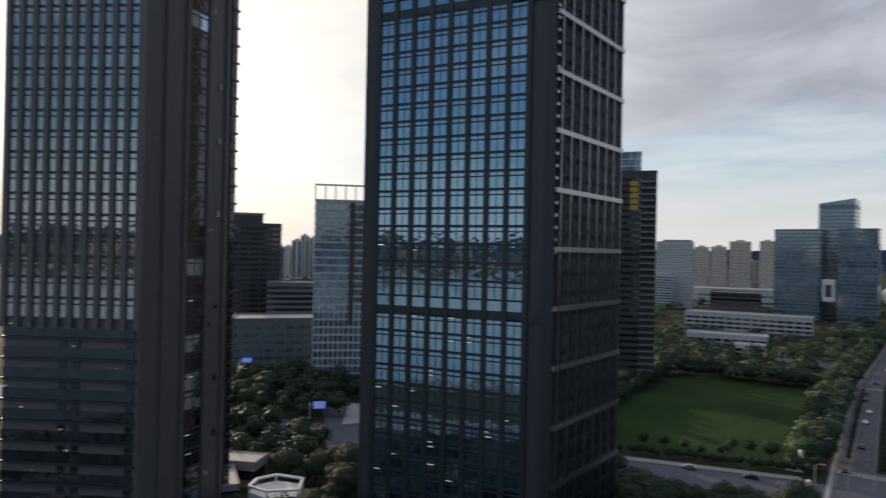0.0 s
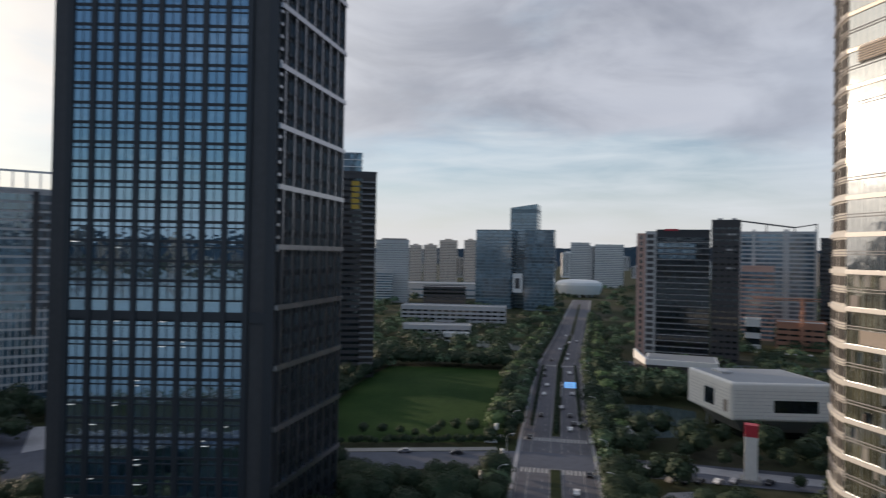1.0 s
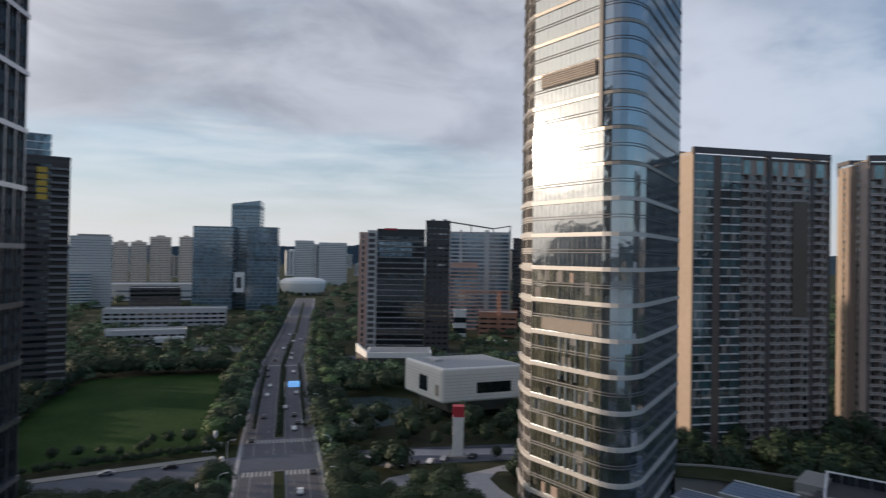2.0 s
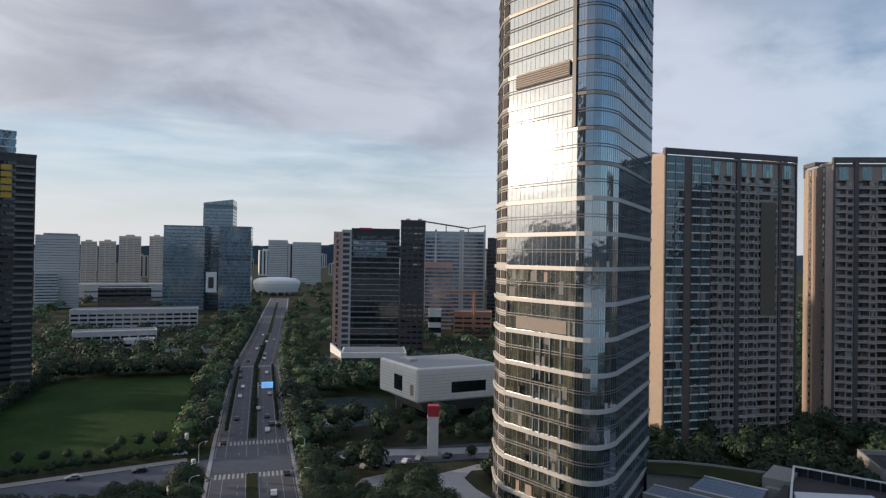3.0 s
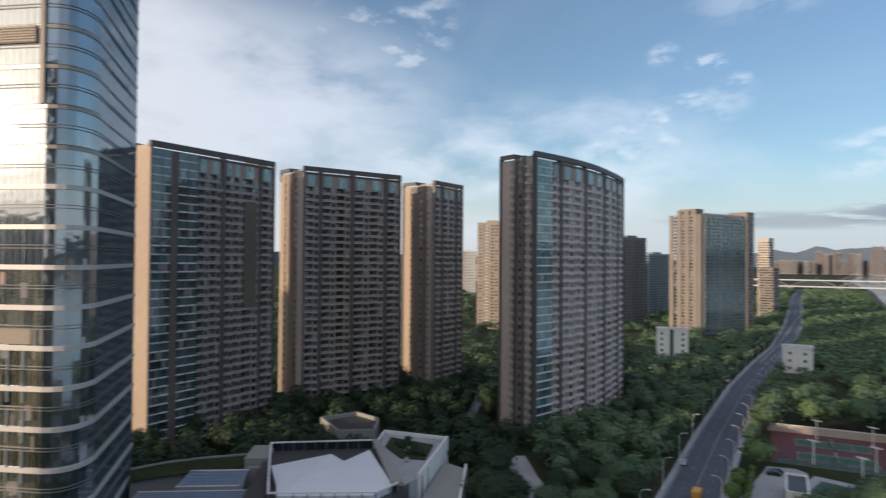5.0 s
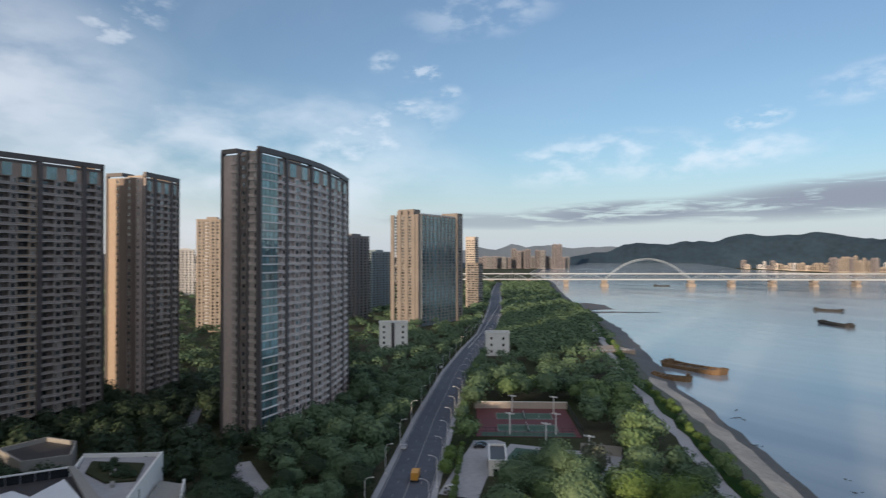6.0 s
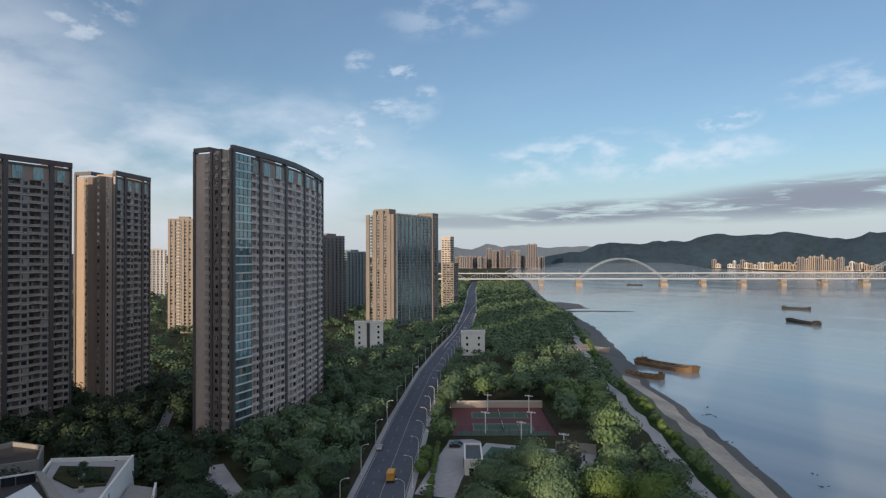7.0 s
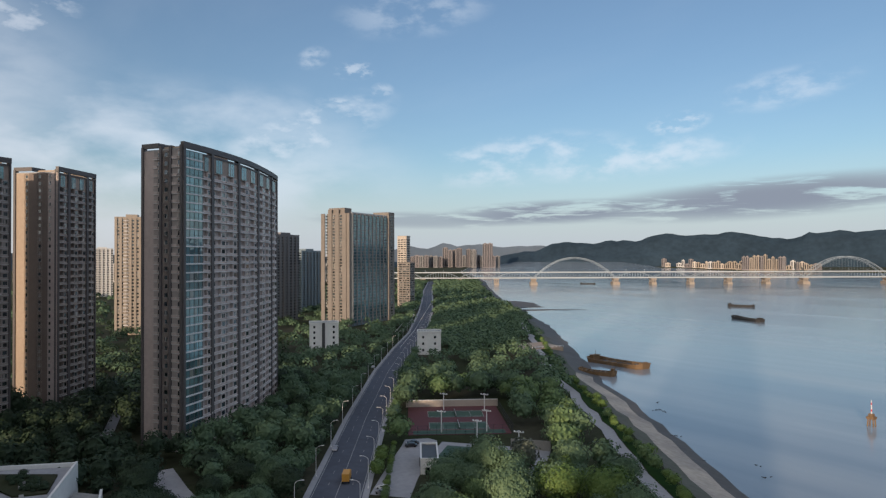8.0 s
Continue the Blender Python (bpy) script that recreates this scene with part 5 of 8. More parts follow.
for k in range(12):
    a = k * math.tau / 12
    bm = bmesh.new()
    tube(bm, (cx + math.cos(a) * 24, cy + math.sin(a) * 22, 0), (cx + math.cos(a) * 24, cy + math.sin(a) * 22, 12), 1.2, n=6)
    part("column", bm, "white", t)
for az0, az1, h, d in ((-35.55, -37.15, 100, 1500), (-37.6, -40.0, 96, 1480)):
    t, fm, w = block("apartment_building", "far white tower with striped balconies", at(az0, d), at(az1, d), 26, h, "grey_wall", "glass_far", 4.0, 0, strip_h=0.45, group="far striped towers")
    for k in range(int(h / 4)):
        piece("balcony_band", unit("white"), put(fm, -0.8, -1.2, 3 + k * 4.0, w + 1.6, 2, 1.1), t)
block("office_building", "white school block with window rows", at(-20.7, 620), at(-30.0, 612), 22, 18, "white_dim", "glass_dim", 3.8, 16, strip_h=0.45)
block("office_building", "low white pavilion block", at(-20.9, 520), at(-26.9, 520), 18, 10, "white_dim", "glass_dim", 3.8, 10, strip_h=0.45)
block("gatehouse", "small white flat-roofed pavilion", at(-24.5, 500), at(-26.7, 500), 10, 6, "white", "glass_dim", 4)
block("wall", "long pale garden wall", at(-27.5, 480), at(-31.5, 465), 1.0, 4, "white", "concrete", 9, side=False, crown=0.3)

# dark office pair with a white podium
t, fm, w = block("office_building", "dark glass office tower with salmon stone end", (311.7, 338.3), (335.7, 314.5), 26, 86.5, "frame_dark", "glass_dim", 3.9, 0, strip_h=0.62)
for k in range(21):
    piece("spandrel", unit("grey_wall"), put(fm, 0.2, -0.2, 1.0 + k * 3.9, w - 0.4, 0.3, 0.28), t)
for k in range(3):
    piece("lit_floor", unit("glass_far"), put(fm, 1, -0.25, 68 + k * 3.9, w * 0.7, 0.3, 2.6), t)
piece("sign_panel", unit("red"), put(fm, 5, -0.4, 86.8, 9, 0.4, 1.3), t)
sm, sw = along((302.3, 346.8), (306.6, 343.0))
piece("end_wall", unit("pink_wall"), put(sm, 0, 0, 0, sw, 14, 85), t)
for k in range(20):
    piece("end_window", unit("glass_home"), put(sm, sw * 0.35, -0.1, 3 + k * 4.1, sw * 0.3, 0.3, 2.6), t)
piece("stair_tower", unit("grey_wall"), put(along((306.6, 343.0), (311.7, 338.3))[0], 0, 0.2, 0, 7.0, 8, 86.5), t)
for k in range(21):
    piece("stair_window", unit("stone_dark"), put(along((306.6, 343.0), (311.7, 338.3))[0], 0.8, -0.1, 2 + k * 4, 4.6, 0.5, 2.4), t)
t, fm, w = block("office_building", "black stone service tower with slit windows", (335.7, 313.5), (347.2, 300.7), 24, 93, "stone_dark", "glass_dim", 3.9, 5, strip_h=0.35)
for k in (0.2, 0.7):
    piece("roof_plant", unit("grey_wall"), put(fm, w * k, 4, 93, 3, 6, 2.4), t)
for k, (x, z) in enumerate(((0.55, 84), (0.5, 62), (0.5, 74))):
    piece("lit_window", unit("sill"), put(fm, w * x, -0.3, z, w * 0.3, 0.3, 1.1), t)
t, fm, w = block("podium", "low dark glazed podium with white roof band", (261.0, 290.0), (288.0, 263.5), 24, 9.5, "stone_dark", "glass_dim", 9, side=False, crown=0.5)
piece("roof_band", unit("white"), put(fm, -0.6, -0.8, 6.9, w + 1.2, 25.6, 3.2), t)
piece("roof_deck", unit("roof_grey"), put(fm, 0.6, 0.6, 9.9, w - 1.2, 23, 0.35), t)
bm = bmesh.new()
em, ew = along((263.4, 303.6), (260.6, 290.4))
v = [bm.verts.new(p) for y in (0.0, 1.2) for p in ((0, y, 9.0), (ew, y, 6.6), (ew, y, 10.2), (0, y, 14.2))]
for f in ((0, 1, 2, 3), (7, 6, 5, 4), (0, 4, 5, 1), (1, 5, 6, 2), (2, 6, 7, 3), (3, 7, 4, 0)):
    bm.faces.new([v[i] for i in f])
part("sloped_end", bm, "white", t, m=em)
piece("side_wall", unit("stone_dark"), put(em, 0, 0.3, 0, ew, 14, 9.0), t)
t, fm, w = block("office_building", "large striped office block with open roof frame", at(-49.0, 650), at(-54.5, 650), 34, 93, "white_dim", "glass_far", 3.8, 0, strip_h=0.62)
for x in (0.0, 0.18, 0.58, 0.62, 0.97):
    piece("pier", unit("grey_wall"), put(fm, w * x, -0.5, 0, 2.0, 0.6, 96), t)
bm = bmesh.new()
tube(bm, fm @ Vector((0, 0, 104)), fm @ Vector((w * 0.72, 0, 97.5)), 0.7)
tube(bm, fm @ Vector((w * 0.72, 0, 97.5)), fm @ Vector((w, 0, 100.5)), 0.5)
for x, z in ((0.02, 103.7), (0.36, 100.6), (0.72, 97.5), (0.99, 100.4)):
    tube(bm, fm @ Vector((w * x, 0, 93)), fm @ Vector((w * x, 0, z)), 0.5)
part("roof_frame", bm, "frame_dark", t)
t, fm, w = block("office_building", "mid-rise block with rose-grey window bands", at(-49.2, 610), at(-51.6, 610), 26, 62, "pink_wall", "glass_far", 3.6, 0, strip_h=0.6)
block("office_building", "narrow dark office block", at(-54.7, 640), at(-55.8, 640), 24, 87, "stone_dark", "glass_dim", 3.8)
block("warehouse", "orange walled low building", (439.8, 346.6), (459.6, 320.0), 22, 20, "orange_wall", "glass_dim", 4.2, 5, strip_h=0.35)
block("shed", "small white gable shed", (420, 358), (427, 350), 9, 22, "white", "glass_dim", 9)
# tower crane beside the orange building
t = thing("tower_crane", 447, 330, 0, "orange tower crane over a building yard", "crane")
bm = bmesh.new()
for dx, dy in ((0, 0), (2, 0), (2, 2), (0, 2)):
    tube(bm, (446 + dx, 329 + dy, 0), (446 + dx, 329 + dy, 40), 0.35, n=5)
for k in range(13):
    tube(bm, (446, 329, k * 3), (448, 331, k * 3 + 3), 0.22, n=4)
    tube(bm, (448, 329, k * 3), (446, 331, k * 3 + 3), 0.22, n=4)
part("mast", bm, "orange_wall", t)
bm = bmesh.new()
d = Vector((-0.55, 0.83, 0))
o = Vector((447, 330, 38))
for dz in (0, 1.8):
    tube(bm, o - d * 12 + Vector((0, 0, dz)), o + d * 34 + Vector((0, 0, dz * 0.4)), 0.35, n=5)
for k in range(20):
    tube(bm, o + d * (k * 1.7), o + d * (k * 1.7 + 0.85) + Vector((0, 0, 1.6)), 0.18, n=4)
part("jib", bm, "orange_wall", t)


def museum():
    """A pale box lifted on a dark base, one corner thrust out."""
    l, c, r = (208.0, 206.0), (197.8, 174.2), (232.5, 157.0)
    b = (l[0] + r[0] - c[0], l[1] + r[1] - c[1])
    t = thing("museum", 215, 182, 0, "pale panelled museum box raised on a dark base", "museum")
    z0, z1 = 8.0, 21.0
    q = [l, c, r, b]
    cx, cy = (sum(p[i] for p in q) / 4 for i in (0, 1))

    def grown(k):
        return [(cx + (x - cx) * k, cy + (y - cy) * k) for x, y in q]

    bm = bmesh.new()  # the lifted box, all its edges rounded
    solid(bm, q, z0, z1 + 1.3)
    bmesh.ops.bevel(bm, geom=bm.edges[:], offset=0.9, segments=3, affect="EDGES", profile=0.5)
    part("body", bm, "museum", t)
    bm = bmesh.new()  # underside that slopes down to the base
    lo, hi = grown(0.62), grown(0.86)
    v0, v1 = [bm.verts.new((x, y, 2.6)) for x, y in lo], [bm.verts.new((x, y, z0 + 0.02)) for x, y in hi]
    for i in range(4):
        bm.faces.new((v0[i], v0[(i + 1) % 4], v1[(i + 1) % 4], v1[i]))
    bm.faces.new(v0)
    bm.faces.new(v1)
    bmesh.ops.recalc_face_normals(bm, faces=bm.faces)
    part("underside", bm, "concrete", t)
    bm = bmesh.new()
    solid(bm, grown(0.6), 0, 2.8)
    part("base", bm, "glass_dim", t)
    for a, bb in ((l, c), (c, r), (r, b), (b, l)):
        fm, w = along(a, bb)
        for k in range(9):
            piece("cladding_panel", unit("museum"), put(fm, 1.0, -0.12, z0 + 1.0 + k * 1.3, w - 2.0, 0.4, 1.14), t)
        for k in range(8):
            piece("joint", unit("sill"), put(fm, 1.0, -0.07, z0 + 2.14 + k * 1.3, w - 2.0, 0.1, 0.16), t)
    fm, w = along(c, r)
    piece("long_window", unit("glass_dim"), put(fm, w * 0.4, -0.14, 11.4, w * 0.42, 0.4, 4.6), t)
    piece("window_frame", unit("white_steel"), put(fm, w * 0.385, -0.1, 11.0, w * 0.45, 0.3, 5.4), t)
    fm, w = along(l, c)
    piece("square_window", unit("glass_dim"), put(fm, w * 0.42, -0.14, 11.0, w * 0.22, 0.4, 6.5), t)
    piece("small_window", unit("beige"), put(fm, w * 0.84, -0.14, 10.6, w * 0.08, 0.4, 4.5), t)
    bm = bmesh.new()
    solid(bm, grown(0.92), z1 + 1.0, z1 + 1.36)
    part("roof", bm, "roof_grey", t)
    bm = bmesh.new()
    fm, w = along(l, c)
    box(bm, w * 0.25, 6, z1 + 1.4, w * 0.5, 10, z1 + 2.3)
    part("roof_hatch", bm, "white_dim", t, m=fm)
    for k in range(5):
        bm = bmesh.new()
        tube(bm, (l[0] + 3 + k * 4, l[1] - 8 + k * 0.6, 0), (l[0] + 3 + k * 4, l[1] - 8 + k * 0.6, z0 + 0.3), 0.4, n=8)
        part("column", bm, "concrete", t)


museum()
# pillar with a red head
t = thing("pillar", 168, 140, 0, "tall white pillar with a red head", "monument")
bm = bmesh.new()
fm, _ = along((166.4, 141.4), (169.2, 138.2))
box(bm, 0, 0, 0.2, 3.6, 3.2, 14.0)
box(bm, -0.15, -0.15, 13.2, 3.75, 3.35, 14.0)
part("shaft", bm, "white", t, m=fm)
bm = bmesh.new()
box(bm, -0.1, -0.1, 14.0, 3.7, 3.3, 17.6)
part("head", bm, "red", t, "dark red head", m=fm)
bm = bmesh.new()
box(bm, -1.2, -1.2, 0, 4.8, 4.4, 1.0)
part("plinth", bm, "concrete", t, m=fm)

# beyond the curved tower
for a, b, dep, h, wl, gl, lab in ((at(-97.3, 640), at(-99.4, 636), 24, 104, "beige", "glass_home", "sunlit beige apartment tower behind trees"),
                                  ((659.0, -236.0), (679.5, -271.0), 30, 92, "grey_dim", "glass_dim", "dark grey apartment tower with dark balconies"),
                                  ((770.0, -309.6), (790.5, -345.0), 24, 76, "teal_wall", "glass_dim", "dark green-grey apartment tower"),
                                  (at(-111.2, 1250), at(-113.8, 1250), 24, 78, "beige", "glass_dim", "far sunlit beige apartment block"),
                                  (at(-95.5, 1300), at(-97.2, 1300), 24, 85, "grey_wall", "glass_dim", "far grey apartment block")):
    t, fm, w = block("apartment_building", lab, a, b, dep, h, wl, gl, 3.1, 0, strip_h=0.5)
    for i in range(6):
        piece("pier", unit(wl), put(fm, w * i / 6, -0.8, 0, w * 0.085, 1.0, h), t)
    for k in range(int(h / 3.1)):
        piece("balcony_slab", unit("sill" if wl[:2] == "be" else "grey_dim"), put(fm, w * 0.3, -1.1, 2 + k * 3.1, w * 0.18, 1.2, 0.9), t)
    piece("roof_house", unit(wl), put(fm, w * 0.35, 4, h, w * 0.4, 10, 3.5), t)


def ribbed_tower():
    """Beige end blocks with a long glazed front between them."""
    a, c, e = (604.0, -264.0), (574.5, -281.0), (616.0, -354.0)
    t = thing("apartment_tower", 610, -300, 0, "beige apartment tower with long blue-grey glazed front", "apartment tower")
    lm, lw = along(a, c)
    fm, fw = along(c, e)
    bm = bmesh.new()
    box(bm, 0, 0, 0, fw, 27, 112)
    part("wall", bm, "taupe", t, m=fm)
    piece("front_wall", unit("teal_wall"), put(fm, fw * 0.05, -0.3, 0, fw * 0.81, 0.4, 111), t)
    for i in range(4):
        piece("end_rib", unit("taupe"), put(lm, lw * (0.02 + 0.25 * i), -0.9, 0, lw * 0.13, 1.2, 112 + (4 if i in (1, 2) else 0)), t)
        for k in range(35):
            if i < 3:
                piece("end_window", unit("glass_home"), put(lm, lw * (0.17 + 0.25 * i), -0.25, 3 + k * 3.1, lw * 0.07, 0.4, 1.8), t)
    n = 9
    for i in range(n):
        x = fw * (0.06 + 0.78 * i / n)
        piece("front_rib", unit("grey_dim"), put(fm, x, -1.0, 0, 0.8, 1.2, 112), t)
        bm = bmesh.new()
        stack = [(x + 1.2, -0.3, 2.0, x + fw * 0.78 / n - 0.2, 0.3, 111.0, 1)]
        stack += [(x + 1.4, -0.4, 3 + k * 3.1, x + fw * 0.78 / n - 0.4, 0.2, 5.3 + k * 3.1, 0) for k in range(35)]
        fuse(bm, stack)
        part("glazed_stack", bm, ["glass_cyan", "grey_dim"], t, m=fm)
    piece("end_block", unit("taupe"), put(fm, fw * 0.86, -2.0, 0, fw * 0.14, 20, 117), t)
    for k in range(36):
        piece("end_window", unit("glass_home"), put(fm, fw * 0.9, -2.2, 3 + k * 3.1, fw * 0.05, 0.4, 1.8), t)
    piece("roof_house", unit("taupe"), put(lm, lw * 0.25, 2, 112, lw * 0.55, 12, 5.5), t)
    piece("roof_rail", unit("grey_wall"), put(fm, 4, 0, 112, fw * 0.8, 0.6, 1.2), t)


ribbed_tower()
for a, b, h, wl in ((at(-120.3, 905), at(-121.1, 900), 97, "beige_far"), (at(-120.4, 880), at(-121.4, 872), 60, "taupe")):
    block("apartment_building", "sunlit far beige riverside block" if h > 80 else "low grey-beige riverside block", a, b, 14, h, wl, "glass_home", 3.1, 4, strip_h=0.45)


def white_house(x, y, w, d, h, rows, cols, turn, label):
    """A small white walled house with dark square windows and a parapet."""
    t = thing("house", x, y, 0, label, "house")
    m = pose(x, y, 0, 0, 0, turn)
    bm = bmesh.new()
    box(bm, -w / 2, 0, 0, w / 2, d, h)
    part("wall", bm, "white", t, m=m)
    bm = bmesh.new()
    for x0, y0, x1, y1 in ((-w / 2 - 0.3, -0.3, w / 2 + 0.3, 0.2), (-w / 2 - 0.3, d - 0.2, w / 2 + 0.3, d + 0.3), (-w / 2 - 0.3, 0.2, -w / 2 + 0.2, d - 0.2), (w / 2 - 0.2, 0.2, w / 2 + 0.3, d - 0.2)):
        box(bm, x0, y0, h - 0.1, x1, y1, h + 0.9)
    part("parapet", bm, "white", t, m=m)
    bm = bmesh.new()
    box(bm, -w / 2 + 0.3, 0.3, h, w / 2 - 0.3, d - 0.3, h + 0.2)
    part("roof", bm, "roof_grey", t, m=m)
    for r in range(rows):
        for c in range(cols):
            xx = -w / 2 + w * (c + 0.5) / cols - 0.7
            piece("window", unit("glass_dim"), m @ Matrix.Translation((xx, -0.06, 2.4 + r * (h - 2) / rows)) @ Matrix.Diagonal((1.4, 0.2, 1.7, 1)), t)
    return t, m


t, m = white_house(428.5, -189.5, 20.5, 12, 21, 5, 3, -113.5 + 90 - 90, "white five-storey house with narrow dark windows")
# dark slab on the wall face takes the place of a shaded recess
piece("recess", unit("stone_dark"), m @ Matrix.Translation((-1.5, -0.3, 0)) @ Matrix.Diagonal((2.2, 0.4, 21.5, 1)), t)
t, m = white_house(377.0, -245.5, 16.5, 12, 15.5, 3, 2, -123, "small white two-storey pump house with railed roof")
for i in range(9):
    piece("rail_post", unit("white_steel"), m @ Matrix.Translation((-8 + i * 2, -0.1, 16.3)) @ Matrix.Diagonal((0.25, 0.25, 1.6, 1)), t)
piece("rail", unit("white_steel"), m @ Matrix.Translation((-8.2, -0.1, 17.6)) @ Matrix.Diagonal((16.4, 0.25, 0.3, 1)), t)


def far_rows():
    """Far apartment blocks along both banks and behind the city."""
    rnd = random.Random(77)
    spots = []
    for az in np.arange(-121.6, -129.2, -0.42):  # near bank, far upstream
        tall = 126 if -126.1 < az < -124.4 else 118 if -127.4 < az < -126.4 else 76
        spots.append((az, rnd.uniform(4200, 4400), tall * rnd.uniform(0.9, 1.06), rnd.uniform(28, 40), "rose_far" if -126.1 < az < -124.4 else rnd.choice(("rose_far", "grey_dim", "grey_wall"))))
    for az in (-128.1, -128.55):
        spots.append((az, 4200, 156, 32, "rose_far"))
    for az in np.arange(-142.4, -155.0, -0.3):  # far bank
        d = float(np.interp(-az, (142, 142.7, 144.8, 146.9, 148.8, 160), (4500, 4470, 4200, 3710, 3450, 3400))) + rnd.uniform(50, 200)
        if az > -144.8 and rnd.random() < 0.6:
            continue
        spots.append((az, d, rnd.uniform(16, 44) * max(1.0, d / 3800), rnd.uniform(14, 30) * d / 3800, rnd.choice(("beige_far", "white_dim", "beige", "beige", "rose_far"))))
    for az in np.arange(-149.4, -152.4, -0.26):
        spots.append((az, 3430, rnd.uniform(44, 74), rnd.uniform(13, 19), rnd.choice(("rose_far", "beige", "rose_far"))))
    for az in np.arange(40, -70, -1.4):
        spots.append((az + rnd.uniform(-0.3, 0.3), rnd.uniform(1700, 3600), rnd.uniform(40, 105), rnd.uniform(26, 60), rnd.choice(("beige_far", "white", "grey_wall", "grey_wall"))))
    for az in np.arange(17, 10, -0.7):
        spots.append((az, rnd.uniform(1300, 1600), rnd.uniform(70, 100), rnd.uniform(16, 26), "grey_wall"))
    for az in np.arange(-85, -119, -1.2):
        spots.append((az, rnd.uniform(1200, 2800), rnd.uniform(45, 95), rnd.uniform(26, 50), rnd.choice(("beige_far", "grey_wall", "beige"))))
    for az in np.arange(170, 95, -2.6):
        spots.append((az, rnd.uniform(2300, 2900), rnd.uniform(50, 150), rnd.uniform(40, 90), rnd.choice(("beige_far", "grey_wall"))))
    for az, d, h, w, wl in spots:
        x, y = polar(az, d)
        bm = bmesh.new()
        n = min(5, max(2, int(w / 9)))
        boxes = [(-w / 2, 0, -2, w / 2, 16, h, 0), (-w * 0.2, 3, h, w * 0.2, 12, h + 4, 0)]
        for i in range(n):
            x0 = -w / 2 + w * (i + 0.3) / n
            boxes.append((x0, -0.3, 4, x0 + w / n * 0.4, 0.3, h - 3, 1))
        fuse(bm, boxes)
        ob = lone("far_building", bm, [wl, "glass_dim"], "far pale apartment block on the skyline", "building", "skyline blocks")
        ob.matrix_basis = pose(x, y, 0, 0, 0, az + rnd.uniform(-12, 12))


far_rows()


# ---- low roofs beside the glass tower ----
def skylit_hall():
    """A flat-roofed podium with a faceted white roof, raised rim and roof garden."""
    z = 13.0
    t = thing("podium", 175, 12, 0, "white podium hall with faceted pale roof and roof garden", "podium")
    bm = bmesh.new()
    solid(bm, [(198.5, 37.0), (200.0, 6.0), (196.0, -4.0), (164.0, -4.0), (150.0, 2.0), (150.0, 36.0)], 0, 10.6)
    part("wall", bm, "stone_dark", t)
    for i in range(22):
        piece("wall_fin", unit("fin"), put(Matrix(), 149.6, 3.0 + i * 1.5, 0, 0.3, 0.3, 12.0), t)
    # faceted roof: two folded sheets
    bm = bmesh.new()
    pts = ((175.7, 32.6, 12.6), (183.5, 17.5, 13.2), (179.0, 13.0, 12.2), (185.6, 6.9, 13.6), (160.2, 0.4, 12.7), (154.2, 5.0, 12.0), (155.0, 27.5, 12.0), (162.0, 28.8, 12.3), (161.0, 24.0, 13.0))
    v = [bm.verts.new(p) for p in pts]
    for f in ((0, 8, 1), (0, 7, 8), (1, 8, 2), (2, 8, 3), (3, 8, 4), (4, 8, 5), (5, 8, 6), (6, 8, 7)):
        bm.faces.new([v[i] for i in f])
    lo = [bm.verts.new((p[0], p[1], 10.6)) for p in pts[:8]]
    for i in range(8):
        bm.faces.new((v[i], v[(i + 1) % 8], lo[(i + 1) % 8], lo[i]))
    bmesh.ops.recalc_face_normals(bm, faces=bm.faces)
    part("faceted_roof", bm, "roof_white", t, "pale folded sheet roof")
    rim = [(195.5, 36.3), (197.1, 6.3), (159.6, -1.2), (153.0, 4.0), (153.8, 29.2), (176.2, 33.2)]
    for i in range(6):
        fm, w = along(rim[i], rim[(i + 1) % 6])
        if i == 1:
            bm = bmesh.new()
            solid(bm, [(198.0, 6.6), (196.2, 4.6), (159.0, -2.6), (159.8, 0.6)], z - 0.6, z + 0.4)
            part("rim", bm, "concrete", t)
            continue
        piece("rim", unit("white_steel"), put(fm, -0.2, -0.25, z, w + 0.4, 0.5, 0.35), t)
        for k in range(max(2, int(w / 3.2))):
            piece("rim_post", unit("fin"), put(fm, k * 3.2, -0.1, 10.6, 0.25, 0.25, z - 10.6), t)
        if i in (0, 4):
            piece("clerestory", unit("glass_dim"), put(fm, 0, 0.5, 10.6, w, 0.2, z - 10.7), t)
    # roof garden behind a white wall
    bm = bmesh.new()
    solid(bm, [(213.0, 3.0), (203.8, -16.4), (169.0, -6.2), (164.5, -2.7), (196.6, 4.6)], 0, 10.8)
    part("garden_deck", bm, "paving", t)
    bm = bmesh.new()
    solid(bm, [(207.0, 1.0), (198.0, -12.0), (184.0, -9.0), (186.0, -2.0), (197.0, 2.5)], 10.8, 11.3)
    part("garden_bed", bm, "soil", t)
    rnd = random.Random(6)
    for _ in range(9):
        piece("planter", unit("concrete"), put(Matrix(), rnd.uniform(176, 198), rnd.uniform(-9, -3), 10.8, rnd.uniform(0.6, 3.5), rnd.uniform(0.6, 1.6), rnd.uniform(0.5, 1.1)), t)
    for a, c, h in (((168.7, -6.5), (204.1, -16.9), 12.2), ((204.1, -16.9), (213.4, 3.2), 11.9), ((213.4, 3.2), (197.4, 6.0), 11.4)):
        fm, w = along(a, c)
        piece("white_wall", unit("white"), put(fm, 0, -0.3, 0, w, 0.6, h), t)
    wm, _ = along((168.7, -6.5), (204.1, -16.9))
    for x, wd in ((2.2, 1.3), (9.0, 0.8)):
        piece("tall_window", unit("glass_dim"), put(wm, x, -0.36, 4.6, wd, 0.2, 6.2), t)
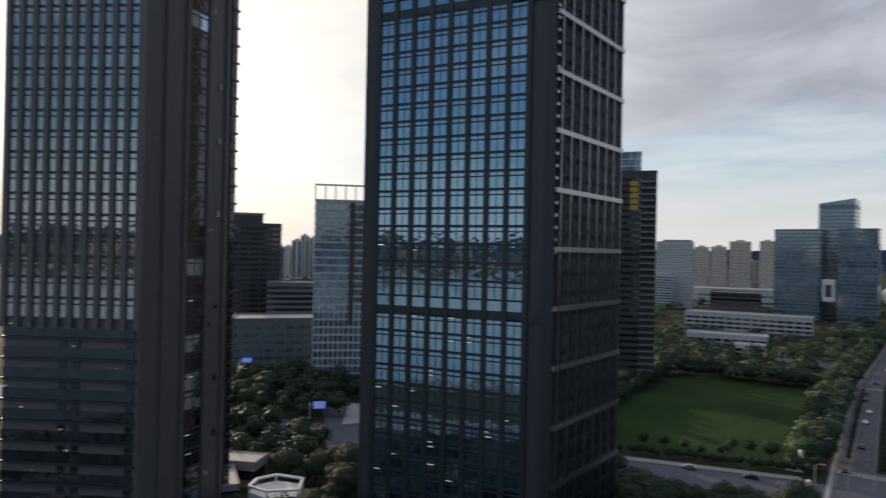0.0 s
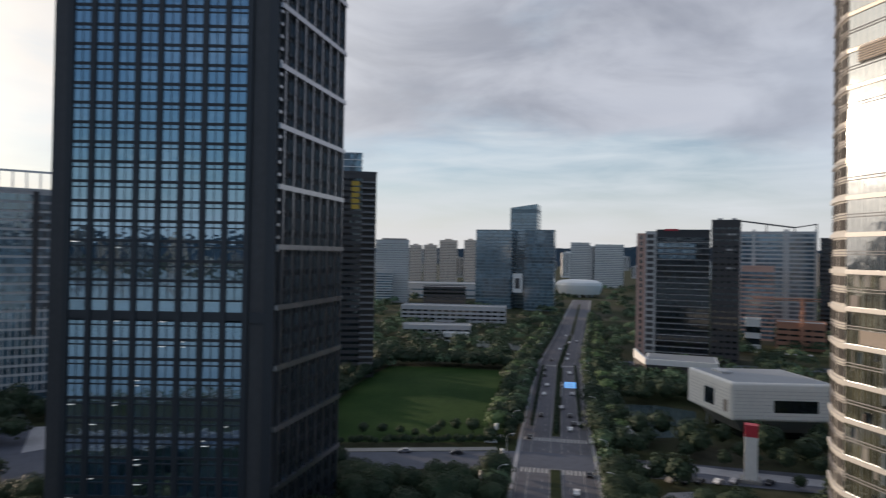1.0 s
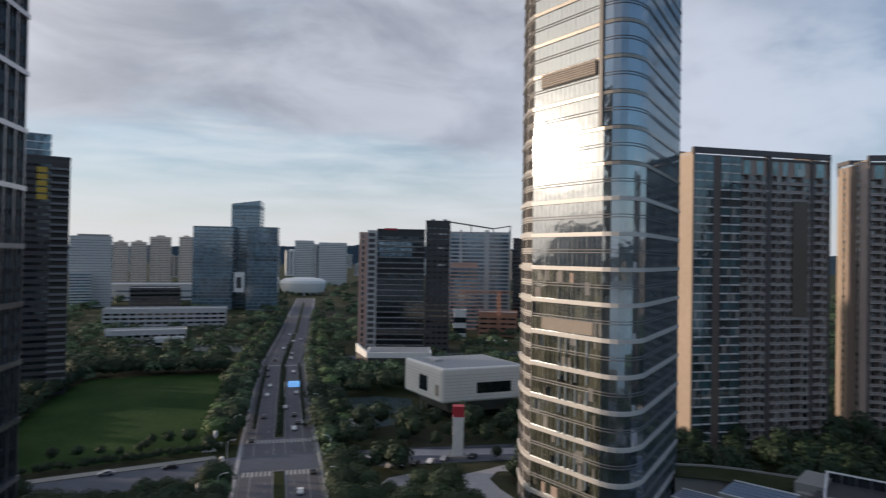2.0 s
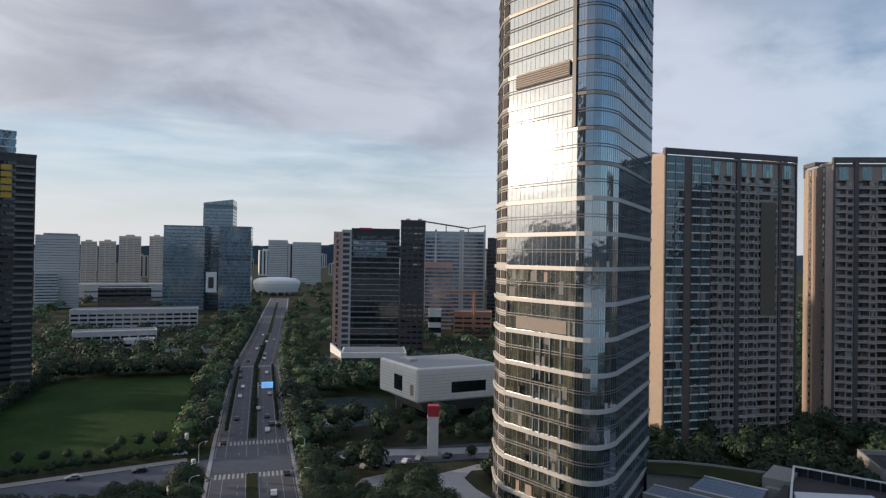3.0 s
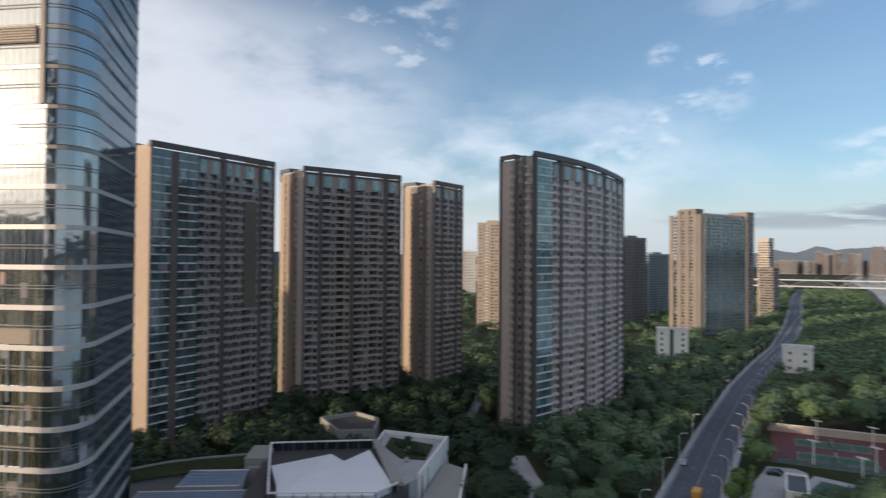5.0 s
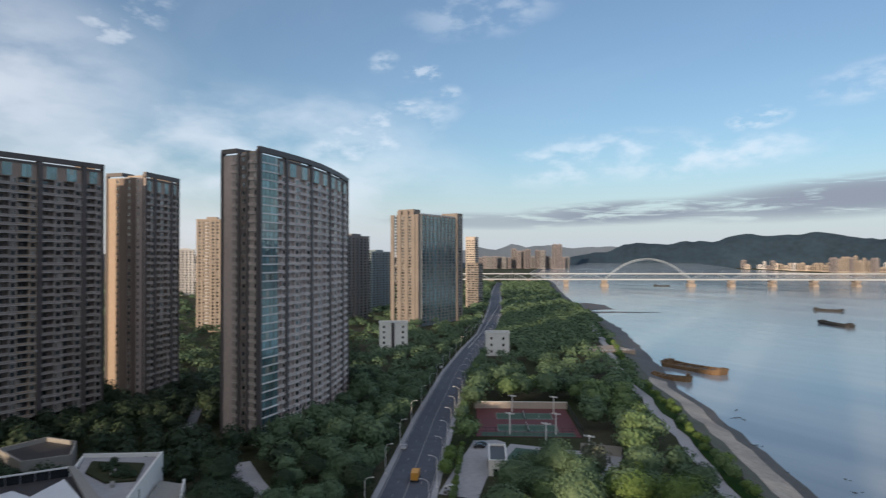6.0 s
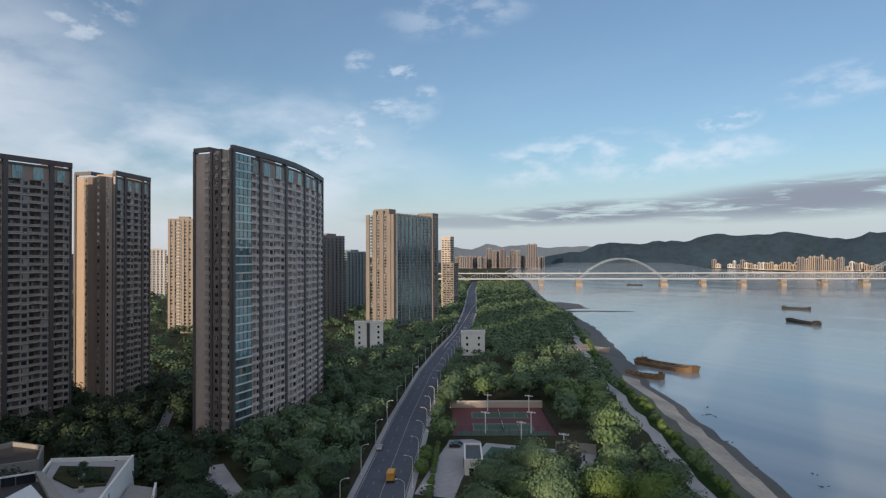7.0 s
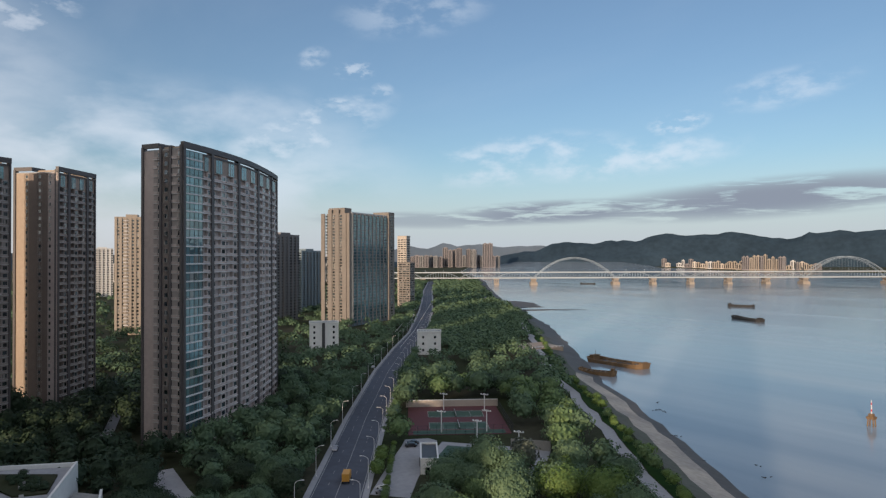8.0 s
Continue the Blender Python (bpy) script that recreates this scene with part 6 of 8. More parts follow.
    bm = bmesh.new()
    solid(bm, [(170.0, -8.0), (150.0, -4.0), (149.0, -14.0), (190.0, -21.0), (196.0, -15.6)], 0, 6.4)
    part("low_wing", bm, "concrete", t)
    fm, w = along((160.0, -16.2), (190.5, -21.4))
    piece("white_wall", unit("white"), put(fm, 0, -0.3, 0, w, 0.6, 7.6), t)


skylit_hall()


def roof_box():
    t = thing("service_block", 237, 15, 0, "low concrete service block with sunken roof", "building")
    q = [(224.8, 19.5), (225.3, 6.5), (241.5, 5.5), (252.0, 14.3), (243.7, 27.3)]
    cx, cy = 237.5, 14.5
    bm = bmesh.new()
    solid(bm, q, 0, 7.4)
    part("wall", bm, "concrete", t)
    for a, b in zip(q, q[1:] + q[:1]):
        fm, w = along(a, b)
        piece("parapet", unit("concrete"), put(fm, 0, 0, 7.4, w, 0.6, 1.6), t)
    bm = bmesh.new()
    solid(bm, [(cx + (x - cx) * 0.9, cy + (y - cy) * 0.9) for x, y in q], 7.4, 7.7)
    part("roof", bm, "stone_dark", t)


roof_box()


def curved_annex():
    """Stepped metal roofs behind a curved planted rim."""
    t = thing("annex", 180, 55, 0, "low annex with stepped blue-grey metal roofs and curved green rim", "building")
    rim = [(186.4, 73.0), (191.5, 66.0), (195.0, 58.0), (197.0, 50.5), (199.0, 43.0)]
    inner = [(178.0, 70.0), (182.0, 63.0), (184.5, 57.0), (186.0, 50.0), (187.0, 43.0)]
    bm = bmesh.new()
    solid(bm, rim + inner[::-1], 0, 8.2)
    part("wall", bm, "concrete", t)
    bm = bmesh.new()
    solid(bm, offset(rim, 1.0) + offset(inner, -1.0)[::-1], 8.2, 8.6)
    part("green_roof", bm, "soil", t, "strip of planted green roof")
    for a, b in zip(rim, rim[1:]):
        fm, w = along(a, b)
        piece("rim", unit("concrete"), put(fm, -0.2, 0, 8.2, w + 0.4, 0.6, 0.9), t)
    for i, (x0, x1, y0, y1, z) in enumerate(((171.0, 184.6, 39.0, 56.0, 9.0), (162.6, 171.4, 35.5, 65.0, 8.0), (148.0, 163.2, 34.0, 61.0, 6.8))):
        bm = bmesh.new()
        solid(bm, [(x0, y0), (x1, y0 + 1.5), (x1 - 2, y1), (x0, y1)], 0, z, 0, 1)
        part("roof_step", bm, ["concrete", "roof_blue"], t)
        for x in (x0, x1 - 1.2):
            piece("eave", unit("white_steel"), put(Matrix(), x, y0 + 1, z - 0.05, 0.3, y1 - y0 - 1, 0.3), t)
        for k in range(5):
            piece("seam", unit("roof_blue"), put(Matrix(), x0 + (x1 - x0) * (k + 0.5) / 5.5, y0 + 2, z, 0.12, y1 - y0 - 3, 0.16), t)
    bm = bmesh.new()
    box(bm, 186, 35.5, 0, 199, 42, 11.5)
    box(bm, 184, 36.5, 0, 186, 41, 9.5)
    part("stair_head", bm, "concrete", t)


curved_annex()
# white frames and roofs at the foot of the stone tower
t = thing("roof_pavilion", -42, 172, 0, "small white roof pavilion with open frame", "pavilion")
bm = bmesh.new()
q = [(-49.5, 168.0), (-44.0, 164.5), (-36.0, 166.0), (-36.5, 174.5), (-44.5, 177.0), (-49.0, 173.5)]
solid(bm, q, 0, 4.2)
part("wall", bm, "white", t)
for a, b in zip(q, q[1:] + q[:1]):
    fm, w = along(a, b)
    piece("frame_beam", unit("white_steel"), put(fm, 0, -0.2, 5.6, w, 0.7, 0.5), t)
    piece("frame_post", unit("white_steel"), put(fm, 0, 0, 4.2, 0.4, 0.4, 1.5), t)
block("annex", "low grey annex with pale roof edge", (-66, 162), (-52, 168), 16, 6, "concrete", "glass_dim", 5, crown=0.5)
block("annex", "low annex with white roof rails", (-64, 184), (-52, 182), 8, 7, "concrete", "glass_dim", 5, crown=0.5)


# ---- bridge ----
def bridge():
    o, d = Vector((1259.5, -1147.0)), Vector((-0.5885, -0.8085))
    side = Vector((-d.y, d.x))
    t = thing("bridge", 1259, -1147, -5, "pale double-deck arch bridge across the river", "bridge")
    fm = Matrix(((d.x, -d.y, 0, o.x), (d.y, d.x, 0, o.y), (0, 0, 1, 0), (0, 0, 0, 1)))
    lo, hi = 13.0, 27.5
    x0, x1 = -620.0, 1500.0
    for z, th, m in ((lo, 1.3, "bridge_paint"), (hi, 1.1, "bridge_paint")):
        bm = bmesh.new()
        box(bm, x0, -13, z - th, x1, 13, z)
        box(bm, x0, -13.4, z, x1, -12.8, z + 0.9)
        box(bm, x0, 12.8, z, x1, 13.4, z + 0.9)
        part("deck", bm, m, t, m=fm)
    piers = [-96.8 * k for k in range(6, 0, -1)] + [0.0, 213.0, 309.8, 406.6, 503.4, 600.2, 697.0, 910.0, 1006.8, 1103.6]
    for x in piers:
        bm = bmesh.new()
        big = x in (0.0, 213.0, 697.0, 910.0)
        box(bm, x - (9 if big else 6), -15, -8, x + (9 if big else 6), 15, 1.0 + (1 if big else 0))
        for dx in (-4.5, 0, 4.5):
            for y in (-9, 9):
                box(bm, x + dx - 1.2, y - 1.5, 1.0, x + dx + 1.2, y + 1.5, lo - 2.2)
        box(bm, x - 7, -12, lo - 5.5, x + 7, 12, lo - 2.2)
        part("pier", bm, "beige", t, m=fm)
    spans = list(zip(piers, piers[1:]))
    for a, b in spans:
        w = b - a
        main = w > 150
        rise = 52.0 if main else 14.5
        base = 14.0 if main else lo
        n = 28 if main else 14
        for y in (-11.5, 11.5):
            bm = bmesh.new()
            pts = [(a + w * i / n, base + rise * 4 * (i / n) * (1 - i / n)) for i in range(n + 1)]
            for p, q in zip(pts, pts[1:]):
                tube(bm, (p[0], y, p[1]), (q[0], y, q[1]), 0.62 if main else 0.42, n=6)
                if main:
                    tube(bm, (p[0], y, p[1] - 3.4), (q[0], y, q[1] - 3.4), 0.32, n=5)
                    tube(bm, (p[0], y, p[1] - 3.4), (q[0], y, q[1]), 0.2, n=4)
            part("arch", bm, "arch_paint", t, m=fm)
            bm = bmesh.new()
            for x, z in pts[1:-1]:
                if z > hi + 1:
                    tube(bm, (x, y, hi), (x, y, z), 0.09, n=4)
                tube(bm, (x, y, lo), (x, y, min(z, hi)), 0.28, n=4)
            part("hangers", bm, "arch_paint", t, m=fm)
        if main:
            bm = bmesh.new()
            for i in range(6, n - 5, 2):
                x, z = a + w * i / n, base + rise * 4 * (i / n) * (1 - i / n)
                tube(bm, (x, -11.5, z), (x, 11.5, z), 0.3, n=5)
            part("cross_braces", bm, "arch_paint", t, m=fm)
    for k in range(0, 45):
        x = x0 + k * 48
        piece("railing_lamp", unit("bridge_paint"), put(fm, x, 12.9, hi, 0.4, 0.4, 7), t)


bridge()


# ---- boats ----
def barge(x, y, turn, length, beam, m, label, hold=True, tilt=0.0):
    t = thing("barge", x, y, -5, label, "barge", "moored barges")
    p = pose(x, y, -5, 0, tilt, turn)
    bm = bmesh.new()
    n = 14
    lo, hi = [], []
    for i in range(n + 1):
        u = i / n
        w = beam / 2 * min(1.0, (1 - abs(2 * u - 1)) * 5 + 0.55)
        sheer = 2.3 + 1.1 * abs(2 * u - 1) ** 3
        lo.append((length * (u - 0.5) * 0.96, w * 0.85, -1.0))
        hi.append((length * (u - 0.5), w, sheer))
    sides = {}
    for s in (1, -1):
        sides[s] = ([bm.verts.new((q[0], q[1] * s, q[2])) for q in lo], [bm.verts.new((q[0], q[1] * s, q[2])) for q in hi], [bm.verts.new((q[0], q[1] * s * 0.8, q[2])) for q in hi], [bm.verts.new((q[0] * 0.97, q[1] * s * 0.78, 0.6)) for q in hi])
    for s in (1, -1):
        l, h, r, f = sides[s]
        for i in range(n):
            for p0, p1 in ((l, h), (h, r), (r, f)):
                bm.faces.new((p0[i], p0[i + 1], p1[i + 1], p1[i]))
    for k in (0, 3):
        for i in range(n):
            bm.faces.new((sides[1][k][i], sides[1][k][i + 1], sides[-1][k][i + 1], sides[-1][k][i]))
    for i in (0, n):
        for k in range(3):
            bm.faces.new((sides[1][k][i], sides[1][k + 1][i], sides[-1][k + 1][i], sides[-1][k][i]))
    bmesh.ops.recalc_face_normals(bm, faces=bm.faces)
    part("hull", bm, m, t, m=p)
    bm = bmesh.new()
    box(bm, length * 0.38, -beam * 0.22, 0.6, length * 0.45, beam * 0.22, 4.3)
    box(bm, length * 0.37, -beam * 0.25, 4.3, length * 0.46, beam * 0.25, 4.6)
    house = part("deckhouse", bm, m, t, m=p)
    bm = bmesh.new()
    box(bm, -length * 0.47, -beam * 0.2, 0.6, -length * 0.42, beam * 0.2, 3.9)
    part("winch_house", bm, m, t, m=p)
    bm = bmesh.new()
    rows = []
    for i in range(13):
        u = -0.38 + i * 0.058
        rows.append([bm.verts.new((length * u, beam * 0.38 * k, 0.7 + (1.5 * (1 - abs(k)) * (0.8 + 0.4 * math.sin(i * 1.9)) if 0 < i < 12 else 0))) for k in (-1, -0.5, 0, 0.5, 1)])
    for p0, p1 in zip(rows, rows[1:]):
        for k in range(4):
            bm.faces.new((p0[k], p1[k], p1[k + 1], p0[k + 1]))
    part("cargo", bm, "mud", t, m=p)
    for i in range(5):
        u = -0.3 + i * 0.13
        bm = bmesh.new()
        box(bm, length * u, -beam * 0.4, 1.8, length * u + 0.6, beam * 0.4, 2.5)
        part("cross_beam", bm, m, t, m=p)
    bm = bmesh.new()
    tube(bm, (length * 0.4, 0, 4.6), (length * 0.4, 0, 8), 0.12, n=5)
    part("mast", bm, m, house, m=p)


barge(293.5, -343, 182 + 180, 47, 15, "rust", "long rusty moored river barge", tilt=0.5)
barge(276, -304, 200, 24, 7, "rust", "short rusty moored work boat")
barge(523, -876, 20, 36, 11, "barge_dark", "dark loaded river barge under way")
barge(409, -698, 156, 51, 12, "barge_dark", "dark empty river barge under way")
barge(1195, -1282, 30, 40, 9, "barge_dark", "small dark far river boat")


def buoy():
    x, y = 124.5, -306.3
    t = thing("channel_marker", x, y, -5, "rusty channel marker platform with a striped post", "buoy")
    for dx, dy in ((-1.2, -1.2), (1.2, -1.2), (1.2, 1.2), (-1.2, 1.2)):
        bm = bmesh.new()
        tube(bm, (x + dx, y + dy, -7), (x + dx * 0.8, y + dy * 0.8, -1.8), 0.3, n=8)
        part("leg", bm, "rust", t)
    bm = bmesh.new()
    box(bm, x - 1.5, y - 1.5, -1.8, x + 1.5, y + 1.5, -0.8)
    box(bm, x - 0.9, y - 0.9, -0.8, x + 0.9, y + 0.9, 0.4)
    part("platform", bm, "rust", t)
    for i in range(6):
        bm = bmesh.new()
        tube(bm, (x, y, 0.4 + i * 0.95), (x, y, 1.35 + i * 0.95), 0.32 - i * 0.025, n=8)
        part("post_ring", bm, "red" if i % 3 == 1 else "white_dim", t)


buoy()
for k, (x, y, n, r) in enumerate(((193.7, -257.5, 9, 3.0), (206, -270, 4, 1.5), (163.0, -226.0, 4, 1.4), (124, -217, 3, 1.2), (116, -208, 3, 1.0), (139, -206, 3, 1.2))):
    t = thing("driftwood", x, y, -5.2, "tangled dark driftwood in shallow water", "driftwood", "driftwood in the river")
    rnd = random.Random(k)
    for _ in range(n):
        bm = bmesh.new()
        a = Vector((x + rnd.uniform(-r, r), y + rnd.uniform(-r, r), -5.3))
        b = a + Vector((rnd.uniform(-1.8, 1.8), rnd.uniform(-1.8, 1.8), rnd.uniform(0.35, 0.8)))
        mid = (a + b) / 2 + Vector((rnd.uniform(-0.3, 0.3), rnd.uniform(-0.3, 0.3), 0.1))
        tube(bm, a, mid, 0.24, 0.17, n=6)
        tube(bm, mid, b, 0.17, 0.06, n=6)
        part("branch", bm, "barge_dark", t)
# landing stage on the bank
t = thing("landing_stage", 352, -326, 0, "brown concrete landing stage on the bank", "jetty")
fm, w = along((356, -314), (349, -346))
bm = bmesh.new()
box(bm, 0, -2, -6, w, 28, 0.7)
part("deck", bm, "brick_warm", t, m=fm)
for i in range(12):
    piece("rail_post", unit("white_steel"), put(fm, i * w / 11, -1.9, 0.7, 0.15, 0.15, 1.1), t)
piece("rail", unit("white_steel"), put(fm, 0, -1.95, 1.75, w, 0.2, 0.15), t)


# ---- court, fences, poles ----
def court():
    a, b, c, d = (253.7, -158.2), (231.9, -193.7), (190.5, -161.9), (211.2, -127.8)
    t = thing("tennis_court", 222, -160, 0, "red and green tennis courts with pale back wall", "sports court")
    fm, w = along(d, c)  # near edge, left to right; inwards is away
    dep = 49.0
    bm = bmesh.new()
    box(bm, 0, 0, 0, w, dep - 3, 0.12)
    part("surface", bm, "court_red", t, m=fm)
    for k in range(2):
        y0 = 4.5 + k * 19.5
        piece("playing_field", unit("court_green"), put(fm, 8.5, y0 + 2.6, 0.12, 23.8, 11, 0.02), t)
        for x, y, sx, sy in ((8.5, 2.6, 23.8, 0.14), (8.5, 13.5, 23.8, 0.14), (8.5, 2.6, 0.14, 11), (32.2, 2.6, 0.14, 11), (14, 4, 0.12, 8.2), (26.7, 4, 0.12, 8.2), (8.5, 4, 23.8, 0.12), (8.5, 12.2, 23.8, 0.12)):
            piece("court_line", unit("marking"), put(fm, x, y0 + y, 0.142, sx, sy, 0.01), t)
        piece("net", unit("frame_dark"), put(fm, 20.3, y0 + 1.8, 0.14, 0.08, 12.6, 0.95), t)
        piece("net_tape", unit("white_steel"), put(fm, 20.28, y0 + 1.8, 1.05, 0.12, 12.6, 0.1), t)
    piece("green_strip", unit("court_green"), put(fm, 2, 0.6, 0.12, w - 4, 5.4, 0.02), t)
    piece("back_wall", unit("beige_far"), put(fm, -1, dep - 3, 0, w + 2, 0.5, 3.0), t)
    piece("wall_cap", unit("white"), put(fm, -1, dep - 3.1, 3.0, w + 2, 0.7, 0.2), t)
    for i in range(12):
        piece("fence_post", unit("frame_dark"), put(fm, -0.5, i * (dep - 3) / 11, 0, 0.12, 0.12, 4.0), t)
        piece("fence_post", unit("frame_dark"), put(fm, w + 0.4, i * (dep - 3) / 11, 0, 0.12, 0.12, 4.0), t)
        piece("fence_post", unit("frame_dark"), put(fm, i * w / 11, -0.5, 0, 0.12, 0.12, 3.6), t)
    for z in (1.2, 2.4, 3.6):
        piece("fence_rail", unit("frame_dark"), put(fm, -0.5, 0, z, 0.06, dep - 3, 0.06), t)
        piece("fence_rail", unit("frame_dark"), put(fm, w + 0.4, 0, z, 0.06, dep - 3, 0.06), t)
        piece("fence_rail", unit("frame_dark"), put(fm, 0, -0.5, z, w, 0.06, 0.06), t)
    # second court, nearer, half hidden by trees
    t = thing("sports_court", 172, -142, 0, "worn blue-green sports court with a fence wall", "sports court")
    gm, gw = along((190.0, -126.0), (160.0, -152.0))
    bm = bmesh.new()
    box(bm, 0, -19, 0, gw, 10, 0.12)
    part("surface", bm, "paving", t, m=gm)
    piece("playing_field", unit("court_green"), put(gm, 3, -16, 0.12, gw - 8, 22, 0.02), t)
    piece("fence_wall", unit("concrete"), put(gm, gw - 14, 8, 0.12, 14, 0.3, 3.4), t)
    for i in range(9):
        piece("fence_post", unit("frame_dark"), put(gm, gw * i / 8, -19, 0.1, 0.12, 0.12, 3.2), t)
    for z in (0.9, 1.8, 2.9):
        piece("fence_rail", unit("frame_dark"), put(gm, 0, -19, z, gw, 0.06, 0.06), t)


court()


def flood_pole(x, y, h):
    t = thing("floodlight_pole", x, y, 0, "white floodlight pole with a cluster of lamps", "floodlight", "court floodlights")
    bm = bmesh.new()
    tube(bm, (x, y, 0), (x, y, h), 0.24, 0.18, n=8)
    part("pole", bm, "white_steel", t)
    bm = bmesh.new()
    tube(bm, (x - 1.3, y - 0.8, h - 0.6), (x + 1.3, y + 0.8, h - 0.6), 0.1, n=6)
    bar = part("crossbar", bm, "white_steel", t)
    for s in (-1, -0.35, 0.35, 1):
        bm = bmesh.new()
        box(bm, x + s * 1.3 - 0.2, y + s * 0.8 - 0.2, h - 0.6, x + s * 1.3 + 0.2, y + s * 0.8 + 0.2, h - 0.15)
        part("lamp_head", bm, "white_steel", bar)


for x, y in ((207.2, -140.5), (198.1, -155.6), (237.1, -162.0), (226.0, -176.3), (188.0, -143.2), (167.9, -145.8)):
    flood_pole(x, y, 8.6 if x < 210 else 7.6)

# gatehouse beside the parking lot
t = thing("gatehouse", 177, -115, 0, "white flat-roofed gatehouse with a sunken dark roof", "gatehouse")
fm, w = along((171.0, -108.0), (168.0, -112.8))
bm = bmesh.new()
box(bm, 0, 0, 0, w, 17.5, 4.4)
part("wall", bm, "white", t, m=fm)
bm = bmesh.new()
box(bm, 0.4, 0.4, 4.4, w - 0.4, 17.1, 4.5)
part("roof", bm, "stone_dark", t, m=fm)
for x, y, sx, sy in ((-0.1, -0.1, w + 0.2, 0.5), (-0.1, 17.1, w + 0.2, 0.5), (-0.1, 0.4, 0.5, 16.7), (w - 0.4, 0.4, 0.5, 16.7)):
    piece("parapet", unit("white"), put(fm, x, y, 4.4, sx, sy, 0.7), t)
piece("door", unit("glass_dim"), put(fm, 1.5, -0.06, 0, 1.4, 0.1, 2.2), t)


# white notice panel beside the path under the towers
x, y = polar(-96.15, 266)
t = thing("notice_board", x, y, 0, "tall white notice panel on a low base beside the path", "sign")
m = pose(x, y, 0, 0, 0, -92)
bm = bmesh.new()
box(bm, -0.9, -0.12, 0.4, 0.9, 0.12, 4.2)
part("panel", bm, "white", t, m=m)
bm = bmesh.new()
box(bm, -1.1, -0.4, 0, 1.1, 0.4, 0.4)
part("base", bm, "concrete", t, m=m)


# ---- street lamps ----
def street_lamp_proto():
    t = thing("street_lamp", 0, 0, 0, "pale curved-arm street lamp on a slim pole", "street lamp", "street lamps")
    bm = bmesh.new()
    tube(bm, (0, 0, 0), (0, 0, 10.2), 0.11, 0.07, n=8)
    tube(bm, (0, 0, 0), (0, 0, 0.6), 0.3, 0.26, n=8)
    part("pole", bm, "white_steel", t)
    bm = bmesh.new()
    pts = [(0, 0, 10.2), (0.5, 0, 10.9), (1.3, 0, 11.3), (2.3, 0, 11.45)]
    for a, b in zip(pts, pts[1:]):
        tube(bm, a, b, 0.07, n=6)
    arm = part("arm", bm, "white_steel", t)
    bm = bmesh.new()
    box(bm, 2.2, -0.17, 11.38, 3.0, 0.17, 11.54)
    part("head", bm, "white_steel", arm)
    return t


lamp_proto = street_lamp_proto()


def lamps_along(line, off, spacing, start, stop, every=1):
    pts = offset(line, off)
    s, nxt = 0.0, start
    for a, b in zip(pts, pts[1:]):
        d = math.dist(a, b)
        while nxt <= s + d and nxt < stop:
            p = lerp(a, b, (nxt - s) / d)
            w = math.degrees(math.atan2(b[1] - a[1], b[0] - a[0]))
            copy_thing(lamp_proto, pose(p[0], p[1], 0.1, 0, 0, w + (-90 if off > 0 else 90)) @ Matrix.Scale(0.84, 4))
            nxt += spacing
        s += d


lamps_along(finer(RIVER_ROAD[4:], 15), -8.6, 20.5, 4, 560)
lamps_along(finer(RIVER_ROAD[4:], 15), 8.6, 31, 14, 540)
lamps_along(finer(BOULEVARD, 15), 16.0, 32, 110, 500)
lamps_along(finer(BOULEVARD, 15), -16.0, 32, 110, 500)
lamp_proto.matrix_basis = pose(120, -53.5, 0.1, 0, 0, 57)


# ---- vehicles ----
def car_proto(kind):
    """A car standing at the origin, nose to +x."""
    t = thing("car", 0, 0, 0, {"car_white": "white parked saloon car", "car_dark": "dark saloon car on the road", "car_silver": "silver saloon car on the road"}[kind], "car", "cars")
    bm = bmesh.new()
    prof = [(-2.2, 0.35), (-2.25, 0.85), (-1.7, 0.98), (-1.1, 1.42), (0.35, 1.45), (1.1, 1.0), (2.1, 0.85), (2.25, 0.5), (2.2, 0.35)]
    l, r = [bm.verts.new((x, 0.88, z)) for x, z in prof], [bm.verts.new((x, -0.88, z)) for x, z in prof]
    bm.faces.new(l[::-1])
    bm.faces.new(r)
    for i in range(len(prof)):
        j = (i + 1) % len(prof)
        bm.faces.new((l[i], l[j], r[j], r[i]))
    bmesh.ops.recalc_face_normals(bm, faces=bm.faces)
    body = part("body", bm, kind, t)
    bm = bmesh.new()
    box(bm, -1.25, -0.9, 1.02, 0.6, 0.9, 1.34)
    part("window_band", bm, "glass_dim", body)
    for x in (-1.35, 1.4):
        for y in (-0.85, 0.85):
            bm = bmesh.new()
            tube(bm, (x, y - 0.12, 0.33), (x, y + 0.12, 0.33), 0.33, n=10)
            part("wheel", bm, "tyre", t)
    for y in (-0.6, 0.6):
        bm = bmesh.new()
        box(bm, 2.16, y - 0.18, 0.62, 2.27, y + 0.18, 0.78)
        part("headlight", bm, "white_steel", body)
    return t


CARS = {k: car_proto(k) for k in ("car_white", "car_dark", "car_silver")}
used = set()


def park(kind, x, y, turn, z=0.1):
    m = pose(x, y, z, 0, 0, turn)
    if kind not in used:
        used.add(kind)
        CARS[kind].matrix_basis = m
    else:
        copy_thing(CARS[kind], m)


